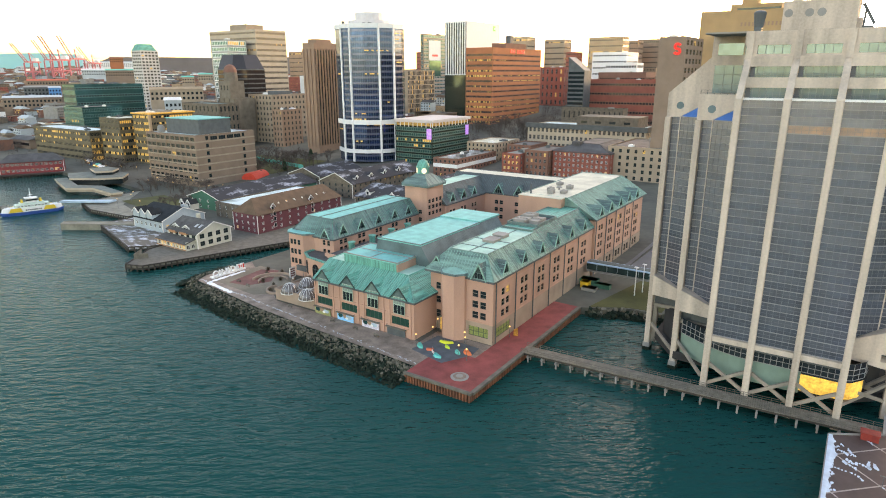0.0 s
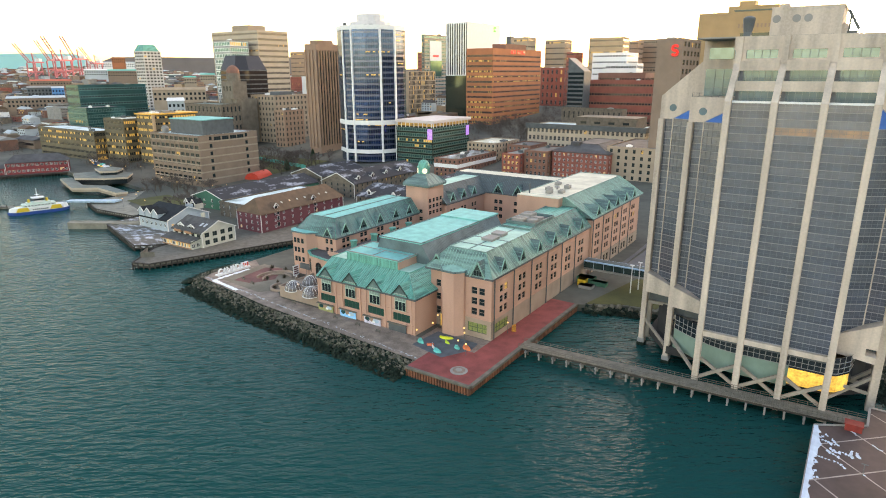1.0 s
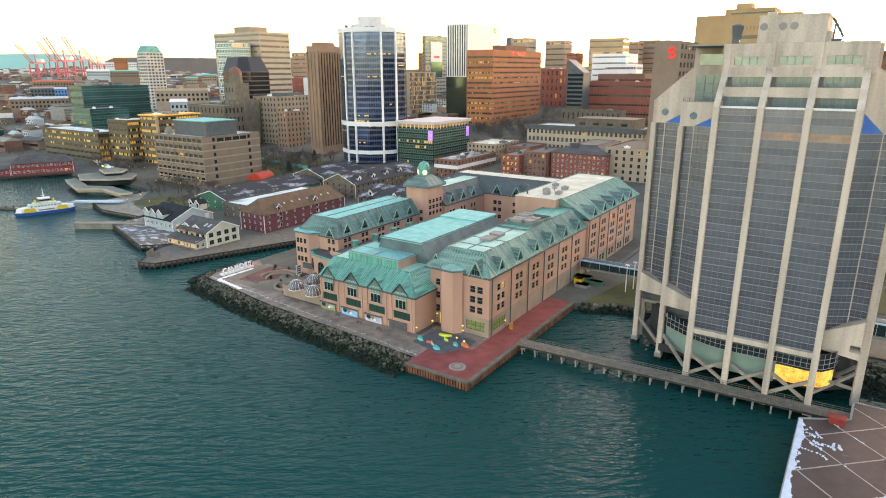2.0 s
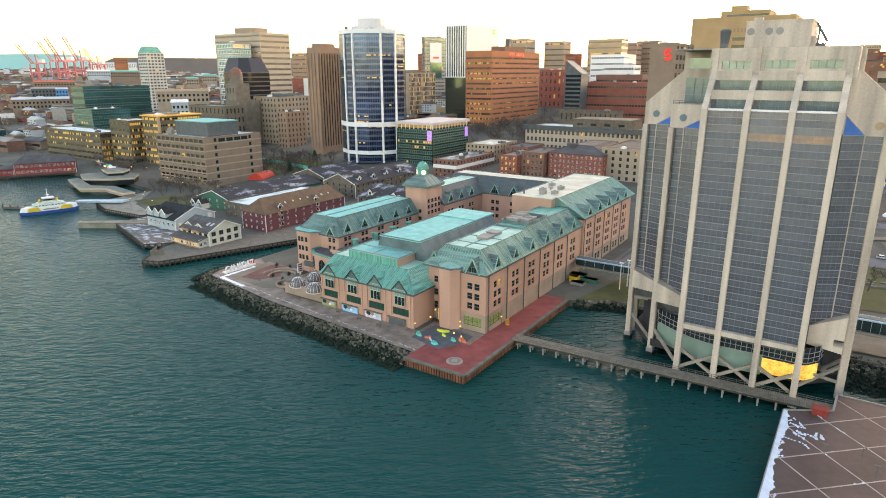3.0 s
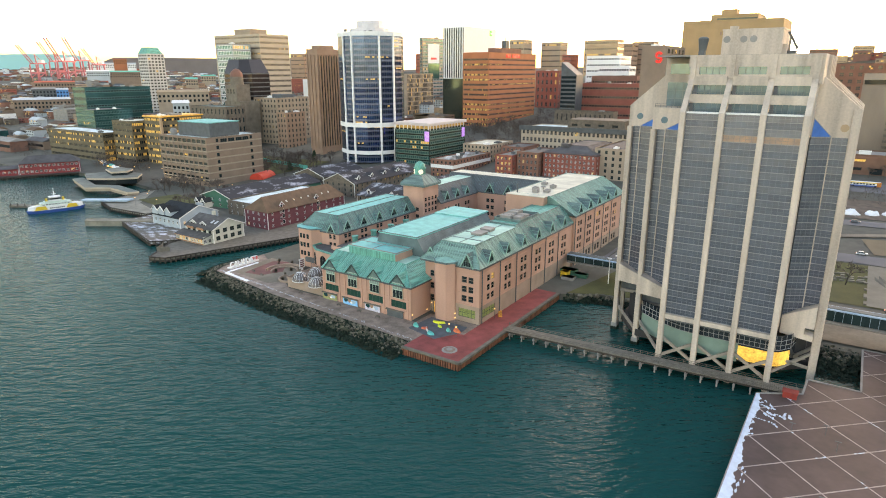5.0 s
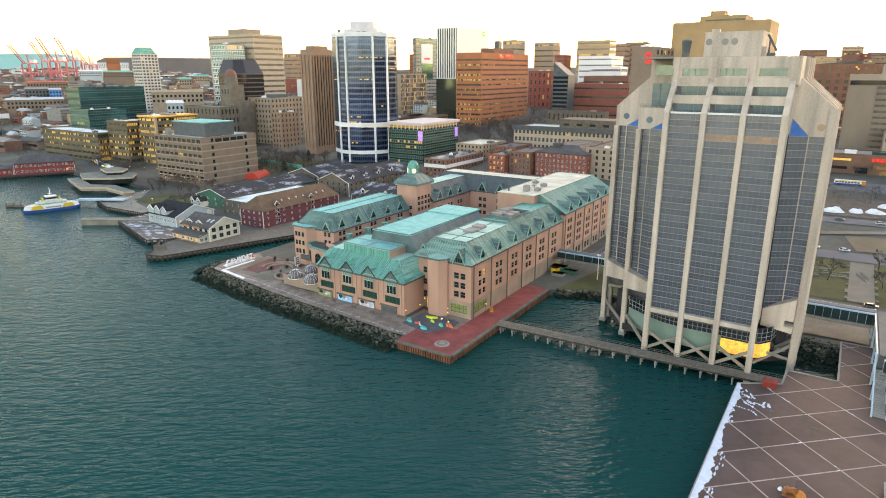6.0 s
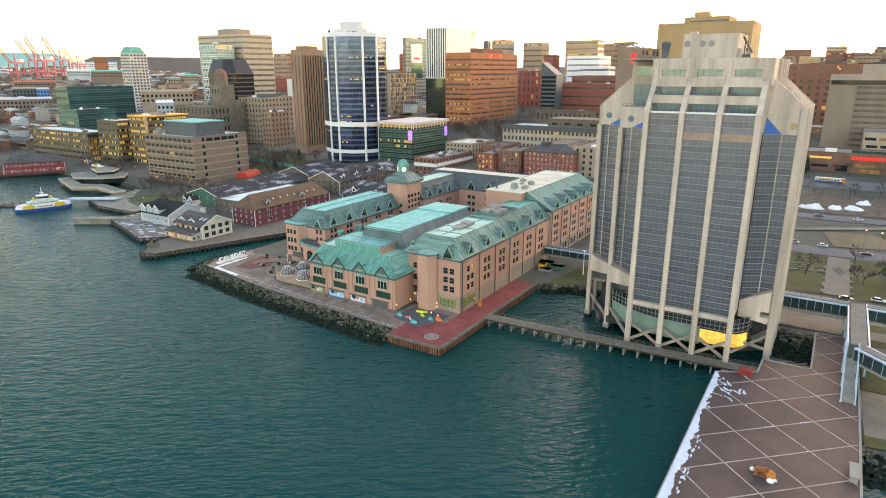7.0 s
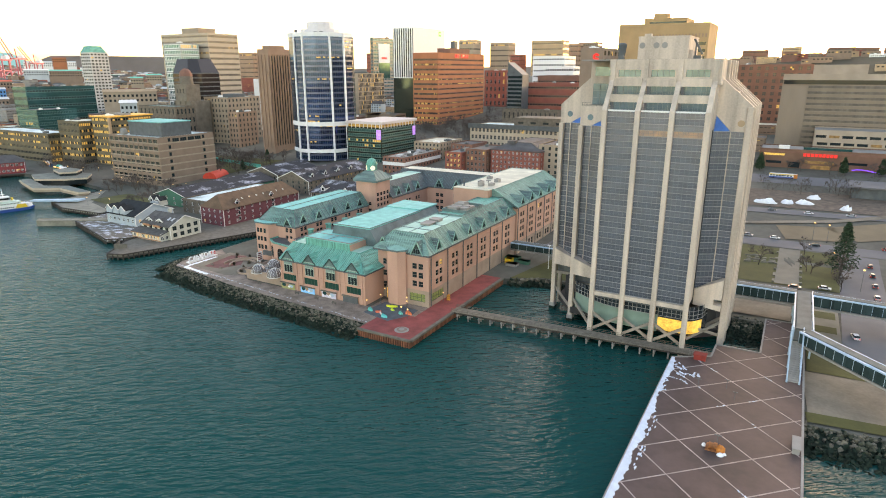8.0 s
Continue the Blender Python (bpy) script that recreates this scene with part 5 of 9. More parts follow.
def footbridge(name, p, q, z0, z1, width, label, bays):
    b = site(name, label, "footbridge", ((p[0] + q[0]) / 2, (p[1] + q[1]) / 2, z0))
    P, R = Vector((*p, 0)), Vector((*q, 0))
    d = (R - P).normalized()
    nn = Vector((-d.y, d.x, 0)) * width / 2
    for nm, za, zb, m, grow in (("floor_beam", z0, z0 + 0.6, CONC_GREY, 1.0), ("roof", z1 - 0.4, z1, BRIDGE_EDGE, 1.1)):
        g = Geo()
        o = [P - nn * grow, R - nn * grow, R + nn * grow, P + nn * grow]
        g.loft([(v.x, v.y, za) for v in o], [(v.x, v.y, zb) for v in o])
        part(nm, g, m, b)
    g = Geo()
    o = [P - nn * 0.7, R - nn * 0.7, R + nn * 0.7, P + nn * 0.7]
    g.loft([(v.x, v.y, z1) for v in o], [(v.x, v.y, z1 + 0.2) for v in o])
    part("roof_deck", g, BRIDGE_ROOF, b)
    for s in (-1, 1):
        g = Geo()
        for i in range(bays + 1):
            a = P.lerp(R, i / bays) + nn * s
            g.beam((a.x, a.y, z0 + 0.8), (a.x, a.y, z1 - 0.5), 0.1, 0.1)
        part("post_row", g, STEELBLUE, b)
        for i in range(bays):
            g = Geo()
            a, c = P.lerp(R, i / bays) + nn * s * 0.94, P.lerp(R, (i + 1) / bays) + nn * s * 0.94
            g.face([(a.x, a.y, z0 + 0.8), (c.x, c.y, z0 + 0.8), (c.x, c.y, z1 - 0.5), (a.x, a.y, z1 - 0.5)])
            part("pane", g, BRIDGE_GLASS, b)
    return b


footbridge("footbridge", (15.3, 199.2), (33.8, 199.2), 7.2, 11.8, 4.0, "glazed footbridge with pale blue roof edge leaving the tower", 8)
footbridge("footbridge", (38.6, 199.2), (84, 197.5), 7.2, 11.8, 4.0, "long glazed footbridge with pale blue roof edge over the street", 16)
footbridge("footbridge", (36.6, 162.5), (66, 132.5), 7.4, 11.8, 4.0, "glazed footbridge with pale blue roof edge beside the pier deck", 14)
link = site("footbridge_landing", "roofed stair and landing where the footbridges meet", "stair tower", (36, 180, 2.5))
g = Geo()
g.box(33.9, 38.5, 164, 201.4, 7.2, 8.0), g.box(34.2, 38.2, 164, 201.2, 11.2, 11.6)
part("landing", g, BRIDGE_ROOF, link)
g = Geo()
for x in (33.6, 38.6):
    g.box(x - 0.2, x + 0.2, 163.6, 201.6, 11.3, 11.9)
    for y in (163.8, 176, 188, 200):
        g.beam((x, y, 2.5), (x, y, 11.4), 0.5)
part("blue_trim", g, STEELBLUE, link)
for x, y in ((33.2, 142), (36.2, 142), (33.2, 151.5), (36.2, 151.5), (33.2, 161), (36.2, 161)):
    g = Geo()
    g.beam((x, y, 3.6), (x, y, 4.8 + (y - 142) * 0.38), 0.45)
    part("leg", g, STEELBLUE, link)
g = Geo()
for x in (33.2, 36.2):
    g.beam((x, 142, 4.9), (x, 163.5, 12.2), 0.35, 0.5)
part("stair_rail", g, STEELBLUE, link)
for i in range(20):
    g = Geo()
    g.box(33.4, 36.0, 142.5 + i, 143.6 + i, 4.0 + i * 0.2, 4.2 + i * 0.2)
    part("step", g, CONC_GREY, link)
footbridge("footbridge", (-79.0, 216.5), (-40, 216.5), 6.4, 10.0, 4.2, "pale concrete footbridge from the hotel to the tower", 10)

# ---- things on and round the quay ----
g = Geo()
g.tube(-77.5, 122.5, 2.62, 2.78, 2.4, n=24, k=0), g.tube(-77.5, 122.5, 2.78, 2.9, 1.7, n=24, k=1), g.tube(-77.5, 122.5, 2.9, 3.05, 0.9, n=18, k=0)
solid("round_plinth", g, [CONC_GREY, PAVE], "round stone compass plinth set into the red quay paving", "plinth")
sign = site("letter_sign", "large white letters spelling a country name on the promenade", "sign", (-200, 144, 2.6))
g = Geo()
g.box(-201.2, -198.8, 136.8, 152.2, 2.6, 3.1)
part("plinth", g, WHITE, sign)
for i, ch in enumerate("CANADA"):
    cu = bpy.data.curves.new("letter", "FONT")
    cu.body, cu.size, cu.extrude, cu.align_x = ch, 3.4, 0.3, "CENTER"
    cu.materials.append(WHITE)
    text = new("letter", cu)
    ob = new("letter", bpy.data.meshes.new_from_object(text))
    bpy.data.objects.remove(text)
    ob.parent = sign
    ob.matrix_basis = Matrix.Translation((0.9, -6.0 + i * 2.05, 0.5)) @ pose(0, 0, 0, 90, 0, 90)
g = Geo()
g.box(-200.3, -199.7, 149.2, 152.0, 3.1, 5.0, 0), g.box(-199.7, -199.64, 149.3, 149.9, 3.2, 4.9, 1), g.box(-199.7, -199.64, 151.3, 151.9, 3.2, 4.9, 1), g.box(-199.7, -199.64, 150.35, 150.85, 3.6, 4.5, 1)
part("flag", g, [WHITE, RED], sign)
CLEAR = glass("clear_dome_skin", (0.17, 0.155, 0.15), 0.12, 0.35)
for x, y in ((-155.8, 136.4), (-146.2, 135.5), (-154.9, 143.8)):
    d = thing("igloo_dome", "clear geodesic dining dome on the terrace", "dome tent", (x, y, 6.0), group="dining domes")
    g = Geo()
    g.dome(0, 0, 0, 3.0, 3.4, 14, 5)
    part("skin", g, CLEAR, d)
    g = Geo()
    for a in range(7):
        an = math.pi * a / 7
        pts = [(3.05 * math.cos(t) * math.cos(an), 3.05 * math.cos(t) * math.sin(an), 3.45 * math.sin(t)) for t in np.linspace(0, math.pi, 9)]
        for p, q in zip(pts, pts[1:]):
            g.beam(p, q, 0.06)
    ring = [(3.05 * math.cos(t), 3.05 * math.sin(t), 0.1) for t in np.linspace(0, 2 * math.pi, 17)]
    for p, q in zip(ring, ring[1:]):
        g.beam(p, q, 0.2)
    part("dome_frame", g, WHITE, d)
g = Geo()
g.box(-162, -142.5, 135.4, 156, 2.5, 5.9, 0), g.box(-162.2, -142.5, 135.2, 135.5, 5.9, 6.7, 0), g.box(-162.3, -162, 135.2, 156, 5.9, 6.7, 0)
solid("terrace", g, [PEACH_BASE], "raised stone terrace beside the casino front", "terrace", kind="structure")
pav = site("entrance_pavilion", "peach entrance pavilion with round-arched windows", "pavilion", (-158, 157, 2.5))
g = Geo()
PAV = [(-168, 160.5), (-168, 156), (-163, 152.5), (-150.5, 150.5), (-150.5, 160.5)]
g.prism(PAV, 1.5, 13.3)
part("wall", g, PEACH, pav)
g = Geo()
for p, q in zip(PAV, PAV[1:]):
    g.beam((*p, 13.5), (*q, 13.5), 0.9, 0.5)
part("cornice", g, COPPER, pav)
g = Geo()
g.prism([(-167.4, 160.4), (-167.4, 156.4), (-162.7, 153.1), (-151.1, 151.2), (-151.1, 160.4)], 13.3, 13.42)
part("roof", g, DARKROOF, pav)
for x, y, turn in ((-158.6, 151.76, -9.1), (-153.4, 150.93, -9.1), (-165.5, 154.22, -35)):
    g = Geo()
    pts = [(-1.9, 0), (1.9, 0)] + [(1.9 * math.cos(t), 3.2 + 1.9 * math.sin(t)) for t in np.linspace(0, math.pi, 9)]
    g.loft([(u, 0.05, v) for u, v in pts][::-1], [(u, -0.1, v) for u, v in pts][::-1], 0)
    g.beam((0, -0.14, 0), (0, -0.14, 5.0), 0.12, 0.1, 1), g.beam((-1.9, -0.14, 3.2), (1.9, -0.14, 3.2), 0.12, 0.1, 1)
    part("arched_window", g, [PANE, DARKFRAME], pav, m=pose(x, y, 6.4, 0, 0, turn))
g = Geo()
g.box(-174.5, -166, 157, 159, 5.2, 7.2, 0)
part("entrance_canopy", g, SLATE, pav)
g = Geo()
g.box(-171.4, -171.2, 150.5, 153.4, 4.2, 8.2, 0)
for i in range(4):
    g.box(-171.2, -171.16, 150.9, 153.0, 4.7 + i * 0.85, 5.2 + i * 0.85, 1)
g.box(-171.5, -171.1, 151.7, 152.1, 2.5, 4.2, 0)
solid("banner_sign", g, [WHITE, MAROON], "tall white banner with plum bars of text", "sign")
MURAL = (mat("blue_mural", (0.05, 0.33, 0.62), 0.6, vary=0.6, scale=0.9, fine=3, tint=(0.3, 0.6, 0.75)), mat("white_mural", (0.62, 0.62, 0.66), 0.6, vary=0.4, scale=1.0, fine=3, tint=(0.3, 0.25, 0.35)), mat("green_mural", (0.10, 0.24, 0.12), 0.6, vary=0.7, scale=1.0, fine=3, tint=(0.4, 0.2, 0.05)), SLATE)
for c, m, lab in zip((-138, -128, -117.6, -107.5), (MURAL[2], MURAL[0], MURAL[1], MURAL[3]), ("green painted stall shutter", "bright blue painted stall mural", "pale painted stall mural", "dark closed stall shutter")):
    b = site("market_stall", lab + " below the casino windows", "stall", (c, 133, 2.6), group="promenade stalls")
    g = Geo()
    g.box(c - 3.4, c + 3.4, 133.95, 134.15, 2.6, 5.0)
    panel = part("panel", g, m, b)
    for k, (du, dz, ra, rb, pm) in enumerate(((-2.0, 1.2, 1.0, 0.75, TEAL_GLASS), (-0.3, 1.4, 0.8, 0.9, BROWN_RIB), (1.6, 1.0, 1.2, 0.6, STEELBLUE), (0.6, 0.6, 0.6, 0.4, WHITE)) if m is not SLATE else ()):
        d = Geo()
        ring = [(c + du + ra * math.cos(q * 0.5712), 3.0 + dz + rb * math.sin(q * 0.5712) * (1 + 0.2 * math.sin(q * 2.1 + c))) for q in range(11)]
        d.loft([(u, 133.93 - 0.004 * k, v) for u, v in ring], [(u, 133.96, v) for u, v in ring])
        part("painted_shape", d, pm, panel)
    g = Geo()
    pr = [(133.5, 4.95), (134.2, 5.15), (134.2, 5.27), (133.5, 5.07)]
    g.loft([(c - 3.8, y, z) for y, z in pr], [(c + 3.8, y, z) for y, z in pr])
    part("awning", g, TIMBER, b)
# painted play court beside the casino
g = Geo()
g.prism([(-98, 129), (-86, 126.5), (-81.5, 135), (-82, 140), (-97, 141)], 2.6, 2.66)
solid("play_court_floor", g, mat("dark_blue_court", (0.10, 0.115, 0.13), 0.8, vary=0.3), "dark painted court floor", "paving", kind="structure")
for i, (x, y, l, w, a, c) in enumerate(((-92, 138, 4.5, 1.1, 15, (0.75, 0.8, 0.05)), (-90, 135.5, 2.6, 0.8, -30, (0.5, 0.7, 0.06)), (-97, 132, 3.6, 1.6, -40, (0.04, 0.5, 0.42)), (-89.2, 129.2, 3.4, 1.6, -25, (0.03, 0.55, 0.5)),
                                         (-83.2, 135.6, 4.0, 1.8, -35, (0.85, 0.2, 0.07)), (-91.5, 130.8, 5.4, 0.3, -40, (0.7, 0.66, 0.6)), (-85.6, 134.2, 2.6, 1.3, -35, (0.05, 0.55, 0.45)), (-93.2, 131.4, 2.2, 1.1, 30, (0.75, 0.16, 0.08)))):
    g = Geo()
    pts = [(l / 2 * math.cos(2 * math.pi * k / 12), w / 2 * math.sin(2 * math.pi * k / 12) + 0.06 * l * math.cos(4 * math.pi * k / 12)) for k in range(12)]
    g.loft([(u, v, 0) for u, v in pts], [(u * 0.9, v * 0.8, 0.55) for u, v in pts])
    ob = solid("play_mound", g, mat("court_paint_%d" % i, c, 0.6, vary=0.15), "low brightly painted play mound", "play mound", group="play mounds")
    ob.matrix_basis = pose(x, y, 2.66, 0, 0, a)


def lamp_post(x, y, z, h=3.6, name="lamp_post", label="dark lamp post with a warm globe on the quay", r=0.28, group="quay lamps"):
    b = thing(name, label, "lamp post", (x, y, z), group=group)
    g = Geo()
    g.tube(0, 0, 0, 0.5, 0.16, 0.1, 8), g.tube(0, 0, 0.5, h, 0.07, 0.05, 6)
    part("post", g, SLATE, b)
    g = Geo()
    g.dome(0, 0, h + 0.2, r, r, 8, 3), g.dome(0, 0, h + 0.2, r, -r * 0.7, 8, 3)
    part("globe", g, LAMP, b)


for x, y in ((-97.5, 139), (-94, 141), (-92, 142), (-98.5, 132), (-87.5, 141), (-85.5, 138), (-84.2, 132.5), (-81, 131.6), (-78.6, 152), (-99.8, 145)):
    lamp_post(x, y, 2.6, 3.2)
for x, y in ((-172, 158), (-176, 161), (-168, 156.5)):
    lamp_post(x, y, 2.6, 4.0)
g = Geo()
g.box(-99, -95.4, 144.8, 145.2, 2.6, 7.4, 0), g.box(-98.6, -95.8, 144.7, 144.8, 3.0, 7.0, 1)
solid("gate_screen", g, [TIMBER, LIT], "lit timber gate screen beside the stair bay", "gate")
g = Geo()
for a, b, c in ((0, 0, 0), (1.2, 0.4, 0.3), (0.3, 1.3, -0.2)):
    g.tube(-77.8 + a * 0.4, 154 + b * 0.5, 2.62, 4.6 + c, 0.5, 0.35, 8)
solid("quay_figure_group", g, mat("yellow_red_paint", (0.6, 0.25, 0.04), 0.6, vary=0.5, scale=2), "cluster of yellow and red painted bollard shapes by the wall", "bollards")
# machinery yard by the footbridge
for x, y, sx, sy, h, m, nm, lab in ((-77, 212, 7, 4, 2.0, GREENWALL, "equipment_container", "green container in the service yard"), (-74, 205, 5, 3.5, 1.2, CONC_GREY, "pallet_stack", "grey pallet stack in the service yard"), (-76.5, 207.5, 3, 3, 2.4, YELLOW, "forklift", "yellow forklift in the service yard"), (-71, 210, 6, 2.6, 1.6, GREENWALL, "skip", "green skip in the service yard")):
    g = Geo()
    g.box(x - sx / 2, x + sx / 2, y - sy / 2, y + sy / 2, 2.5, 2.5 + h)
    g.box(x - sx / 2 - 0.1, x + sx / 2 + 0.1, y - sy / 2 - 0.1, y + sy / 2 + 0.1, 2.3 + h, 2.5 + h)
    for i in range(5):
        u = x - sx / 2 + sx * (i + 0.5) / 5
        g.box(u - 0.1, u + 0.1, y - sy / 2 - 0.16, y + sy / 2 + 0.16, 2.5, 2.3 + h)
    solid(nm, g, m, lab, "equipment")
for x, y in ((-58.5, 208), (-57.2, 213)):
    b = thing("mast", "slim white twin mast on the grass", "mast", (x, y, 2.5), group="white masts")
    g = Geo()
    g.tube(0, 0, 0, 10.5, 0.2, 0.14, 8)
    part("pole", g, WHITE, b)
    g = Geo()
    g.box(-0.7, 0.7, -0.3, 0.3, 10.4, 10.7)
    part("head", g, WHITE, b)
g = Geo()
g.prism([(-68, 189), (-56, 195.5), (-46, 197), (-46, 232), (-60, 232)], 2.4, 2.62)
solid("lawn", g, GRASS, "patch of dull winter grass by the shore", "lawn", kind="structure")


# ---- the city behind ----
FOOT = [(-195, -76, 130, 292), (-46, 20, 150, 204)]      # taken ground, as x0, x1, y0, y1


def take(east, front, w, d, pad=6):
    FOOT.append((east - w - pad, east + pad, front - pad, front + d + pad))


def city(name, label, east, front, w, d, top, *rest, **kw):
    take(east, front, w, d)
    return block(name, label, east, front, w, d, top, *rest, **kw)


def add_box(b, name, x0, x1, y0, y1, z0, z1, m, label=""):
    g = Geo()
    g.box(x0, x1, y0, y1, z0, z1)
    g.box(x0 - 0.15, x1 + 0.15, y0 - 0.15, y1 + 0.15, z1 - 0.3, z1 + 0.1)
    return part(name, g, m, b, label)


# grey concrete office by the ferry landing
b = city("office_building", "grey-brown concrete office with deep square windows", -374.5, 255.4, 58, 49.6, 38, GREYBROWN, SNOWFLAT, 6, 10, 0, (4.7, 2.6), 0.05, foot=3.0, win_fill=0.6)
add_box(b, "penthouse", -44, -6, 8, 34, 35.6, 45.5, SLATE)
add_box(b, "penthouse_roof", -44.3, -5.7, 7.7, 34.3, 45.5, 46.0, ROOF_CYAN)
g = Geo()
g.tube(-48, 6, 35.8, 38.6, 2.6, n=14), g.dome(-48, 6, 38.6, 2.6, 2.2)
part("roof_tank", g, CONC_GREY, b)
LEDGE = mat("pale_brown_concrete", (0.36, 0.285, 0.215), 0.85, vary=0.15, scale=0.2)
for i in range(6):
    g = Geo()
    g.box(-58.1, 0.3, -0.35, -0.02, 5.0 + i * 5.2, 5.9 + i * 5.2), g.box(0.02, 0.3, 0, 49.6, 5.0 + i * 5.2, 5.9 + i * 5.2)
    part("concrete_band", g, LEDGE, b)
for i in range(11):
    g = Geo()
    g.box(-58 + i * 5.68, -57.2 + i * 5.68, -0.3, -0.02, 3, 35)
    part("pier", g, GREYBROWN, b)
for i in range(5):
    g = Geo()
    g.box(0.02, 0.16, 12, 37, 6.0 + i * 5.2, 10.0 + i * 5.2)
    part("blank_panel", g, GREYBROWN, b)
for y in (9.0, 39.5):
    for i in range(6):
        part("window", window_mesh(2.2, 2.6, 1, 1), None, b, m=pose(0.06, y, 6.4 + 5.2 * i, 0, 0, 90))
for y in (14.6, 21.4, 28.2, 34.4):
    part("window", window_mesh(5.6, 2.6, 3, 1), None, b, m=pose(0.06, y, 32.0, 0, 0, 90))
# beige stone block
b = city("office_building", "beige stone office block with rows of small windows", -502, 435, 36, 46, 57.2, BEIGE, SNOWFLAT, 9, 7, 9, (2.0, 2.6), 0.06, win_fill=0.5, pane=CITYPANE)
add_box(b, "penthouse", -22, -6, 14, 30, 44, 52, SLATE)
city("office_building", "small pinkish stone office block", -470, 418, 14, 26, 44, BROWN_RIB, DARKROOF, 7, 3, 5, (1.6, 2.2), 0.02)
# brown ribbed tower
b = city("office_tower", "tall brown stone tower with vertical ribs", -404.3, 401, 14, 31.6, 103.5, BROWN_RIB, DARKROOF, 0)
for i in range(4):
    add_box(b, "rib", -14 + i * 4.2, -12.4 + i * 4.2, -0.8, -0.05, 6, 91, BROWN_RIB)
for i in range(9):
    g = Geo()
    g.box(0.05, 0.9, 1.2 + i * 3.4, 2.6 + i * 3.4, 8, 91)
    part("rib", g, BROWN_RIB, b)
g = Geo()
g.box(0.0, 0.06, 1, 31, 8, 90)
part("window_strip", g, PANE, b)
add_box(b, "penthouse", -11, -1, 4, 22, 93, 99, BROWN_RIB)
# blue mirror tower
blue = site("office_tower", "blue mirror-glass tower with white piers", "office tower", (-345, 395, 8))
take(-320, 372, 52, 52)
R_, CX, CY = 27.5, -343.0, 403.4
FL, ZB, ZT = 24, 9.0, 113.4
fh = (ZT - ZB) / FL
ring = [(CX + R_ * math.cos(radians(a)), CY + R_ * math.sin(radians(a))) for a in (-139, -104, -84, -60, -36, -9, 16, 41, 66, 100, 140, 180)]
rnd = random.Random(3)
for i, (p, q) in enumerate(zip(ring, ring[1:] + ring[:1])):
    if i > 7:
        g = Geo()
        g.face([(*p, ZB), (*q, ZB), (*q, ZT), (*p, ZT)])
        part("back_glazing", g, BLUE_GLASS, blue)
        continue
    P, R = Vector((*p, 0)), Vector((*q, 0))
    for f in range(FL):
        g = Geo()
        z = ZB + fh * f
        kk = 2 if rnd.random() < 0.14 else 0
        n = 6
        for c in range(n):
            a, d = P.lerp(R, c / n), P.lerp(R, (c + 1) / n)
            g.face([(a.x, a.y, z + fh * 0.36), (d.x, d.y, z + fh * 0.36), (d.x, d.y, z + fh), (a.x, a.y, z + fh)], 0)
            if kk and rnd.random() < 0.6:
                e = ((P + R) / 2 - Vector((CX, CY, 0))).normalized() * 0.05
                g.face([(a.x + e.x, a.y + e.y, z + fh * 0.70), (d.x + e.x, d.y + e.y, z + fh * 0.70), (d.x + e.x, d.y + e.y, z + fh * 0.9), (a.x + e.x, a.y + e.y, z + fh * 0.9)], 2)
            g.beam((a.x, a.y, z), (a.x, a.y, z + fh), 0.22, 0.22, 3)
        o = (P + R) / 2 - Vector((CX, CY, 0))
        o = o.normalized() * 0.06
        g.face([(P.x + o.x, P.y + o.y, z), (R.x + o.x, R.y + o.y, z), (R.x + o.x, R.y + o.y, z + fh * 0.36), (P.x + o.x, P.y + o.y, z + fh * 0.36)], 1)
        part("glazing", g, [BLUE_GLASS, glass("blue_spandrel", (0.12, 0.15, 0.24), 0.2, 0.6) if (i, f) == (0, 0) else bpy.data.materials["blue_spandrel"], LIT, DARKFRAME], blue)
for i in range(8):
    g = Geo()
    x, y = ring[i]
    ux, uy = (x - CX) / R_, (y - CY) / R_
    if i not in (1, 2, 4, 5):
        continue
    g.beam((x + ux * 0.4, y + uy * 0.4, ZB), (x + ux * 0.4, y + uy * 0.4, ZT + 1), 1.3, 1.3)
    part("pier", g, WHITE, blue)
for z, h in ((17.5, 3.0), (40.5, 3.6), (ZT, 3.4)):
    g = Geo()
    big = [(CX + (x - CX) * 1.02, CY + (y - CY) * 1.02) for x, y in ring]
    for p, q in zip(big[:8], big[1:9]):
        g = Geo()
        g.beam((*p, z), (*q, z), 0.8, h)
        part("white_band", g, WHITE, blue)
g = Geo()
PALE_PLANT = mat("pale_metal_plant_screen", (0.62, 0.60, 0.60), 0.5, vary=0.12, scale=0.3)
g.prism([(CX + (x - CX) * 0.97, CY + (y - CY) * 0.97) for x, y in ring], ZT - 0.5, ZT + 0.3)
g.prism([(CX + (x - CX) * 0.62, CY + (y - CY) * 0.62) for x, y in ring], ZT + 0.3, ZT + 5)
g.prism([(CX + (x - CX) * 0.42, CY + (y - CY) * 0.42) for x, y in ring], ZT + 5, ZT + 11)
part("roof", g, PALE_PLANT, blue)
g = Geo()
for x in (-358, -352, -336, -330):
    g.box(x, x + 2.4, 386, 388, ZT + 0.3, ZT + 2.6)
g.tube(-361, 392, ZT, ZT + 5, 1.4)
part("roof_plant", g, SLATE, blue)
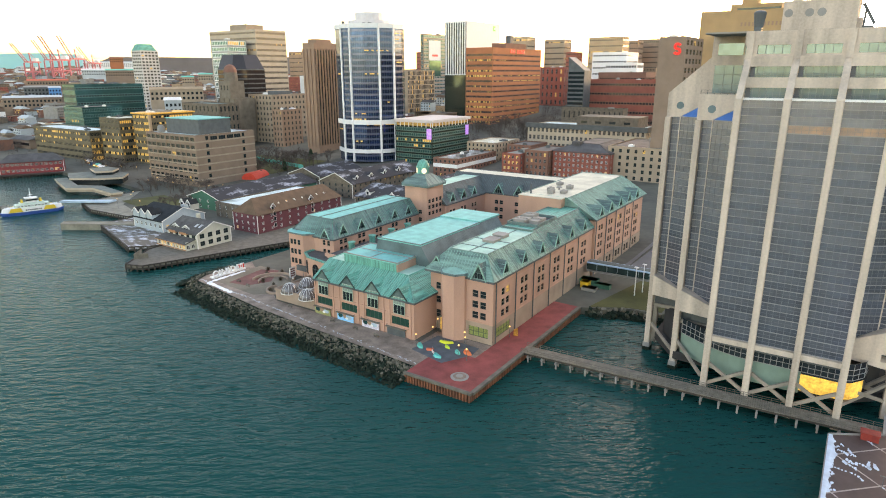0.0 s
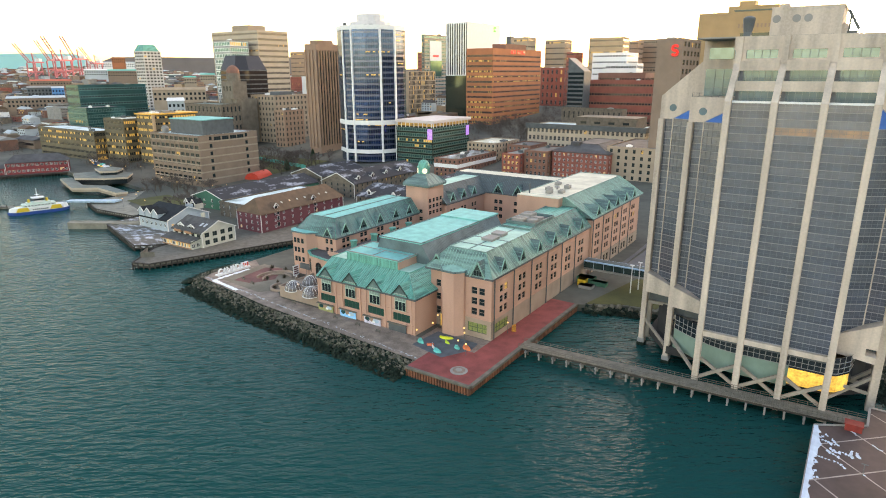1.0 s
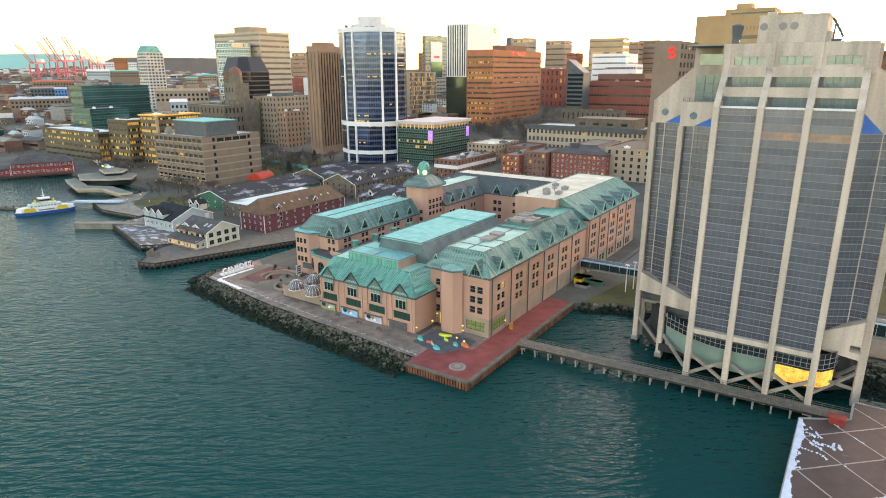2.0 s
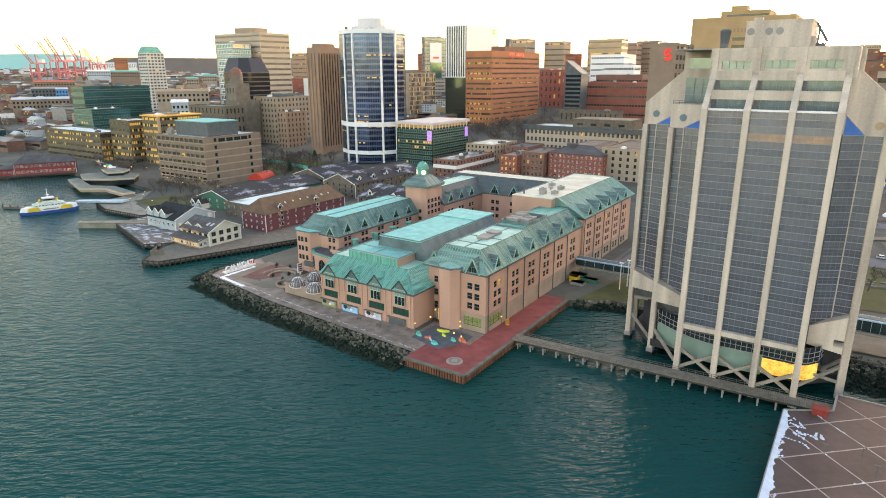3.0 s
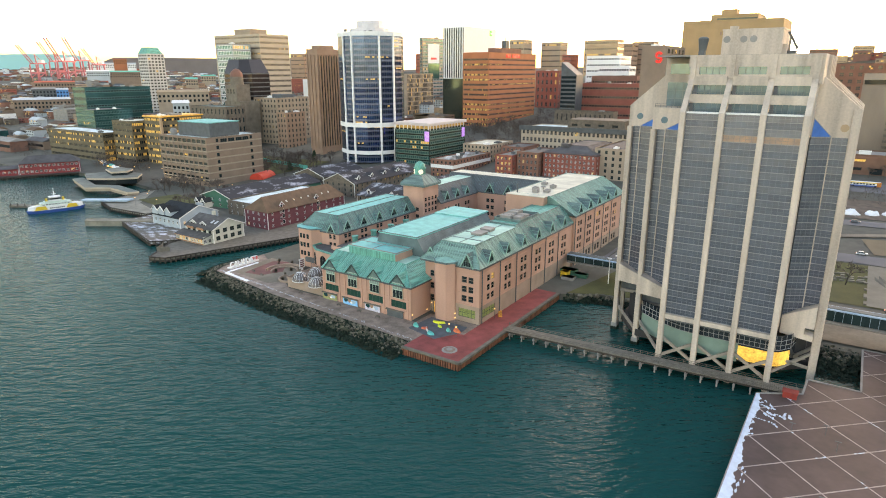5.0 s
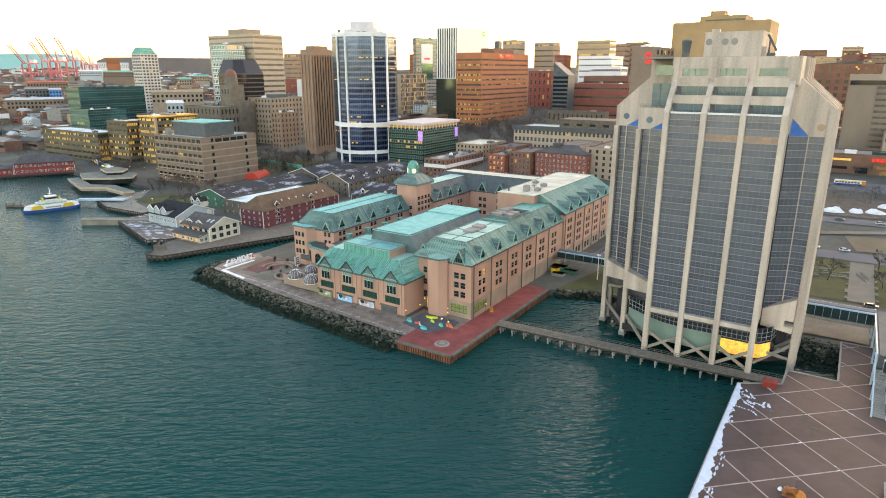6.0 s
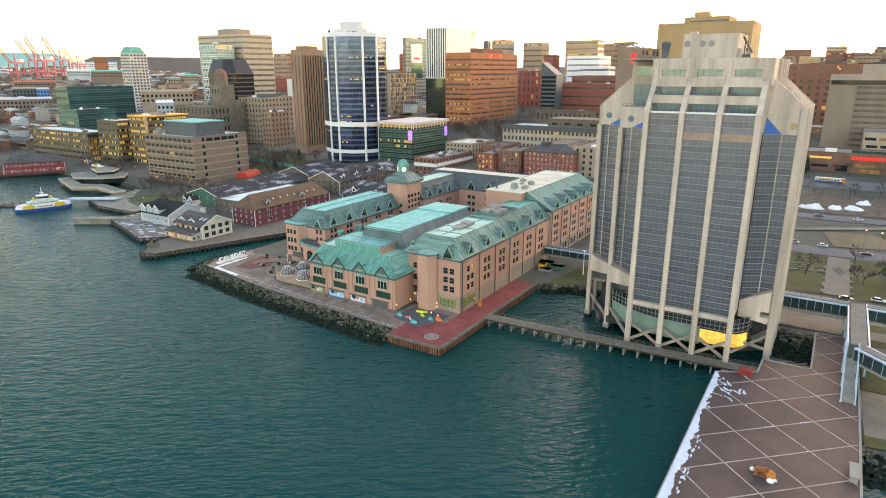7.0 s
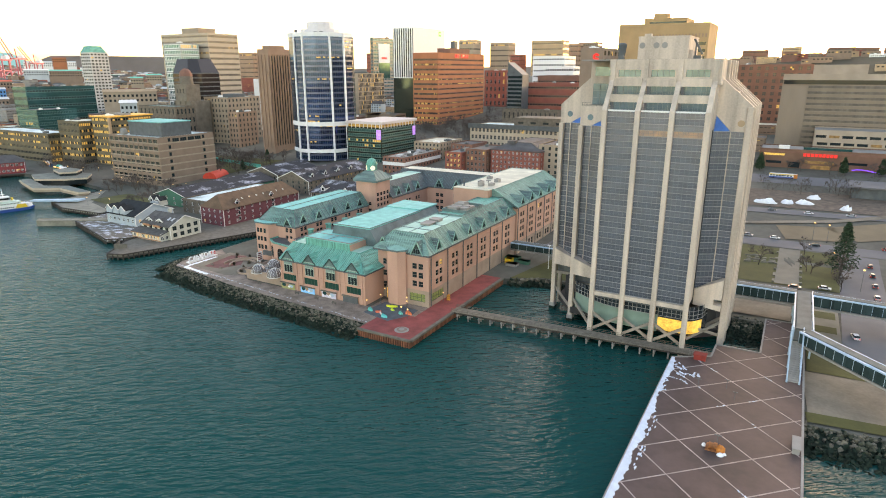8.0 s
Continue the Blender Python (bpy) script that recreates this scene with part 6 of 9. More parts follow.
# green glass block with a white floating roof
ATTIC = mat("half_lit_attic_glass", (0.42, 0.24, 0.06), 0.3, vary=0.5, scale=0.5, fine=2, tint=(0.045, 0.06, 0.05), emit=0.02, bump=0, span=(0.45, 0.6))
b = city("office_building", "green glass office block under a white overhanging roof", -275.9, 394.3, 36, 54, 38.5, GREEN_GLASS, DARKROOF, 7, 1, 1, (1, 1), 0.35, mat("green_spandrel", (0.075, 0.14, 0.115), 0.4, vary=0.2), TEAL_GLASS, ribbon=True, panes=(16, 1), win_fill=0.72)
add_box(b, "attic", -35, -1, 1, 52, 29, 32.6, ATTIC)
PINKWHITE = mat("pinkish_white_panel", (0.62, 0.54, 0.51), 0.7, vary=0.08)
g = Geo()
g.box(-36.5, 1, -1, 55, 32.4, 34.6)
part("white_roof", g, PINKWHITE, b)
for i in range(9):
    g = Geo()
    g.box(-35 + i * 4.2, -34.6 + i * 4.2, -0.5, -0.1, 29, 33)
    part("roof_post", g, WHITE, b)
for i in range(12):
    g = Geo()
    g.box(0.1, 0.5, 0.2 + i * 4.6, 0.7 + i * 4.6, 29, 33)
    part("roof_post", g, WHITE, b)
SCREEN = mat("violet_screen", (0.30, 0.06, 0.85), 0.4, vary=0.7, scale=0.6, fine=2, emit=0.044, bump=0, tint=(0.8, 0.6, 1.0))
for p, t in (((-2.6, -0.35, 20), 0), ((0.35, 50.5, 20), 90)):
    g = Geo()
    g.box(-2.2, 2.2, -0.2, 0.2, 0, 8)
    part("screen", g, SCREEN, b, "glowing violet screen", m=pose(*p, 0, 0, t))
# orange brick office
b = city("office_building", "orange brick office with ribbon windows and a lit red roof sign", -342.9, 605, 34, 120, 104.3, BRICK_ORANGE, DARKROOF, 14, 1, 1, (1, 1), 0.7, BRICK_BROWN, PANE, ribbon=True, panes=(40, 1), win_fill=0.42, parapet=5)
add_box(b, "penthouse", -24, -6, 40, 90, 78, 88, BRICK_BROWN)
g = Geo()
for i in range(9):
    if i != 3:
        g.box(0.1, 0.5, 40 + i * 4.0, 42.6 + i * 4.0, 77.0, 81.0)
part("red_sign", g, REDSIGN, b, "row of glowing red letter shapes")
g = Geo()
g.box(-16, -10, 58, 66, 88, 97), g.tube(-13, 62, 97, 104, 0.5)
part("roof_plant", g, SLATE, b)
# pale ribbed slab, white and dark tower, billboard tower
b = city("office_building", "low pale ribbed office slab with lit floors", -508, 671, 6, 62, 81, BEIGE, DARKROOF, 9, 0, 22, (1.7, 5.2), 0.22, win_fill=0.8, panes=(1, 2))
b = city("office_tower", "slim white ribbed tower above dark green glass", -400, 643, 30, 79, 136, WHITE, WHITE, 0)
for i in range(9):
    g = Geo()
    g.box(-29 + i * 3.3, -27.6 + i * 3.3, -0.5, -0.05, 52, 110)
    part("fin", g, WHITE, b)
g = Geo()
g.box(-29.8, -0.2, -0.1, -0.04, 52, 110)
part("window_strip", g, PANE, b)
g = Geo()
g.box(-30.1, 0.1, -0.3, -0.02, 2, 51)
part("lower_glazing", g, GREEN_GLASS, b)
g = Geo()
g.box(0.05, 0.3, 62, 68, 103, 105), g.box(0.05, 0.3, 62, 64, 105, 108), g.box(0.05, 0.3, 62, 68, 107, 109)
part("green_sign", g, mat("green_sign_light", (0.1, 0.75, 0.15), 0.5, emit=0.055, bump=0), b)
b = city("office_tower", "glass tower with a tall pictorial banner", -583, 812, 6, 61, 135.5, BROWN_RIB, DARKROOF, 18, 1, 1, (1, 1), 0.2, LINE, TEAL_GLASS, ribbon=True, panes=(14, 1), win_fill=0.8)
g = Geo()
g.box(0.3, 0.6, 14, 46, 38, 92, 0), g.box(0.6, 0.7, 22, 38, 68, 71, 1), g.box(0.6, 0.7, 14, 46, 38, 62, 2)
part("banner", g, [WHITE, REDSIGN, TEAL_GLASS], b)
# low brick rows between the hotel and the towers
b = city("brick_building", "purple-brown brick building with a white band", -233, 363, 20, 56, 20.2, BRICK_BROWN, CONC_GREY, 4, 5, 12, (1.5, 1.7), 0.1)
for x0, x1, y0, y1 in ((-20.1, 0.12, -0.12, -0.03), (0.03, 0.12, -0.03, 56.1)):
    add_box(b, "white_band", x0, x1, y0, y1, 13.7 - b.location.z, 16.2 - b.location.z, WHITE, "white painted band")
for i in range(9):
    x, y, k = -4 - (i * 7) % 13, 5 + i * 5.4, 0.8 + (i * 3) % 4 * 0.3
    add_box(b, "roof_unit", x - k, x + k, y - k * 1.5, y + k * 1.5, 19.5 - b.location.z, 20.6 + 0.4 * (i % 3) - b.location.z, (CONC_GREY, OLDSNOW, SLATE)[i % 3])
b = city("brick_building", "red brick hipped-roof warehouse with white sills", -134, 393, 40, 63, 27.5, BRICK_RED, DARKROOF, 5, 12, 12, (1.5, 2.0), 0.14, WHITE)
g = Geo()
mansard(g, -40, 0, 0, 63, 18.0, 22.6, 12, k=0, kflat=0, rib=50)
g.box(-30, -24, 8, 14, 20, 24)
part("hip_roof", g, DARKROOF, b)
city("brick_building", "dark brick row building with snowy flat roof", -175.5, 388, 17.5, 34, 27, BRICK_BROWN, DARKROOF, 4, 5, 7, (1.6, 2.0), 0.15, LINE)
city("brick_building", "small brick shop row with warmly lit windows", -193.6, 382, 14, 26, 24.5, BRICK_RED, SLATE, 4, 4, 5, (1.7, 2.0), 0.6, LINE)
city("brick_building", "low brick shop with dark snowy roof", -208, 428, 20, 30, 25, BRICK_BROWN, DARKROOF, 3, 5, 6, (1.6, 1.9), 0.2, LINE)
city("brick_building", "cream and brick corner building", -234, 420, 26, 40, 26, BEIGE, ROOF_PALE, 4, 7, 8, (1.5, 1.9), 0.12)
city("stone_building", "white stone building with dark windows", -96, 400, 42, 60, 32, BEIGE, DARKROOF, 5, 8, 10, (1.8, 2.6), 0.05)
b = city("civic_hall", "long low pale hall under a dark overhanging roof edge", -140, 491, 102, 44, 35, PALE_BEIGE, SNOWFLAT, 3, 26, 10, (2.2, 3.0), 0.03, LINE, CITYPANE)
add_box(b, "roof_edge", -103.5, 1.5, -1.5, -0.1, 17.6, 21.6, SLATE, "dark sloped roof edge")
add_box(b, "roof_edge", 0.1, 1.5, -0.1, 45, 17.6, 21.6, SLATE)
add_box(b, "upper_block", -60, -9, 6, 34, 19.5, 28, STONE_DARK)
for i in range(4):
    add_box(b, "window", -56 + i * 12, -51 + i * 12, 5.9, 6.02, 22.6, 24.4, PANE)
city("brick_building", "long red brick office range", -176, 640, 77, 50, 71, BRICK_RED, DARKROOF, 5, 1, 1, (1, 1), 0.1, BRICK_BROWN, ribbon=True, panes=(24, 1), win_fill=0.35)
b = city("office_building", "white stepped office building", -286, 880, 50, 50, 105, WHITE, ROOF_PALE, 8, 1, 1, (1, 1), 0.0, WHITE, ribbon=True, panes=(12, 1), win_fill=0.5)
city("office_building", "lower white office wing with ribbon windows", -262, 850, 44, 28, 90, WHITE, ROOF_PALE, 6, 1, 1, (1, 1), 0.0, WHITE, ribbon=True, panes=(12, 1))
city("brick_building", "red brick building far up the slope", -344, 800, 34, 30, 84.6, BRICK_RED, DARKROOF, 5, 5, 4, (2.4, 2.2), 0.1, LINE)
city("hall_building", "brick hall under a broad snow-white roof", -223, 760, 58, 40, 78, BRICK_BROWN, SNOW, 3, 1, 1, (1, 1), 0.1, BRICK_BROWN, ribbon=True, panes=(16, 1), win_fill=0.3)
city("stone_building", "long brown stone hall behind bare trees", -190, 585, 62, 14, 45, STONE_DARK, DARKROOF, 2, 12, 0, (1.4, 3.0), 0.0, STONE_DARK)
w_ = site("office_tower", "dark glass wedge-shaped tower among bare trees", "office tower", (-245, 610, 22))
take(-237, 602, 17, 18)
g = Geo()
g.loft([(-254, 602, 21), (-237, 602, 21), (-237, 620, 21), (-254, 620, 21)], [(-254, 602, 93), (-237, 602, 80), (-237, 620, 80), (-254, 620, 93)])
part("glass_body", g, SLATE, w_)
for i in range(13):
    g = Geo()
    g.box(-253.6, -237.4, 601.8, 601.95, 26 + i * 4.2, 28.4 + i * 4.2)
    part("window_band", g, PANE, w_)
b = city("office_tower", "tan office tower with a lit red swirl sign", -97.5, 409, 16, 47, 99.4, GREYBROWN, DARKROOF, 16, 0, 5, (5, 2.2), 0.05)
g = Geo()
curl = [(-4.6 + 1.75 * math.cos(radians(a)), 83.4 + 1.5 * math.sin(radians(a))) for a in range(20, 271, 25)] + [(-4.6 + 1.75 * math.cos(radians(a)), 80.5 + 1.5 * math.sin(radians(a))) for a in range(90, -161, -25)]
for (xa, za), (xb, zb) in zip(curl, curl[1:]):
    g.beam((xa, -0.4, za), (xb, -0.4, zb), 0.6, 1.5)
part("red_sign", g, REDSIGN, b, "glowing red swirl sign")
GOLDEN = mat("golden_tan_concrete", (0.43, 0.275, 0.14), 0.85, vary=0.14, scale=0.1)
b = city("office_tower", "stepped tan concrete tower behind the harbour tower", -40, 480, 66, 50, 118.5, GOLDEN, DARKROOF, 0)
add_box(b, "upper_block", -48, -17, 4, 40, 103, 108, GOLDEN)
add_box(b, "window_band", -44, -17.4, 3.85, 3.98, 104.4, 105.4, PANE)
add_box(b, "penthouse", -42, -32, 8, 20, 108, 111.6, GOLDEN)
for i in range(17):
    add_box(b, "window", -40 + i * 2.35, -38.9 + i * 2.35, -0.06, 0.02, 93.6, 96.0, BROWN_RIB)
for k in range(9):
    add_box(b, "window_band", -38, -1.5, -0.06, 0.02, 88 - k * 5, 90 - k * 5, PANE)
MALL = mat("dim_mall_brick", (0.20, 0.105, 0.07), 0.9, vary=0.25, scale=0.12)
LITDIM = mat("dim_shop_window", (0.30, 0.16, 0.05), 0.5, vary=0.5, scale=0.6, fine=2, emit=0.03, bump=0)
DIMPANE = mat("curtained_window_row", (0.15, 0.125, 0.10), 0.5, vary=0.5, scale=0.35, fine=2, stretch=(1, 1, 0.2))
DIMCONC = mat("dim_brown_concrete", (0.28, 0.22, 0.17), 0.9, vary=0.2, scale=0.08, stretch=(1, 1, 0.3))
DIMTOP = mat("pale_brown_fascia", (0.40, 0.32, 0.25), 0.9, vary=0.2, scale=0.1)
b = city("hotel_building", "long brown concrete hotel above a podium", 150, 556, 139.5, 34, 77, DIMCONC, DARKROOF, 0, foot=4)
add_box(b, "stair_tower", -139.5, -121, -1.5, 0, 0, 54, DIMCONC)
add_box(b, "top_fascia", -139.5, 0.2, -1.7, -0.02, 57.8, 62.4, DIMTOP)
add_box(b, "window_band", -138.5, -0.5, -0.5, -0.04, 54.6, 57.8, PANE)
for i in range(11):
    add_box(b, "balcony_band", -120.8, 0, -0.9, -0.05, 5.6 + i * 4.4, 7.3 + i * 4.4, DIMCONC)
    add_box(b, "window_band", -120.8, 0, -0.3, -0.05, 7.6 + i * 4.4, 9.3 + i * 4.4, DIMPANE)
add_box(b, "penthouse", -119, -82, 9, 26, 58, 69.5, DIMTOP)
b = city("parking_deck", "beige parking podium with dark panels as shaded deck openings", 160, 520, 122, 34, 41, DIMTOP, CONC_GREY, 0)
# panels on a closed wall; the shade inside the decks is their dark colour
for k, z in enumerate((7.5, 12.8, 18.2)):
    for i in range(14):
        add_box(b, "deck_opening", -121 + i * 8.6 + (k % 2) * 1.5, -114.2 + i * 8.6 + (k % 2) * 1.5, -0.08, 0.02, z, z + 1.9, PANE if (i * 5 + k) % 7 else LITDIM)
add_box(b, "ramp", -100, -60, -4.5, -0.1, 5.5, 7.0, DIMTOP)
b = city("shop_building", "brown low mall block with a lit red sign", 150, 486, 146, 30, 29, MALL, CONC_GREY, 0)
add_box(b, "fascia", -146, 0, -0.4, -0.05, 11.5, 12.7, BRICK_BROWN)
for a, c, z0, z1, m in ((-142.8, -129.5, 9.3, 10.7, LIT), (-141, -131, 3.4, 5.2, PANE), (-116, -98, 4.6, 6.4, LITDIM), (-126, -119, 1, 5.0, PANE), (-94, -78, 5.0, 6.6, PANE), (-70, -40, 4.8, 6.8, LITDIM), (-112, -100, 0.6, 3.2, LITDIM)):
    add_box(b, "shop_window", a, c, -0.14, 0.02, z0, z1, m)
for i in range(9):
    add_box(b, "red_sign", -117.6 + i * 2.4, -115.7 + i * 2.4, -0.75, -0.42, 9.4, 11.6, REDSIGN)
add_box(b, "roof_unit", -134, -127, 3, 8, 12, 16, WHITE)
add_box(b, "glass_roof", -118, -88, 2, 8, 12, 15.5, TEAL_GLASS)
g = Geo()
for i in range(8):
    g.beam((-87 + i * 3, -6 - 0.4 * math.sin(i), 2.4 + 0.7 * math.sin(i * 0.9)), (-84 + i * 3, -6 - 0.4 * math.sin(i + 1), 2.4 + 0.7 * math.sin((i + 1) * 0.9)), 0.5, 0.6)
part("violet_canopy", g, mat("violet_canopy_light", (0.18, 0.06, 0.9), 0.5, emit=0.275, bump=0), b, "wavy canopy edge glowing violet")
APT = mat("red_brown_brick", (0.25, 0.11, 0.07), 0.85, vary=0.2, scale=0.15)
b = city("apartment_block", "long red-brown brick block", 32, 690, 67, 30, 90, APT, CONC_GREY, 10, 9, 0, (3.4, 2.0), 0.04, APT, CITYPANE)

STONE_TAN = mat("brown_sandstone", (0.19, 0.16, 0.125), 0.9, vary=0.3, scale=0.2)
BROWNSTONE = mat("dark_olive_cladding", (0.15, 0.122, 0.075), 0.85, vary=0.25, scale=0.15)
# left: residential tower, slab towers, gold-lit offices
b = city("apartment_tower", "white apartment tower with a green crown", -945, 566, 25, 30, 112, mat("pale_grey_render", (0.50, 0.50, 0.48), 0.8, vary=0.12, scale=0.1), COPPER, 23, 5, 5, (3.6, 1.9), 0.03, win_fill=0.5, panes=(3, 1), base=2.5, pane=CITYPANE)
g = Geo()
g.loft([(-27, 1, 109.6), (-1, 1, 109.6), (-1, 29, 109.6), (-27, 29, 109.6)], [(-22, 6, 120), (-6, 6, 120), (-6, 24, 120), (-22, 24, 120)])
part("crown", g, COPPER, b, "green copper crown")
b = city("slab_tower", "broad beige slab tower with gridded windows", -690, 578, 97, 53, 134, PALE_BEIGE, DARKROOF, 18, 1, 1, (1, 1), 0.05, BEIGE, CITYPANE, ribbon=True, panes=(30, 1), win_fill=0.45, base=2.5)
add_box(b, "penthouse", -64, -30, 10, 40, 131, 140, BEIGE)
b = city("office_tower", "pale green glass tower", -700, 540, 34, 30, 120, LINE, DARKROOF, 14, 1, 1, (1, 1), 0.1, WHITE, TEAL_GLASS, ribbon=True, panes=(10, 1), win_fill=0.75)
dark = site("office_tower", "dark bronze glass tower with sloped shoulders", "office tower", (-560, 455, 12))
take(-545, 432, 40, 40)
g = Geo()
o = [(-588, 440), (-580, 432), (-556, 432), (-546, 442), (-546, 466), (-588, 466)]
mid = [(-567 + (x + 567) * 0.72, 449 + (y - 449) * 0.72) for x, y in o]
g.prism(o, 11, 82, 0)
g.loft([(x, y, 82) for x, y in o], [(x, y, 97) for x, y in mid], 0, bottom=False)
part("glass_body", g, glass("bronze_glass", (0.06, 0.052, 0.05), 0.12, 0.6), dark)
for i in range(15):
    g = Geo()
    for p, q in zip(o[:5], o[1:]):
        g.beam((*p, 16 + i * 4.7), (*q, 16 + i * 4.7), 0.5, 1.3)
    part("floor_band", g, LIT if i == 3 else SLATE, dark)
city("office_building", "white striped office block beside another one", -520, 520, 30, 30, 75, WHITE, ROOF_PALE, 0)
city("office_building", "dark office block behind", -500, 560, 40, 30, 84, SLATE, DARKROOF, 8, 1, 1, (1, 1), 0.05, WHITE, ribbon=True, panes=(12, 1))
b = city("office_building", "brown office glowing with yellow-lit floors", -534, 292, 32, 26, 41, BROWNSTONE, ROOF_PALE, 7, 1, 1, (1, 1), 0.85, BROWNSTONE, PANE, ribbon=True, panes=(14, 1), win_fill=0.6)
b = city("office_building", "tall corner office with a gold-lit cornice", -500, 300, 26, 42, 46, BROWNSTONE, DARKROOF, 8, 1, 1, (1, 1), 0.92, BROWNSTONE, PANE, ribbon=True, panes=(16, 1), win_fill=0.55)
GOLD = mat("gold_lit_cornice", (0.80, 0.42, 0.08), 0.6, vary=0.25, emit=0.033, bump=0)
g = Geo()
g.box(-27, 1, -1, 43, 42.6, 43.6)
part("gold_cornice", g, GOLD, b)
g = Geo()
g.box(-1.0, 1.0, -1.0, 1.0, 0, 42.6)
part("corner_pier", g, TAN, b)
for i in range(3):
    add_box(b, "roof_unit", -22 + i * 7, -18 + i * 7, 14, 24, 42.2, 45, CONC_GREY)
city("office_building", "long low brown office with lit windows", -570, 283.5, 105, 24, 29.3, BROWNSTONE, SNOWFLAT, 5, 1, 1, (1, 1), 0.9, BROWNSTONE, PANE, ribbon=True, panes=(44, 1), win_fill=0.6)
TEALTRIM = mat("teal_metal_trim", (0.06, 0.16, 0.15), 0.5, vary=0.15)
b = city("office_building", "teal glass office with dark glass bands", -808, 393, 30, 88, 65, TEAL_GLASS, DARKROOF, 6, 1, 1, (1, 1), 0.0, TEALTRIM, PANE, ribbon=True, panes=(24, 1), win_fill=0.42)
city("office_building", "green glass lower office", -682, 336, 39, 43, 44, TEAL_GLASS, DARKROOF, 7, 1, 1, (1, 1), 0.1, TEALTRIM, TEAL_GLASS, ribbon=True, panes=(24, 1), win_fill=0.6)
b = site("stone_tower", "old stone tower with a dark red dome", "tower", (-536, 405, 12))
take(-524, 403, 26, 26)
g = Geo()
g.box(-550, -524, 407, 431, 10, 54), g.box(-545.5, -528, 405.5, 423, 54, 71)
for k in range(4):
    g.box(-549.5 + k * 8, -548.5 + k * 8, 406.4, 407, 12, 54)
part("shaft", g, STONE_TAN, b)
g = Geo()
g.tube(-536.5, 414, 71, 79, 6.8, 6.4, 14)
part("drum", g, STONE_TAN, b)
g = Geo()
g.dome(-536.5, 414, 79, 6.6, 8.0, 14, 5)
part("dome", g, BRICK_BROWN, b, "dark red dome")
for k in range(3):
    for z in (20, 32, 44, 62):
        part("window", window_mesh(2.4, 4.6, 2, 2, STONE_TAN, PANE), None, b, m=pose(-545.4 + k * 7.6 if z < 60 else -541.5 + k * 4.8, 406.95 if z < 60 else 405.45, z))
city("stone_building", "old grey stone government block", -515, 380, 57, 24, 50, STONE_DARK, COPPER_DULL, 5, 9, 5, (1.8, 2.6), 0.04)



# ---- the wooden wharves and houses to the west ----
SNOWROOF = mat("snow_dusted_roof", (0.36, 0.38, 0.42), 0.9, vary=0.2, scale=0.16, fine=0.7, tint=(0.05, 0.05, 0.055), spec=0.2, span=(0.72, 0.92), stretch=(1.0, 0.5, 1.0))
BLACKROOF = mat("black_shingle_roof", (0.022, 0.028, 0.032), 0.9, vary=0.4, scale=0.3, fine=3, spec=0.2)
FRAMEWHITE = mat("white_window_trim", (0.75, 0.74, 0.70), 0.6, vary=0.05)
CREAM = mat("cream_clapboard", (0.52, 0.51, 0.43), 0.8, vary=0.15, scale=0.3)
PALEBLUE = mat("grey_blue_clapboard", (0.36, 0.43, 0.46), 0.8, vary=0.15, scale=0.3)
PORCHWOOD = mat("warm_porch_wood", (0.42, 0.20, 0.10), 0.7, vary=0.3, scale=0.8)
GREYROOF = mat("weathered_shingle", (0.085, 0.083, 0.08), 0.9, vary=0.4, scale=0.4, fine=2)


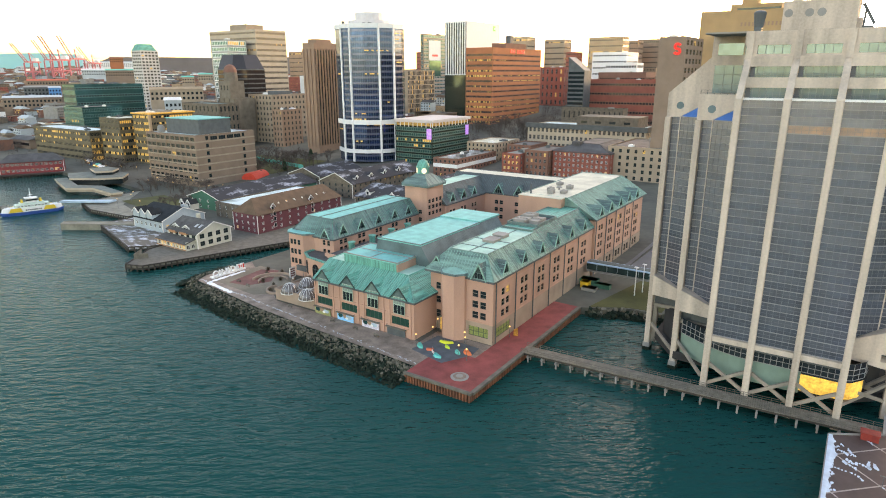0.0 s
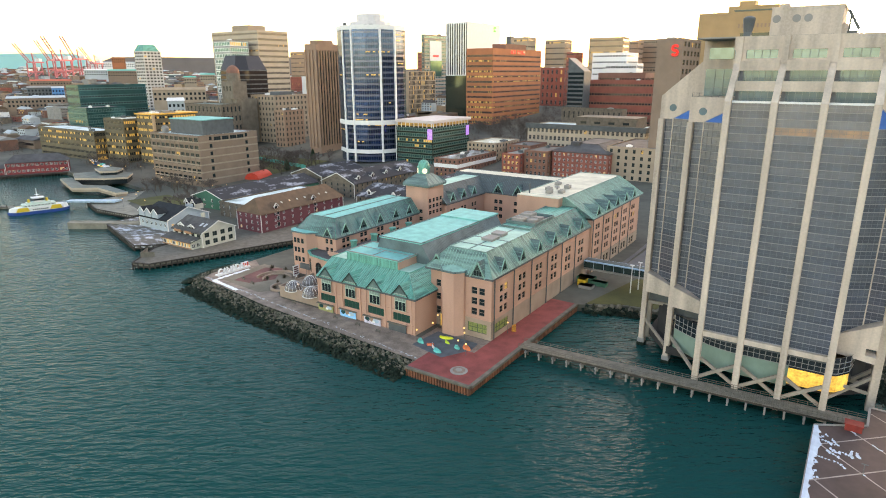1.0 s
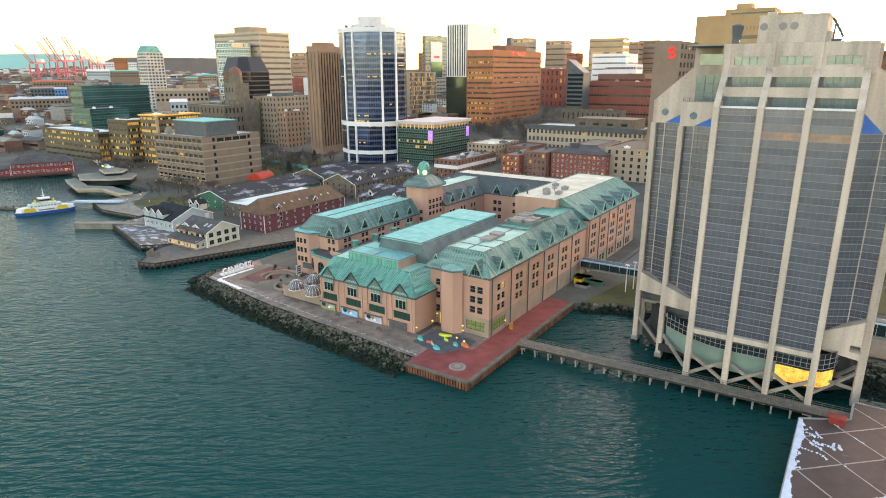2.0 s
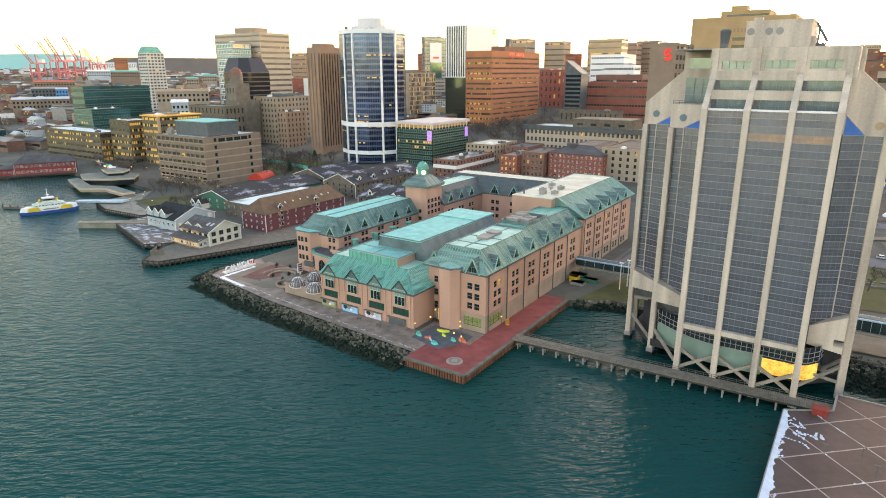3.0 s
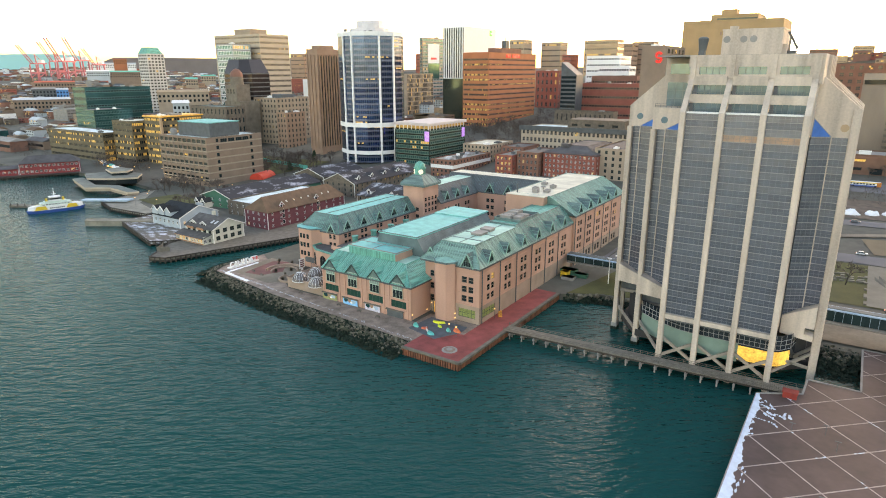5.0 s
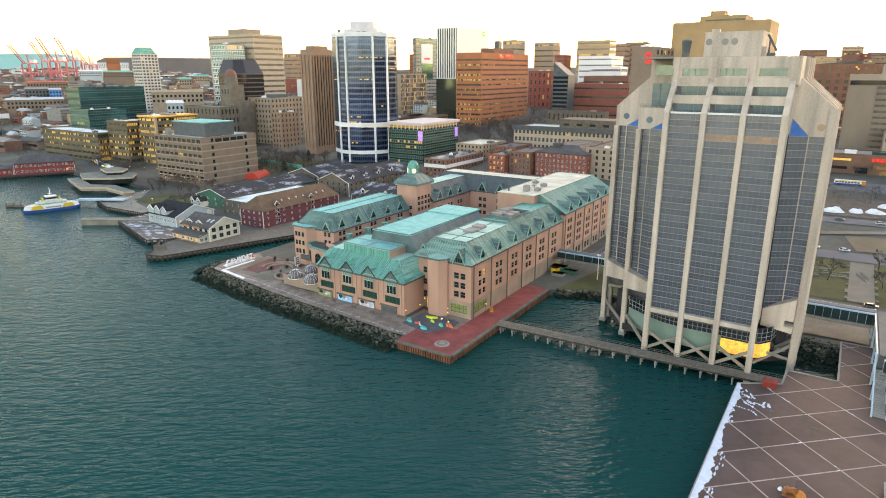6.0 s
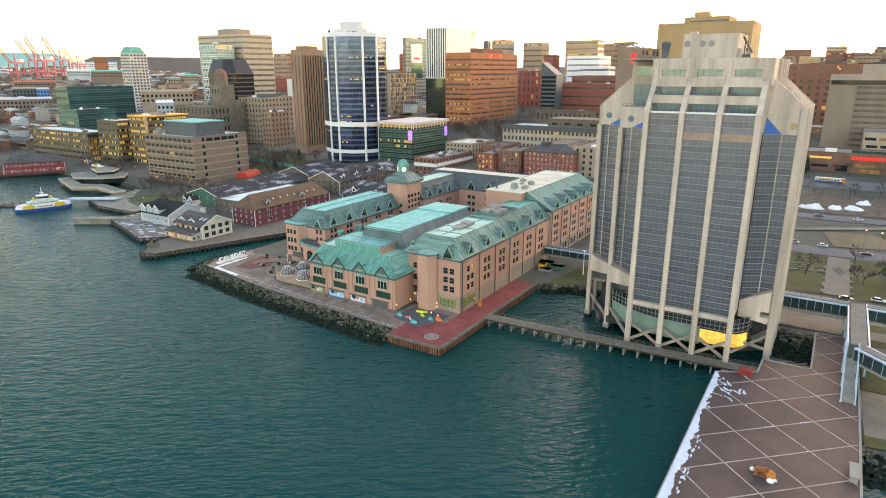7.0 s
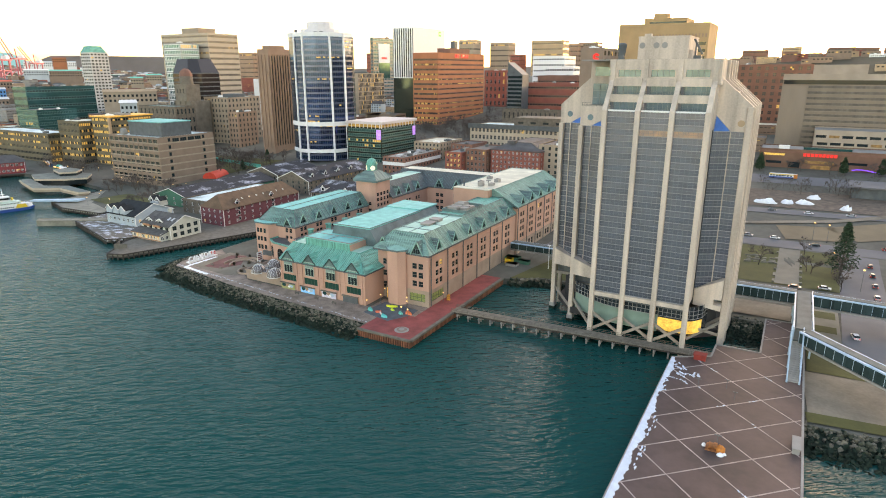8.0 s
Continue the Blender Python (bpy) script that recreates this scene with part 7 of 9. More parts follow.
def gabled(name, label, x0, x1, y0, y1, eave, ridge, axis, wall, roof_mat, win_s=(0, 0), win_e=(0, 0), size=(1.4, 1.6), z0=2.5, hip=0.0, share=0.05, trim=None, rows_z=None):
    """A house under a pitched roof; axis: the way its ridge runs."""
    take(x1, y0, x1 - x0, y1 - y0, 2)
    b = site(name, label, "house", ((x0 + x1) / 2, (y0 + y1) / 2, z0))
    g = Geo()

    def rows_for(n):
        return [(z0 + (eave - z0) * (i + 0.32) / n, z0 + (eave - z0) * (i + 0.32) / n + size[1]) for i in range(n)]
    pick = lit_or_dark(share, 2, 2, trim or FRAMEWHITE, PANE, int(x0))
    facade(g, b, "S", x0, x1, y0, z0 - 1, eave, spread(x0 + 0.5, x1 - 0.5, win_s[0], size[0]) if win_s[0] else [], rows_for(win_s[1]) if win_s[0] else [], mesh_for=pick, depth=0.12)
    facade(g, b, "E", y0, y1, x1, z0 - 1, eave, spread(y0 + 0.5, y1 - 0.5, win_e[0], size[0]) if win_e[0] else [], rows_for(win_e[1]) if win_e[0] else [], mesh_for=pick, depth=0.12)
    facade(g, b, "N", x0, x1, y1, z0 - 1, eave, [], [])
    facade(g, b, "W", y0, y1, x0, z0 - 1, eave, [], [])
    xm, ym = (x0 + x1) / 2, (y0 + y1) / 2
    if not hip:
        if axis == "x":
            g.face([(x1, y0, eave), (x1, y1, eave), (x1, ym, ridge)]), g.face([(x0, y1, eave), (x0, y0, eave), (x0, ym, ridge)])
        else:
            g.face([(x0, y0, eave), (x1, y0, eave), (xm, y0, ridge)]), g.face([(x1, y1, eave), (x0, y1, eave), (xm, y1, ridge)])
    part("wall", g, wall, b)
    r = Geo()
    o, th = 0.6, 0.25
    if axis == "x":
        pa, pb = (x0 - o + hip, ym, ridge), (x1 + o - hip, ym, ridge)
        sl = (ridge - eave) / (ym - y0)
        for yy, sgn in ((y0 - o, 1), (y1 + o, -1)):
            q = [(x0 - o, yy, eave - o * sl), (x1 + o, yy, eave - o * sl), pb, pa]
            q = q if sgn > 0 else q[::-1]
            r.face([(x, y, z + th) for x, y, z in q]), r.face(q[::-1])
            r.beam(q[0], q[1], 0.2, th * 2) if sgn > 0 else r.beam(q[2], q[3], 0.2, th * 2)
        if hip:
            r.face([(x1 + o, y0 - o, eave), (x1 + o, y1 + o, eave), pb]), r.face([(x0 - o, y1 + o, eave), (x0 - o, y0 - o, eave), pa])
    else:
        pa, pb = (xm, y0 - o + hip, ridge), (xm, y1 + o - hip, ridge)
        sl = (ridge - eave) / (xm - x0)
        for xx, sgn in ((x1 + o, 1), (x0 - o, -1)):
            q = [(xx, y0 - o, eave - o * sl), (xx, y1 + o, eave - o * sl), pb, pa]
            q = q if sgn > 0 else q[::-1]
            r.face([(x, y, z + th) for x, y, z in q]), r.face(q[::-1])
        if hip:
            r.face([(x0 - o, y0 - o, eave), (x1 + o, y0 - o, eave), pa]), r.face([(x1 + o, y1 + o, eave), (x0 - o, y1 + o, eave), pb])
    part("roof", r, roof_mat, b)
    t = Geo()
    if not hip:
        if axis == "x":
            t.beam((x1 + o + 0.05, y0 - o, eave - 0.1), (x1 + o + 0.05, ym, ridge + 0.1), 0.15, 0.4), t.beam((x1 + o + 0.05, y1 + o, eave - 0.1), (x1 + o + 0.05, ym, ridge + 0.1), 0.15, 0.4)
        else:
            t.beam((x0 - o, y0 - o - 0.05, eave - 0.1), (xm, y0 - o - 0.05, ridge + 0.1), 0.15, 0.4), t.beam((x1 + o, y0 - o - 0.05, eave - 0.1), (xm, y0 - o - 0.05, ridge + 0.1), 0.15, 0.4)
    for x, y in ((x0, y0), (x1, y0), (x1, y1)):
        t.box(x - 0.15, x + 0.15, y - 0.15, y + 0.15, z0, eave)
    part("trim", t, FRAMEWHITE, b)
    return b


def small_gable(b, x, y, z, w, h, run, turn, wall, roof_mat, win=True):
    """A white-edged gabled roof dormer."""
    g = Geo()
    for s in (-1, 1):
        q = [(s * (w / 2 + 0.3), -0.4, h * 0.45), (0, -0.4, h), (0, run, h), (s * (w / 2 + 0.3), run, h * 0.45)]
        g.face(q if s < 0 else q[::-1], 1)
        g.beam(q[0], q[1], 0.3, 0.3, 2)
        g.face([(s * w / 2, 0, -1), (s * w / 2, 0, h * 0.5), (s * w / 2, run, h * 0.5), (s * w / 2, run, -1)], 0)
    g.face([(-w / 2, 0, -1), (w / 2, 0, -1), (w / 2, 0, h * 0.5), (0, 0, h), (-w / 2, 0, h * 0.5)], 0)
    if win:
        g.box(-w * 0.25, w * 0.25, -0.08, -0.02, 0.1, h * 0.55, 3)
        g.box(-w * 0.33, w * 0.33, -0.06, -0.01, -0.05, h * 0.62, 2)
    part("dormer", g, [wall, roof_mat, FRAMEWHITE, PANE], b, m=pose(x, y, z, 0, 0, turn))


b = gabled("wharf_house", "grey-blue gabled wharf house with dark slate roof", -306, -281, 168, 192, 8.2, 13.2, "x", PALEBLUE, BLACKROOF, (6, 1), (5, 1), (1.6, 1.7))
for x in (-303, -297, -291):
    small_gable(b, x, 167.7, 8.4, 5.2, 4.6, 6, 0, PALEBLUE, BLACKROOF, False)
for k in (0.3, 0.62):
    g = Geo()
    g.box(-290 + 8 * k, -288.6 + 8 * k, 183.5, 185.2, 10.4, 13.4)
    part("chimney", g, PALEBLUE, b)
for x in (-298, -292.4):
    small_gable(b, x, 191.0, 9.6, 3.6, 4.4, 5, 0, CREAM, BLACKROOF)
b = gabled("wharf_house", "cream two-storey wharf restaurant with weathered roof", -262, -240, 159, 177, 9.4, 13.6, "x", CREAM, GREYROOF, (5, 2), (4, 2), (2.4, 2.1), trim=DARKFRAME)
for x in (-257.5, -249.5):      # boxed balconies in the roof slope
    g = Geo()
    g.box(x - 2.6, x + 2.6, 158.2, 158.4, 8.2, 9.3), g.box(x - 2.6, x - 2.4, 158.4, 160.6, 8.2, 9.3), g.box(x + 2.4, x + 2.6, 158.4, 160.6, 8.2, 9.3)
    part("balcony", g, PORCHWOOD, b, "warm wooden balcony front")
    part("window", window_mesh(3.6, 1.8, 3, 1, FRAMEWHITE, PANE), None, b, m=pose(x, 160.3, 9.2))
    small_gable(b, x, 160.6, 9.6, 4.6, 2.6, 5, 0, CREAM, GREYROOF, False)
for x in (-246.5, -243.6):
    g = Geo()
    g.loft([(x, 162.5, 11.35), (x + 1.3, 162.5, 11.35), (x + 1.3, 164.6, 12.3), (x, 164.6, 12.3)], [(x, 162.4, 11.5), (x + 1.3, 162.4, 11.5), (x + 1.3, 164.5, 12.45), (x, 164.5, 12.45)])
    part("roof_light", g, OLDSNOW, b)
g = Geo()
g.box(-254.6, -253.2, 169.5, 171, 13, 15.2)
part("chimney", g, CREAM, b)
g = Geo()
g.box(-263.6, -241.4, 153.78, 153.95, 2.7, 3.15), g.box(-263.6, -241.4, 153.2, 153.6, 5.35, 5.62)
part("porch_rail", g, PORCHWOOD, b, "warm wooden porch rail and eaves board")
g = Geo()
pr = [(153.4, 5.6), (159.3, 7.0), (159.3, 7.3), (153.4, 5.9)]
g.loft([(-264, y, z) for y, z in pr], [(-241, y, z) for y, z in pr], 0)
part("porch_roof", g, GREYROOF, b)
g = Geo()
facade(g, b, "S", -263.5, -241.5, 154, 1.8, 5.7, spread(-263, -242, 9, 1.6), [(3.2, 5.0)], mesh_for=lit_or_dark(0.8, 2, 1, FRAMEWHITE, PANE, 5), depth=0.12)
facade(g, b, "E", 154, 159, -241.5, 1.8, 6.6, spread(154, 159, 2, 1.5), [(3.2, 5.0)], mesh_for=lit_or_dark(0.7, 2, 1, FRAMEWHITE, PANE, 6), depth=0.12)
part("porch_wall", g, CREAM, b)
b = gabled("warehouse", "maroon clapboard warehouse with brown shingle roof", -257, -238.8, 192, 251, 12.0, 18.5, "y", MAROON, SHINGLE, (4, 3), (10, 3), (1.3, 1.5), hip=5)
for y in (203, 229):
    small_gable(b, -240.0, y, 12.4, 3.0, 3.6, 5, 90, MAROON, SHINGLE)
    for z in (4.0, 7.2, 10.0):
        part("loading_door", window_mesh(1.7, 2.2, 1, 1, FRAMEWHITE, PANE), None, b, m=pose(-238.7, y, z, 0, 0, 90))
for i in range(7):
    part("roof_light", window_mesh(0.9, 1.1, 1, 1, FRAMEWHITE, LIT if i in (1, 4) else ROOF_PALE), None, b, m=Matrix.Translation((-241.9, 209 + i * 5.4, 14.75)) @ pose(0, 0, 0, 0, 0, 90) @ pose(0, 0, 0, -54))
gabled("warehouse", "dark green warehouse with a snow-streaked grey roof", -327, -297, 214, 290, 8.8, 13.4, "y", GREENWALL, SNOWROOF, (4, 2), (8, 1), (1.6, 1.6))
b = block("warehouse", "grey flat-roofed warehouse with a pale snowy roof", -262, 206, 28, 60, 10.8, STONE_DARK, SNOWFLAT, 2, 5, 9, (1.3, 1.9), 0.05, FRAMEWHITE, PANE)
take(-262, 206, 28, 60)
b = gabled("stone_warehouse", "old ironstone warehouse with white roof dormers", -286, -258, 282, 352, 12.0, 18.0, "y", STONE_DARK, SNOWROOF, (5, 3), (14, 3), (1.2, 1.6), trim=DARKFRAME)
for y in (290, 304, 318, 333):
    small_gable(b, -261.5, y, 13.4, 3.0, 3.2, 5, 90, FRAMEWHITE, SNOWROOF)
b = gabled("stone_warehouse", "stone warehouse with a snow-dusted roof", -238, -202, 262, 296, 10.5, 15.5, "x", STONE_DARK, SNOWROOF, (8, 2), (6, 2), (1.2, 1.6), trim=DARKFRAME)
small_gable(b, -230, 264, 11.5, 3, 3.2, 5, 0, FRAMEWHITE, SNOWROOF), small_gable(b, -212, 264, 11.5, 3, 3.2, 5, 0, FRAMEWHITE, SNOWROOF)
gabled("stone_warehouse", "low stone warehouse with brown roof", -234, -204, 302, 340, 10.5, 15.0, "y", BRICK_BROWN, SNOWROOF, (6, 2), (7, 2), (1.2, 1.6), trim=DARKFRAME)
gabled("stone_warehouse", "long stone warehouse with dormered roof", -330, -300, 296, 340, 11, 16, "y", STONE_DARK, SNOWROOF, (6, 2), (7, 2), (1.2, 1.6), trim=DARKFRAME)
REDWALL = mat("red_clapboard", (0.26, 0.04, 0.045), 0.8, vary=0.15)
SKEW = pose(-550, 226, 0, 0, 0, -28.7) @ Matrix.Translation((536.5, -221.5, 0))
b = gabled("wharf_house", "long red clapboard wharf building on piles", -545, -528, 200, 243, 11.6, 16.8, "y", REDWALL, DARKROOF, (3, 2), (13, 2), (2.0, 1.9), hip=7)
b.matrix_basis = SKEW @ b.matrix_basis
b = gabled("wharf_house", "low red clapboard annex on piles", -545, -529, 183, 199, 7.6, 9.6, "y", REDWALL, DARKROOF, (3, 1), (4, 1), (2.0, 1.7))
b.matrix_basis = SKEW @ b.matrix_basis
g = Geo()
g.box(-547, -522, 182, 247, 1.5, 2.4)
for y in np.arange(186, 249, 2.2):
    g.tube(-523, y, -3, 1.5, 0.35, n=6)
solid("wharf_deck", g, DARKTIMBER, "dark timber wharf deck on piles", "wharf", kind="structure").matrix_basis = SKEW
for y in (190, 205, 222, 239):
    g = Geo()
    g.dome(-527.6, y, 5.6, 0.4, 0.4, 8, 3)
    solid("wall_lamp", g, LAMP, "warm wall lamp on the red wharf building", "lamp", group="wharf lamps").matrix_basis = SKEW

# wharf decks with dark timber piles
def wharf(name, label, poly, z, m):
    g = Geo()
    g.prism(poly, z - 1.0, z, 0)
    solid(name, g, m, label, "wharf", kind="structure")
    e = Geo()
    for (xa, ya), (xb, yb) in zip(poly, poly[1:] + poly[:1]):
        n = max(1, int(math.hypot(xb - xa, yb - ya) / 2.2))
        for i in range(n):
            x, y = xa + (xb - xa) * i / n, ya + (yb - ya) * i / n
            e.tube(x, y, -3, z - 0.2, 0.32, n=6)
        e.beam((xa, ya, z + 0.1), (xb, yb, z + 0.1), 0.5, 0.45)
        e.beam((xa, ya, z - 1.4), (xb, yb, z - 1.4), 0.4, 0.5)
    solid("wharf_piles", e, DARKTIMBER, "tarred timber piles and edge beams", "piles", kind="stuff")


DOCKCONC = mat("pale_dock_concrete", (0.25, 0.235, 0.19), 0.9, vary=0.3, scale=0.25, fine=1.2)
FINGER = [(-345, 151.5), (-340.5, 147.5), (-307.5, 168.5), (-310.5, 173)]
wharf("wharf_deck", "grey timber wharf with snow remnants", [(-326, 160), (-270, 143.5), (-262, 151), (-256, 166), (-262, 192), (-326, 196)], 2.5, SNOWTIMBER)
wharf("wharf_deck", "grey timber boardwalk round the wharf houses", [(-259, 147), (-245.4, 128.3), (-237.5, 131), (-214, 194), (-205.4, 216), (-262, 216), (-262, 176)], 2.52, TIMBER)
g = Geo()
g.prism(FINGER, -3, 2.9)
for (xa, ya), (xb, yb) in zip(FINGER, FINGER[1:] + FINGER[:1]):
    g.beam((xa, ya, 3.0), (xb, yb, 3.0), 0.5, 0.4)
solid("dock_finger", g, DOCKCONC, "pale concrete dock finger", "dock", kind="structure")
wharf("wharf_deck", "concrete ferry apron", [(-392, 184), (-366, 176), (-330, 178), (-326, 196), (-400, 232)], 2.4, DOCKCONC)
g = Geo()
rnd = random.Random(9)
for i in range(190):
    t = rnd.random() ** 1.2
    x, y = -202 + t * 110 + rnd.gauss(0, 1), 0
    y = (133.2 - t * 11.5) + abs(rnd.gauss(0, 0.4)) + 0.4
    r = rnd.uniform(0.07, 0.24)
    pts = [(x + 2.6 * r * rnd.uniform(0.4, 1) * math.cos(k * 0.7), y + r * rnd.uniform(0.4, 1) * math.sin(k * 0.7)) for k in range(9)]
    g.loft([(a, b_, 2.6) for a, b_ in pts], [((a - x) * 0.85 + x, (b_ - y) * 0.85 + y, 2.68) for a, b_ in pts])
solid("snow_patches", g, OLDSNOW, "thin remnants of snow along the promenade edge", "snow", kind="stuff")
g = Geo()
line = [(-196.9, 150 - 0.5 * i) for i in range(34)] + [(-196.7 + 0.5 * i, 133.1 - 0.07 * i) for i in range(34)]
for i, ((xa, ya), (xb, yb)) in enumerate(zip(line, line[1:])):
    d = Vector((xb - xa, yb - ya, 0)).normalized()
    n = Vector((-d.y, d.x, 0))
    wa, wb = (0.75 + 0.8 * noise.noise((k * 0.35, 3.1, 0)) + 0.4 * noise.noise((k * 1.3, 1.1, 4)) for k in (i, i + 1))
    wa, wb = max(0.1, wa), max(0.1, wb)
    a, c = Vector((xa, ya, 2.6)), Vector((xb, yb, 2.6))
    lo = [a - n * wa, c - n * wb, c + n * wb, a + n * wa]
    g.loft(lo, [v.lerp((a + c) / 2, 0.12) + Vector((0, 0, 0.12)) for v in lo])
solid("snow_drift", g, SNOW, "bright band of snow beside the letter sign", "snow", kind="stuff")
g = Geo()
for i, (a, c) in enumerate((((-252, 139.5), (-247.5, 133.5)), ((-247.5, 133.5), (-243.5, 137.5)))):
    g.beam((*a, 4.2), (*c, 4.2), 0.2, 1.8)
    g.beam((*a, 5.3), (*c, 5.3), 0.3, 0.3)
solid("wharf_screen", g, TIMBER, "low timber wind screen at the pier head", "screen")

# ferry
ferry = thing("ferry", "blue and white double-ended harbour ferry with yellow bands", "ferry", (-397.2, 158.5, 0), turn=74)
ferry.matrix_basis = ferry.matrix_basis @ Matrix.Scale(0.77, 4)
g = Geo()
hull = [(-21, 0), (-17, -4.2), (-10, -5.4), (10, -5.4), (17, -4.2), (21, 0), (17, 4.2), (10, 5.4), (-10, 5.4), (-17, 4.2)]
g.loft([(x * 0.93, y * 0.85, -0.8) for x, y in hull], [(x, y, 2.4) for x, y in hull])
part("hull", g, BLUE, ferry)
g = Geo()
g.loft([(x * 0.95, y * 0.95, 2.4) for x, y in hull], [(x * 0.90, y * 0.94, 5.4) for x, y in hull])
part("main_deck_house", g, WHITE, ferry)
g = Geo()
for x0, x1 in ((-15.5, -6.5), (6.5, 15.0)):
    for s in (-1, 1):
        g.loft([(x0, s * 5.1 - 0.2, 2.6), (x1, s * 5.1 - 0.2, 2.6), (x1, s * 5.1 + 0.2, 2.6), (x0, s * 5.1 + 0.2, 2.6)], [(x0 + 1.6, s * 5.1 - 0.2, 5.6), (x1 - 1.2, s * 5.1 - 0.2, 5.6), (x1 - 1.2, s * 5.1 + 0.2, 5.6), (x0 + 1.6, s * 5.1 + 0.2, 5.6)])
part("yellow_band", g, YELLOW, ferry)
for s in (-1, 1):
    for i in range(8):
        part("window", window_mesh(1.0, 1.1, 1, 1, WHITE, PANE), None, ferry, m=pose(-4.4 + i * 1.35, s * 5.22, 3.1, 0, 0, 0 if s < 0 else 180))
g = Geo()
g.box(-11, 11, -3.8, 3.8, 4.9, 7.6), g.box(-13.5, 13.5, -4.6, 4.6, 4.85, 5.05), g.box(-8, 8, -3.2, 3.2, 7.6, 8.6)
part("upper_deck_house", g, mat("pale_green_white", (0.55, 0.68, 0.62), 0.6), ferry)
g = Geo()
g.loft([(-2.8, -2.4, 8.6), (2.8, -2.4, 8.6), (2.8, 2.4, 8.6), (-2.8, 2.4, 8.6)], [(-3.6, -3.2, 11.8), (3.6, -3.2, 11.8), (3.6, 3.2, 11.8), (-3.6, 3.2, 11.8)])
g.box(-4.2, 4.2, -3.6, 3.6, 11.8, 12.1)
part("wheelhouse", g, WHITE, ferry)
for k in range(9):
    for t in (-1, 1):
        part("window", window_mesh(1.5, 1.1, 2, 1, WHITE, PANE), None, ferry, m=pose(-8.8 + k * 2.2, t * 3.84, 5.9, 0, 0, 0 if t < 0 else 180))
g = Geo()
g.tube(-6, 0, 8.6, 11.0, 1.0, 0.8, 10), g.tube(6, 0, 8.6, 11.0, 1.0, 0.8, 10)
part("funnel", g, YELLOW, ferry)
g = Geo()
g.box(-3.5, 3.5, -3.15, 3.15, 9.9, 11.2)
part("wheelhouse_window", g, PANE, ferry)
g = Geo()
g.tube(0, 0, 12.1, 19, 0.3, 0.12, 8), g.box(-0.15, 0.15, -2.2, 2.2, 15.4, 15.7), g.box(-1.6, 1.6, -0.2, 0.2, 13.8, 14.2)
part("mast", g, WHITE, ferry)
g = Geo()
rail(g, (-19, -4, 4.9), (19, -4, 4.9)), rail(g, (-19, 4, 4.9), (19, 4, 4.9))
part("railing", g, WHITE, ferry)
dock = site("floating_dock", "grey timber floating dock beside the ferry", "dock", (-418, 155, 0))
g = Geo()
g.prism([(-432, 146), (-408, 158), (-409.5, 161.5), (-434, 149.5)], 0.2, 1.5)
part("pontoon", g, TIMBER, dock)
for k in range(6):
    g = Geo()
    g.tube(-431.5 + k * 4.6, 146.6 + k * 2.3, -3, 3.0, 0.35, n=7)
    part("pile", g, DARKTIMBER, dock)
# ferry terminal with layered flat roofs
TERM_ROOF = mat("grey_green_roof", (0.16, 0.18, 0.155), 0.85, vary=0.3, scale=0.2)
term = site("ferry_terminal", "low ferry terminal with layered beige roof edges", "terminal", (-452, 220, 2.4))
for i, (poly, za, zb) in enumerate((([(-480, 210), (-435, 196), (-421, 206), (-394, 203), (-391, 209), (-424, 214), (-440, 206), (-478, 217)], 2.4, 5.2), ([(-485, 222), (-462, 212), (-444, 223), (-436, 235), (-450, 247), (-475, 247)], 2.4, 7.2), ([(-477, 234), (-458, 228), (-452, 237), (-460, 246), (-475, 245)], 7.2, 10.2))):
    g = Geo()
    g.prism(poly, za, zb - 1.2)
    part("glazed_wall", g, PANE if i else BEIGE, term)
    g = Geo()
    cx, cy = sum(p[0] for p in poly) / len(poly), sum(p[1] for p in poly) / len(poly)
    o = [(cx + (x - cx) * 1.04, cy + (y - cy) * 1.04) for x, y in poly]
    g.prism(o, zb - 1.3, zb, 0, 1)
    part("roof", g, [PALE_BEIGE, TERM_ROOF], term)
g = Geo()
g.prism([(-400, 178), (-398, 174), (-372, 190), (-374, 196)], 3.2, 4.2)
solid("ferry_gangway", g, STEELBLUE, "pale blue roofed ferry gangway", "gangway")
take(-400, 196, 80, 54)
# red festival tent
g = Geo()
for i in range(10):
    a0, a1 = math.pi * i / 10, math.pi * (i + 1) / 10
    g.face([(-372 + 6 * math.cos(a0), 292, 2.5 + 5.5 * math.sin(a0)), (-372 + 6 * math.cos(a0), 312, 2.5 + 5.5 * math.sin(a0)), (-372 + 6 * math.cos(a1), 312, 2.5 + 5.5 * math.sin(a1)), (-372 + 6 * math.cos(a1), 292, 2.5 + 5.5 * math.sin(a1))])
g.face([(-372 + 6 * math.cos(math.pi * i / 10), 292, 2.5 + 5.5 * math.sin(math.pi * i / 10)) for i in range(11)])
tent = solid("marquee_tent", g, mat("bright_red_tarpaulin", (0.80, 0.07, 0.035), 0.6, vary=0.1), "bright red round-topped marquee tent", "tent")
tent.matrix_basis = Matrix.Translation((-372, 300, 0)) @ pose(0, 0, 0, 0, 0, 20) @ Matrix.Translation((372, -300, 0))

# ---- harbour cranes in the distance ----
# distance haze is mixed into the red
CRANE_RED = mat("hazy_crane_red", (0.55, 0.17, 0.18), 0.8, vary=0.15, bump=0)


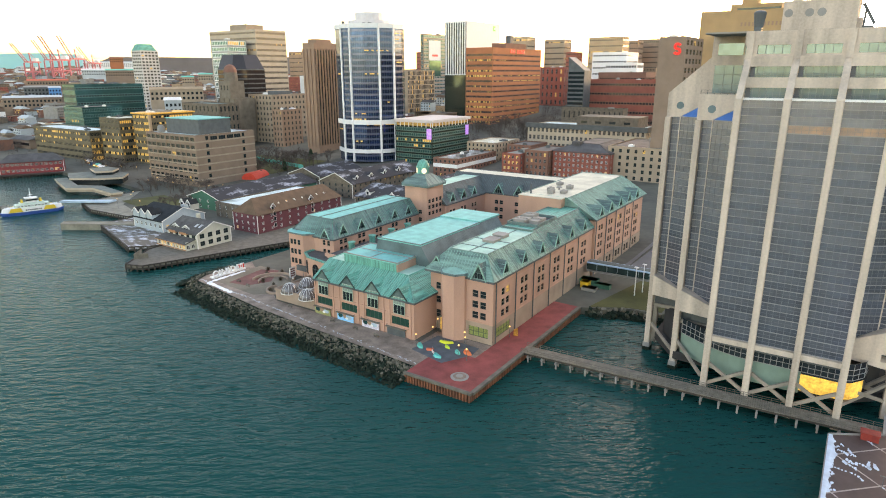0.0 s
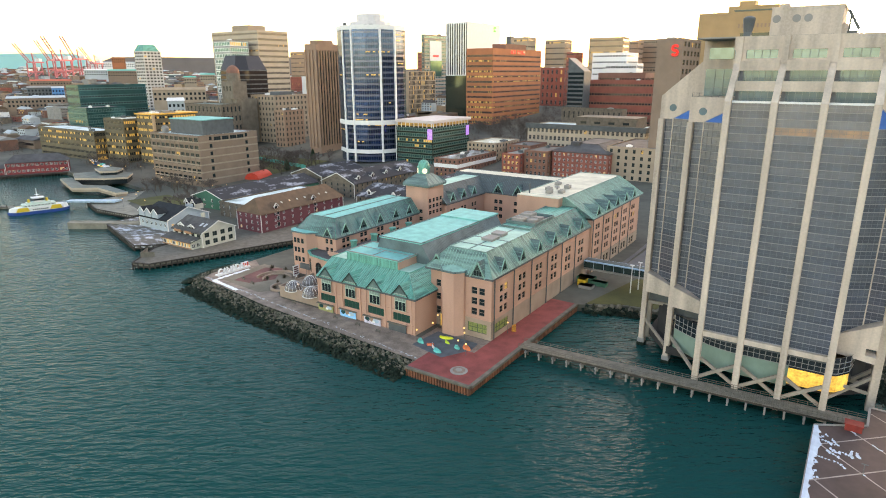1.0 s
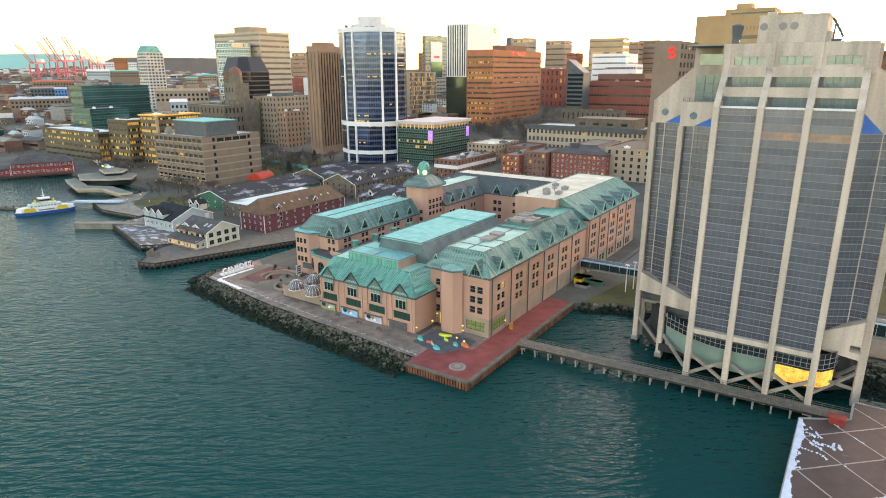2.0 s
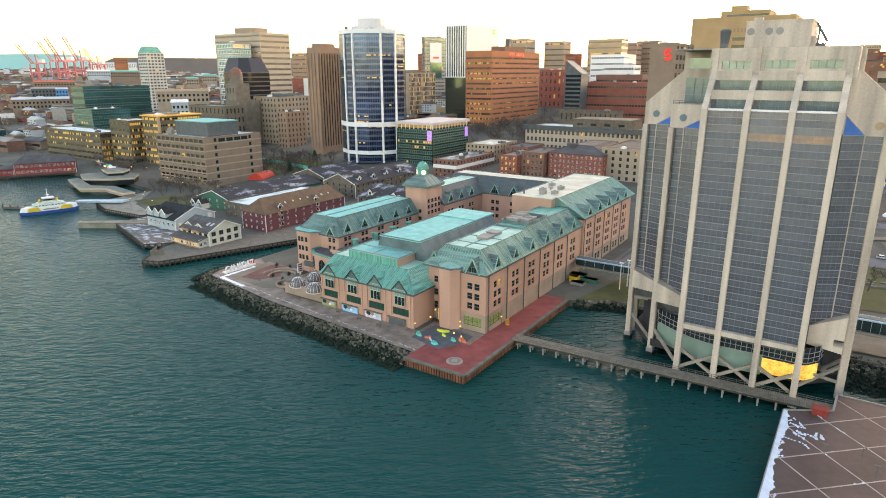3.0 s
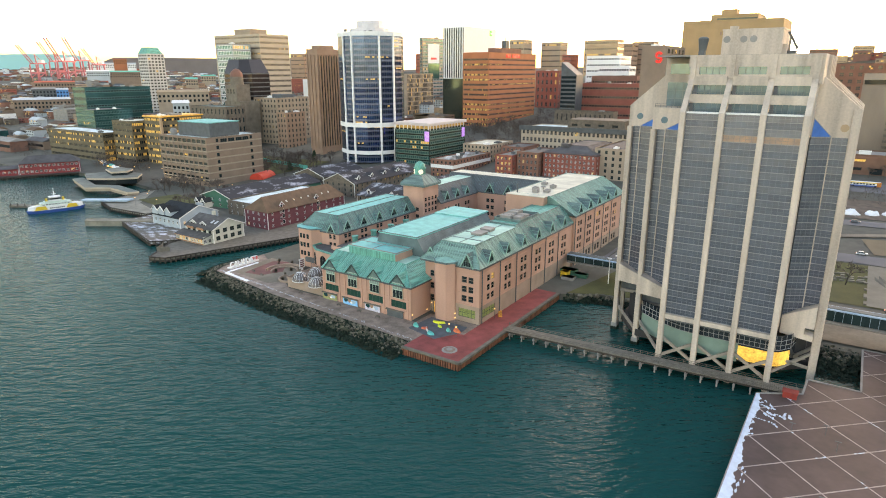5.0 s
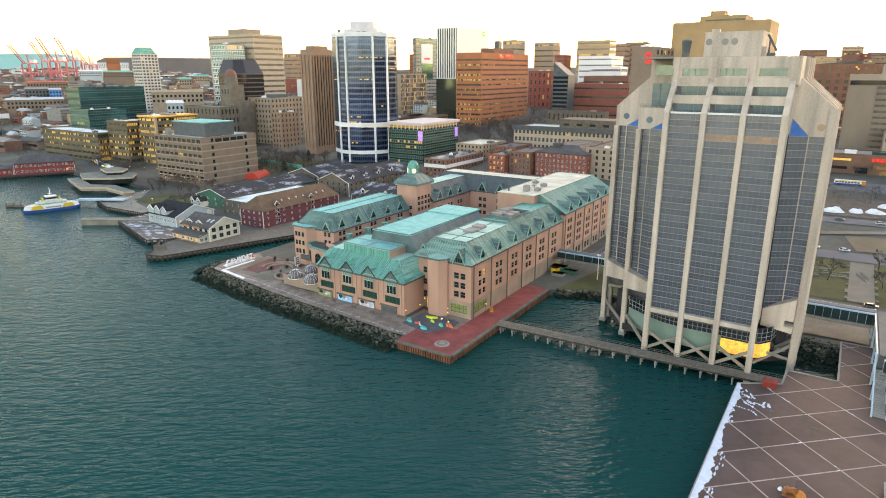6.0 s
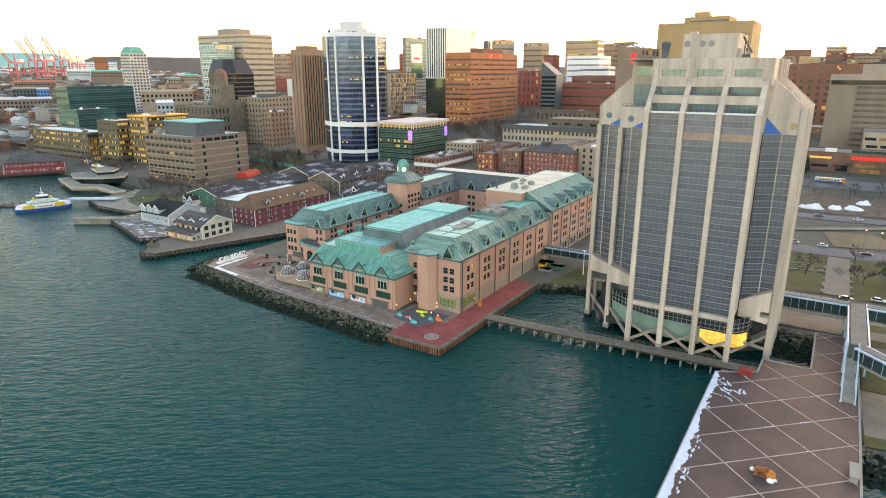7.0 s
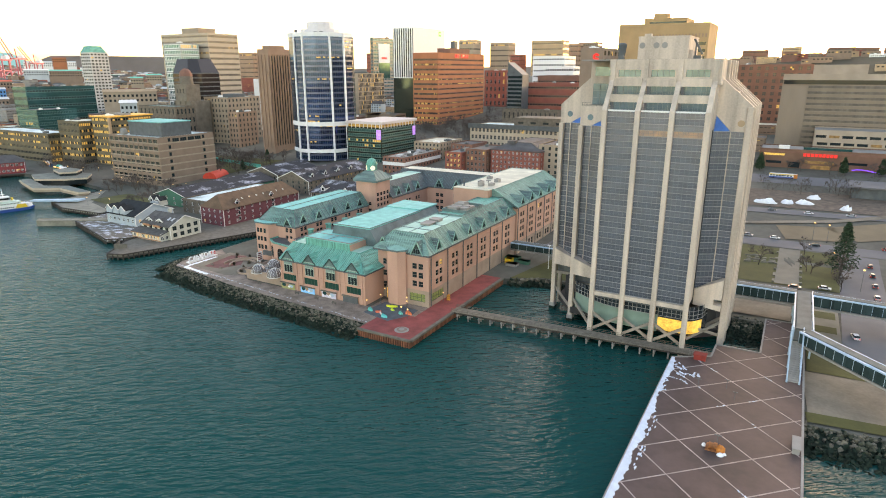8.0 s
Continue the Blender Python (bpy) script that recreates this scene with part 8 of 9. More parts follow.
def crane(x, y, s, boom):
    b = thing("gantry_crane", "red container gantry crane with raised boom", "crane", (x, y, ground_z(x, y)), turn=35, group="harbour cranes")
    g = Geo()
    for u in (-10, 10):
        for v in (-14, 14):
            g.beam((u * s, v * s, 0), (u * s, v * s * 0.9, 42 * s), 2.4 * s)
        g.beam((u * s, -14 * s, 22 * s), (u * s, 14 * s, 22 * s), 2 * s), g.beam((u * s, -14 * s, 10 * s), (u * s, 14 * s, 22 * s), 1.4 * s)
    for v in (-14, 14):
        g.beam((-10 * s, v * s, 20 * s), (10 * s, v * s, 20 * s), 2 * s)
    part("leg_frame", g, CRANE_RED, b)
    g = Geo()
    for u in (-4, 4):
        g.beam((u * s, -20 * s, 44 * s), (u * s, 34 * s, 44 * s), 2.4 * s, 3 * s)
    g.beam((0, 0, 44 * s), (0, -4 * s, 66 * s), 2 * s), g.beam((0, -4 * s, 66 * s), (0, 30 * s, 46 * s), 0.8 * s)
    part("girder", g, CRANE_RED, b)
    g = Geo()
    a = radians(boom)
    tip = Vector((0, -20 * s - 62 * s * math.cos(a), 44 * s + 62 * s * math.sin(a)))
    g.beam((-3 * s, -18 * s, 44 * s), tip + Vector((-3 * s, 0, 0)), 1.6 * s), g.beam((3 * s, -18 * s, 44 * s), tip + Vector((3 * s, 0, 0)), 1.6 * s)
    for i in range(8):
        p = Vector((0, -18 * s, 44 * s)).lerp(tip, i / 8)
        g.beam(p - Vector((3 * s, 0, 0)), p + Vector((3 * s, 0, 0)), 0.8 * s)
    part("boom", g, CRANE_RED, b)
    g = Geo()
    g.box(-5 * s, 5 * s, 14 * s, 26 * s, 46 * s, 53 * s)
    part("machine_house", g, WHITE, b)


for u_deg, dist, s, boom in ((66.6, 1980, 1.05, 42), (64.7, 1950, 1.2, 48), (63.6, 2050, 1.2, 50), (65.3, 2100, 1.1, 46), (62.5, 1980, 1.0, 40)):
    a = radians(u_deg)
    crane(-math.sin(a) * dist, math.cos(a) * dist, s, boom)

# ---- streets, lawns and cars to the north-east ----
STRIPS = []


def strip(name, label, category, pts, width, m, lift=0.12):
    g = Geo()
    STRIPS.append(name)
    lift += 0.013 * len(STRIPS)
    for (xa, ya), (xb, yb) in zip(pts, pts[1:]):
        L = math.hypot(xb - xa, yb - ya)
        nx, ny = -(yb - ya) / L * width / 2, (xb - xa) / L * width / 2
        n, k = max(1, int(L / 8)), max(1, int(width / 8))
        for i in range(n):
            for j in range(k):
                a, c = i / n, (i + 1) / n
                e, f = -1 + 2 * j / k, -1 + 2 * (j + 1) / k
                q = []
                for t, s in ((a, e), (c, e), (c, f), (a, f)):
                    x, y = xa + (xb - xa) * t + nx * s, ya + (yb - ya) * t + ny * s
                    q.append((x, y, max(ground_z(x, y), ground_z(x + 1, y + 1)) + lift))
                g.face(q)
    return solid(name, g, m, label, category, kind="structure")


PALE = mat("pale_paving", (0.19, 0.175, 0.135), 0.9, vary=0.2, scale=0.15)
SAND = mat("sandy_ground", (0.20, 0.15, 0.09), 0.95, vary=0.25, scale=0.05)
ROADLIGHT = mat("worn_asphalt", (0.13, 0.132, 0.138), 0.85, vary=0.2, scale=0.06)
TANPAVE = mat("tan_worn_paving", (0.20, 0.168, 0.125), 0.9, vary=0.35, scale=0.12, fine=1.2)
strip("lawn", "dull green park lawn", "lawn", [(-40, 261), (50, 261)], 54, GRASS, 0.14)
strip("road", "worn grey street along the park", "road", [(-46, 294.5), (150, 297.5)], 12, ROADLIGHT)
strip("road", "light grey side street beside the park", "road", [(55, 170), (58, 289)], 15, ROADLIGHT)
strip("road", "street behind the hotel", "road", [(-66, 232), (-66, 420)], 14, ROADLIGHT)
strip("bare_earth", "bare sandy building ground", "ground", [(26, 316), (52, 322), (110, 362)], 24, SAND)
strip("road", "ramp road on the slope", "road", [(-60, 352), (60, 358), (150, 380)], 10, ROADLIGHT)
strip("bare_earth", "pale sandy haul road along the slope", "ground", [(-60, 316), (11, 327), (51, 346), (110, 392)], 5, TANPAVE, 0.3)
strip("bare_earth", "dark bare slope below the highway", "ground", [(-60, 385), (150, 392)], 44, mat("dark_earth", (0.135, 0.10, 0.075), 0.95, vary=0.4), 0.1)
strip("road", "upper highway road", "road", [(-60, 440), (150, 446)], 26, ROADLIGHT)
strip("path", "pale stone path through the park", "path", [(31, 235), (31, 288)], 8.6, PALE, 0.2)
strip("path", "pale pavement under the footbridges", "path", [(38.6, 192), (47.6, 192)], 40, PALE, 0.06)
strip("lawn", "grass strip beside the footbridge", "lawn", [(39.5, 205), (46.6, 205)], 7, GRASS, 0.12)
strip("lawn", "small grass strip by the side street", "lawn", [(39.5, 191), (46.6, 191)], 6, GRASS, 0.12)
strip("path", "tan worn terrace beside the pier deck", "path", [(37.6, 142), (150, 149)], 25, TANPAVE, 0.05)
strip("lawn", "grass verge above the shore rocks", "lawn", [(38, 127.2), (130, 138)], 5, GRASS, 0.12)
strip("pavement", "sandy square below the tower footbridge", "pavement", [(14.5, 200.5), (33.3, 200.5)], 15, TANPAVE, 0.2)
g = Geo()
g.face([(38, 155, 2.85), (56, 155.5, 2.85), (38, 172, 2.85)])
solid("lawn", g, GRASS, "wedge of grass beneath the sloping footbridge", "lawn", kind="structure")
strip("lawn", "park lawn below the towers", "lawn", [(-470, 345), (-370, 345)], 60, GRASS, 0.1)
strip("lawn", "small lawn by the ferry terminal", "lawn", [(-372, 212), (-335, 206)], 26, GRASS, 0.1)
g = Geo()
g.box(60, 150, 404, 426, ground_z(100, 404) + 0.2, ground_z(100, 404) + 6.5, 0), g.box(58, 150, 402, 428, ground_z(100, 404) + 6.5, ground_z(100, 404) + 7.4, 1)
solid("overpass", g, [SLATE, ROADLIGHT], "concrete highway overpass with pale deck edge", "overpass", kind="structure")
rnd = random.Random(12)
for i in range(26):
    g = Geo()
    l, w, h = rnd.uniform(1.2, 5), rnd.uniform(0.7, 1.4), rnd.uniform(0.4, 0.9)
    g.loft([(-l / 2, -w / 2, 0), (l / 2, -w / 2, 0), (l / 2, w / 2, 0), (-l / 2, w / 2, 0)], [(-l * .46, -w * .42, h), (l * .46, -w * .42, h), (l * .46, w * .42, h), (-l * .46, w * .42, h)])
    ob = solid("granite_block", g, PALE, "rough pale granite seat block in the park", "stone block", group="park blocks")
    px, py, pt = (15 + i % 4 * 3.2, 262 + i // 4 * 3.4 + i % 4 * 0.8, 12) if i < 14 else ((26.2, 35.8)[i % 2], 238 + (i - 14) // 2 * 8.6, 90)
    ob.matrix_basis = pose(px, py, 3, 0, 0, pt)
    ob.location.z = max(ground_z(ob.location.x, ob.location.y), 2.5) + 0.1
for i, (x, y, l) in enumerate(((16, 374, 14), (27, 377, 7), (36, 379, 10), (40.5, 394, 8), (56, 373, 6))):
    g = Geo()
    g.dome(0, 0, 0, 1, 1, 10, 4)
    for k, v in enumerate(g.v):
        g.v[k] = (v[0] * l / 2 * (1 + 0.2 * noise.noise((v[0] * 2, v[1] * 2, i))), v[1] * 3.0, v[2] * 2.9 * (0.8 + 1.0 * noise.noise((v[0] * 1.7, v[1] * 3, i))))
    ob = solid("snow_heap", g, SNOW, "ploughed heap of grey-white snow", "snow heap", group="snow heaps")
    ob.matrix_basis = pose(x, y, ground_z(x, y) - 0.1)

CARMATS = {c: mat("car_paint_" + c, v, 0.25, vary=0.05, bump=0) for c, v in (("white", (0.75, 0.75, 0.75)), ("silver", (0.42, 0.43, 0.45)), ("black", (0.02, 0.02, 0.022)), ("red", (0.4, 0.02, 0.02)), ("blue", (0.03, 0.08, 0.3)), ("grey", (0.13, 0.13, 0.14)))}
TYRE = mat("tyre_rubber", (0.02, 0.02, 0.02), 0.9)
TAIL = mat("red_tail_light", (1.0, 0.05, 0.03), 0.4, emit=0.138, bump=0)
HEAD = mat("head_light", (1.0, 0.95, 0.8), 0.4, emit=0.165, bump=0)
CARS = {}


def car(x, y, turn, colour):
    z = ground_z(x, y) + 0.14
    if colour in CARS:
        return copy_thing(CARS[colour], pose(x, y, z, 0, 0, turn))
    b = thing("car", colour + " parked car on the street", "car", (x, y, z), turn=turn, group="cars")
    g = Geo()
    g.loft([(-2.2, -0.85, 0.3), (2.2, -0.85, 0.3), (2.2, 0.85, 0.3), (-2.2, 0.85, 0.3)], [(-2.15, -0.88, 0.85), (2.15, -0.88, 0.8), (2.15, 0.88, 0.8), (-2.15, 0.88, 0.85)])
    g.loft([(-1.3, -0.72, 1.38), (0.6, -0.72, 1.38), (0.6, 0.72, 1.38), (-1.3, 0.72, 1.38)], [(-1.2, -0.68, 1.46), (0.5, -0.68, 1.46), (0.5, 0.68, 1.46), (-1.2, 0.68, 1.46)])
    part("body", g, CARMATS[colour], b)
    g = Geo()
    g.loft([(-1.9, -0.84, 0.85), (1.25, -0.84, 0.82), (1.25, 0.84, 0.82), (-1.9, 0.84, 0.85)], [(-1.35, -0.72, 1.38), (0.6, -0.72, 1.38), (0.6, 0.72, 1.38), (-1.35, 0.72, 1.38)])
    part("glasshouse", g, PANE, b)
    for u in (-1.35, 1.35):
        for v in (-0.86, 0.86):
            g = Geo()
            ring = [(0.33 * math.cos(k * math.pi / 5), 0.33 * math.sin(k * math.pi / 5)) for k in range(10)]
            g.loft([(u + a, v - 0.1, 0.33 + c) for a, c in ring], [(u + a, v + 0.1, 0.33 + c) for a, c in ring])
            wh = part("wheel", g, TYRE, b)
            rim = Geo()
            rim.loft([(u + a * 0.6, v - 0.115, 0.33 + c * 0.6) for a, c in ring], [(u + a * 0.6, v + 0.115, 0.33 + c * 0.6) for a, c in ring])
            part("rim", rim, CARMATS["silver"], wh)
    for u, m_, nm in ((-2.2, TAIL, "tail_light"), (2.2, HEAD, "headlight")):
        for v in (-0.62, 0.62):
            g = Geo()
            g.box(u - 0.04, u + 0.04, v - 0.2, v + 0.2, 0.6, 0.78)
            part(nm, g, m_, b)
    CARS[colour] = b
    return b


for x, y, t, c in ((12, 303, 0, "silver"), (24, 303, 0, "white"), (41, 298, 180, "black"), (6, 232, 20, "blue"), (34, 232, 0, "grey"), (61.5, 276, 90, "black"), (61.5, 263, 90, "black"), (61.3, 248, 90, "grey"), (60.8, 233, 90, "silver"), (51.5, 188, 100, "white"),
                   (38, 357, 3, "white"), (58, 360, 185, "silver"), (20, 357, 3, "grey"), (70, 303, 0, "red"), (84, 298, 180, "white"), (-64, 262, 90, "blue"), (-68, 268, 90, "white"), (-64, 290, 90, "grey"), (-68, 302, 90, "white"), (-64, 320, 90, "black"), (-66, 344, 90, "silver"),
                   (-10, 440, 3, "white"), (60, 449, 183, "grey"), (80, 441, 3, "black"), (44, 236, 0, "white")):
    car(x, y, t, c)
bus = thing("bus", "white, yellow and blue city bus on the highway", "bus", (22, 446, ground_z(22, 446) + 0.4), turn=2)
g = Geo()
g.box(-8.5, 8.5, -1.25, 1.25, 0.4, 1.2, 0), g.box(-8.5, 8.5, -1.25, 1.25, 1.2, 2.4, 2), g.box(-8.5, 8.5, -1.25, 1.25, 2.4, 3.0, 1), g.box(-8.2, 8.2, -1.2, 1.2, 3.0, 3.2, 2), g.box(6.3, 8.55, -1.3, 1.3, 0.4, 3.1, 3)
part("body", g, [BLUE, YELLOW, WHITE, ORANGE], bus)
for i in range(8):
    part("window", window_mesh(1.3, 0.8, 1, 1, SLATE, PANE), None, bus, m=pose(-7.2 + i * 1.7, -1.27, 1.5))
for u in (-5.8, 5.6):
    for v in (-1.2, 1.2):
        g = Geo()
        ring = [(0.5 * math.cos(k * math.pi / 5), 0.5 * math.sin(k * math.pi / 5)) for k in range(10)]
        g.loft([(u + a, v - 0.12, 0.5 + c) for a, c in ring], [(u + a, v + 0.12, 0.5 + c) for a, c in ring])
        part("wheel", g, TYRE, bus)
for i, (x, y) in enumerate(((0, 296), (40, 308), (70, 308), (100, 450), (46, 306), (-20, 450), (56, 240), (47, 262))):
    lamp_post(x, y, ground_z(x, y), 8.5, "street_lamp", "tall street lamp with a warm head", 0.4, "street lamps")
for x, y in ((-430, 255), (-410, 246), (-395, 252), (-382, 240), (-440, 262), (-455, 268), (-470, 266), (-350, 245), (-345, 252), (-485, 262), (-500, 258), (-405, 236), (-372, 206), (-364, 200), (-341, 192), (-358, 188)):
    lamp_post(x, y, ground_z(x, y), 5.0, "street_lamp", "street lamp with a warm globe", 0.3, "street lamps")

# ---- trees ----
BARK = mat("grey_bark", (0.10, 0.08, 0.065), 0.95, vary=0.3)
TWIG = mat("winter_twigs", (0.12, 0.095, 0.08), 0.95, vary=0.3, scale=0.5)
NEEDLE = mat("pine_needles", (0.03, 0.065, 0.03), 0.9, vary=0.4, scale=0.5, fine=3)


def bare_tree(seed, h):
    rnd = random.Random(seed)
    trunk, crown = Geo(), Geo()

    def stick(g, p, q, r0, r1):
        d = (q - p).normalized()
        a = d.orthogonal().normalized()
        c = d.cross(a)
        n = len(g.v)
        for o, r in ((p, r0), (q, r1)):
            for k in range(3):
                g.v.append(tuple(o + (a * math.cos(k * 2.094) + c * math.sin(k * 2.094)) * r))
        for k in range(3):
            j = (k + 1) % 3
            g.f.append((n + k, n + j, n + 3 + j, n + 3 + k))
            g.m.append(0)

    def grow(p, d, length, r, depth):
        q = p + d * length
        stick(trunk if depth < 2 else crown, p, q, r, r * 0.65)
        if depth >= 5:
            return
        for _ in range(3 if depth < 4 else 4):
            e = (d + Vector((rnd.gauss(0, 0.55), rnd.gauss(0, 0.55), rnd.gauss(0.12, 0.35)))).normalized()
            grow(p.lerp(q, rnd.uniform(0.55, 1.0)), e, length * rnd.uniform(0.55, 0.8), max(0.06, r * 0.58), depth + 1)
    grow(Vector((0, 0, 0)), Vector((rnd.gauss(0, 0.05), rnd.gauss(0, 0.05), 1)).normalized(), h * 0.3, h * 0.022, 0)
    b = thing("bare_tree", "leafless grey-brown winter tree", "tree", (0, 0, 0), group="winter trees")
    part("trunk", trunk, BARK, b)
    part("crown", crown, TWIG, b)
    return b


protos = [bare_tree(s, h) for s, h in ((1, 12), (2, 14), (3, 11))]
rnd = random.Random(33)
spots = [(-455 + rnd.uniform(0, 95), 305 + rnd.uniform(0, 78)) for _ in range(60)] + [(-398 + rnd.uniform(0, 60), 226 + rnd.uniform(0, 22)) for _ in range(20)] + \
        [(-350 + rnd.uniform(0, 160), 565 + rnd.uniform(0, 40)) for _ in range(26)] + [(-30 + rnd.uniform(0, 140), 470 + rnd.uniform(0, 12)) for _ in range(10)] + \
        [(46 + rnd.uniform(0, 4), 236 + i * 9) for i in range(5)] + [(-345 + rnd.uniform(0, 40), 196 + rnd.uniform(0, 14)) for _ in range(5)] + [(12 + rnd.uniform(0, 30), 246 + rnd.uniform(0, 40)) for _ in range(4)]
for i, (x, y) in enumerate(spots):
    m = pose(x, y, ground_z(x, y) - 0.1, 0, 0, rnd.uniform(0, 360))
    if i < 3:
        protos[i].matrix_basis = m
    else:
        copy_thing(protos[i % 3], m)


def pine(x, y, h, seed):
    rnd = random.Random(seed)
    b = thing("pine_tree", "dark green pine tree with ragged outline", "tree", (x, y, ground_z(x, y) - 0.1), group="pines")
    g = Geo()
    g.tube(0, 0, 0, h * 0.95, h * 0.025, 0.05, 7)
    part("trunk", g, BARK, b)
    g = Geo()
    for _ in range(2600):
        t = rnd.random() ** 0.8
        z = h * (0.14 + 0.86 * t)
        r = h * 0.36 * (1 - t) ** 0.7 * min(1.0, 0.45 + 3 * t) * math.sqrt(rnd.random()) * (0.75 + 0.5 * noise.noise((z * 0.6, rnd.random(), seed))) + 0.15
        a = rnd.uniform(0, 6.283)
        c = Vector((r * math.cos(a), r * math.sin(a), z - r * 0.25))
        s = rnd.uniform(0.3, 0.75)
        d1_, d2_ = Vector((rnd.gauss(0, 1), rnd.gauss(0, 1), rnd.gauss(0, 0.4))).normalized() * s, Vector((rnd.gauss(0, 1), rnd.gauss(0, 1), rnd.gauss(0, 1))).normalized() * s * 0.5
        g.face([c - d1_, c + d2_, c + d1_, c - d2_])
    part("crown", g, NEEDLE, b)


for x, y, h, s in ((50, 259, 23, 1), (6, 470, 13, 2), (58, 474, 12, 3), (80, 476, 12, 4), (-468, 320, 12, 5), (110, 472, 11, 6), (-372, 330, 9, 7), (-386, 372, 10, 8)):
    pine(x, y, h, s)


# ---- plaza at the west end of the promenade ----
g = Geo()
g.prism([(-197, 136), (-172, 133.6), (-166, 140), (-176, 158), (-197, 158)], 2.6, 2.62)
solid("plaza_paving", g, TANPAVE, "worn tan plaza paving behind the promenade", "paving", kind="structure")
g = Geo()
g.prism([(-190.5, 137.5), (-182, 138.8), (-178, 147), (-186, 158), (-193, 155)], 2.6, 2.64)
solid("red_quay_paving", g, mat("faded_red_paving", (0.19, 0.075, 0.065), 0.9, vary=0.3, scale=0.3), "faded red brick plaza paving", "paving", kind="structure")
for cx, cy, r, a0, a1, h in ((-178, 148, 7.5, 20, 210, 0.9), (-178, 148, 5.0, 40, 240, 0.6), (-168, 142, 4.0, 150, 330, 0.8)):
    g = Geo()
    n = 14
    for i in range(n):
        p0, p1 = radians(a0 + (a1 - a0) * i / n), radians(a0 + (a1 - a0) * (i + 1) / n)
        o = [(cx + r * math.cos(p0), cy + r * math.sin(p0)), (cx + (r + 0.6) * math.cos(p0), cy + (r + 0.6) * math.sin(p0)), (cx + (r + 0.6) * math.cos(p1), cy + (r + 0.6) * math.sin(p1)), (cx + r * math.cos(p1), cy + r * math.sin(p1))]
        g.prism(o, 2.6, 2.6 + h)
    solid("curved_seat_wall", g, PEACH_BASE, "curved brown stone seat wall on the plaza", "seat wall", group="plaza walls")
SHRUB = mat("bare_shrub", (0.09, 0.075, 0.05), 0.95, vary=0.4, scale=1)


def shrub(x, y, z, r, seed):
    rnd = random.Random(seed)
    b = thing("shrub", "leafless brown winter shrub in a planter", "shrub", (x, y, z), group="shrubs")
    g = Geo()
    for _ in range(90):
        a, e = rnd.uniform(0, 6.283), rnd.uniform(0.2, 1.5)
        tip = Vector((r * math.cos(a) * math.cos(e), r * math.sin(a) * math.cos(e), r * 1.2 * math.sin(e))) * rnd.uniform(0.6, 1.0)
        side = Vector((-math.sin(a), math.cos(a), 0)) * 0.12
        g.face([-side, side, tip + side * 0.4, tip - side * 0.4])
    part("branch_clump", g, SHRUB, b)


for i, (x, y) in enumerate(((-176, 150), (-180, 145), (-173, 144), (-169, 139), (-186, 152), (-162, 138), (-190, 156), (-183, 157), (-165, 146), (-160, 137))):
    shrub(x, y, 2.6, 1.4, i)
for x, y in ((-188, 140), (-181, 138.5), (-152, 132.6), (-131, 131.2), (-121, 130.8), (-112, 130)):
    g = Geo()
    g.box(x - 0.9, x + 0.9, y - 0.25, y + 0.25, 3.02, 3.1), g.box(x - 0.8, x - 0.7, y - 0.2, y + 0.2, 2.6, 3.02), g.box(x + 0.7, x + 0.8, y - 0.2, y + 0.2, 2.6, 3.02), g.box(x - 0.9, x + 0.9, y + 0.2, y + 0.26, 3.2, 3.5)
    solid("bench", g, TIMBER, "timber bench on the harbour promenade", "bench", group="promenade benches")
# ---- the skyline: far small blocks ----
rnd = random.Random(21)
WALLS = [BRICK_RED, BRICK_BROWN, GREYBROWN, BEIGE, CONC_GREY, BROWN_RIB, STONE_DARK, TAN]
ROOFS = [DARKROOF, DARKROOF, ROOF_PALE, CONC_GREY, SLATE]


def free(x0, x1, y0, y1):
    return not any(x0 < f[1] and x1 > f[0] and y0 < f[3] and y1 > f[2] for f in FOOT)


def visible(x, y):
    a = math.degrees(math.atan2(-x, y))
    return -12 < a < 74


for x, yy, w, top, m in ((-556, 1112, 32, 143, BEIGE), (-512, 1186, 42, 140, BEIGE), (-474, 1153, 19, 115, BRICK_RED), (-392, 1176, 66, 141, TAN), (-412, 1330, 51, 140, BROWN_RIB), (-386, 1391, 46, 145, GREYBROWN),
                         (-862, 1217, 33, 124, BRICK_RED), (-1072, 1026, 44, 124, BROWN_RIB), (-640, 875, 53, 74, BEIGE), (-50, 1464, 48, 125, BRICK_BROWN), (10, 1567, 38, 133, TAN), (150, 1565, 89, 130, BRICK_BROWN), (-25, 1265, 32, 108, TAN), (60, 1367, 37, 114, GREYBROWN), (136, 1263, 22, 111, WHITE),
                         (-980, 900, 60, 70, BRICK_RED), (-1180, 700, 60, 60, GREYBROWN)):
    take(x, yy, w, 40)
    block("apartment_block", "distant apartment block on the hill", x, yy, w, 36, top, m, rnd.choice(ROOFS), 8, 1, 1, (1, 1), 0.2, m, CITYPANE, ribbon=True, panes=(max(7, int(w / 4)), 1), win_fill=0.45, group="skyline blocks", seed=int(w), coping=False)
count = 0
y = 305.0
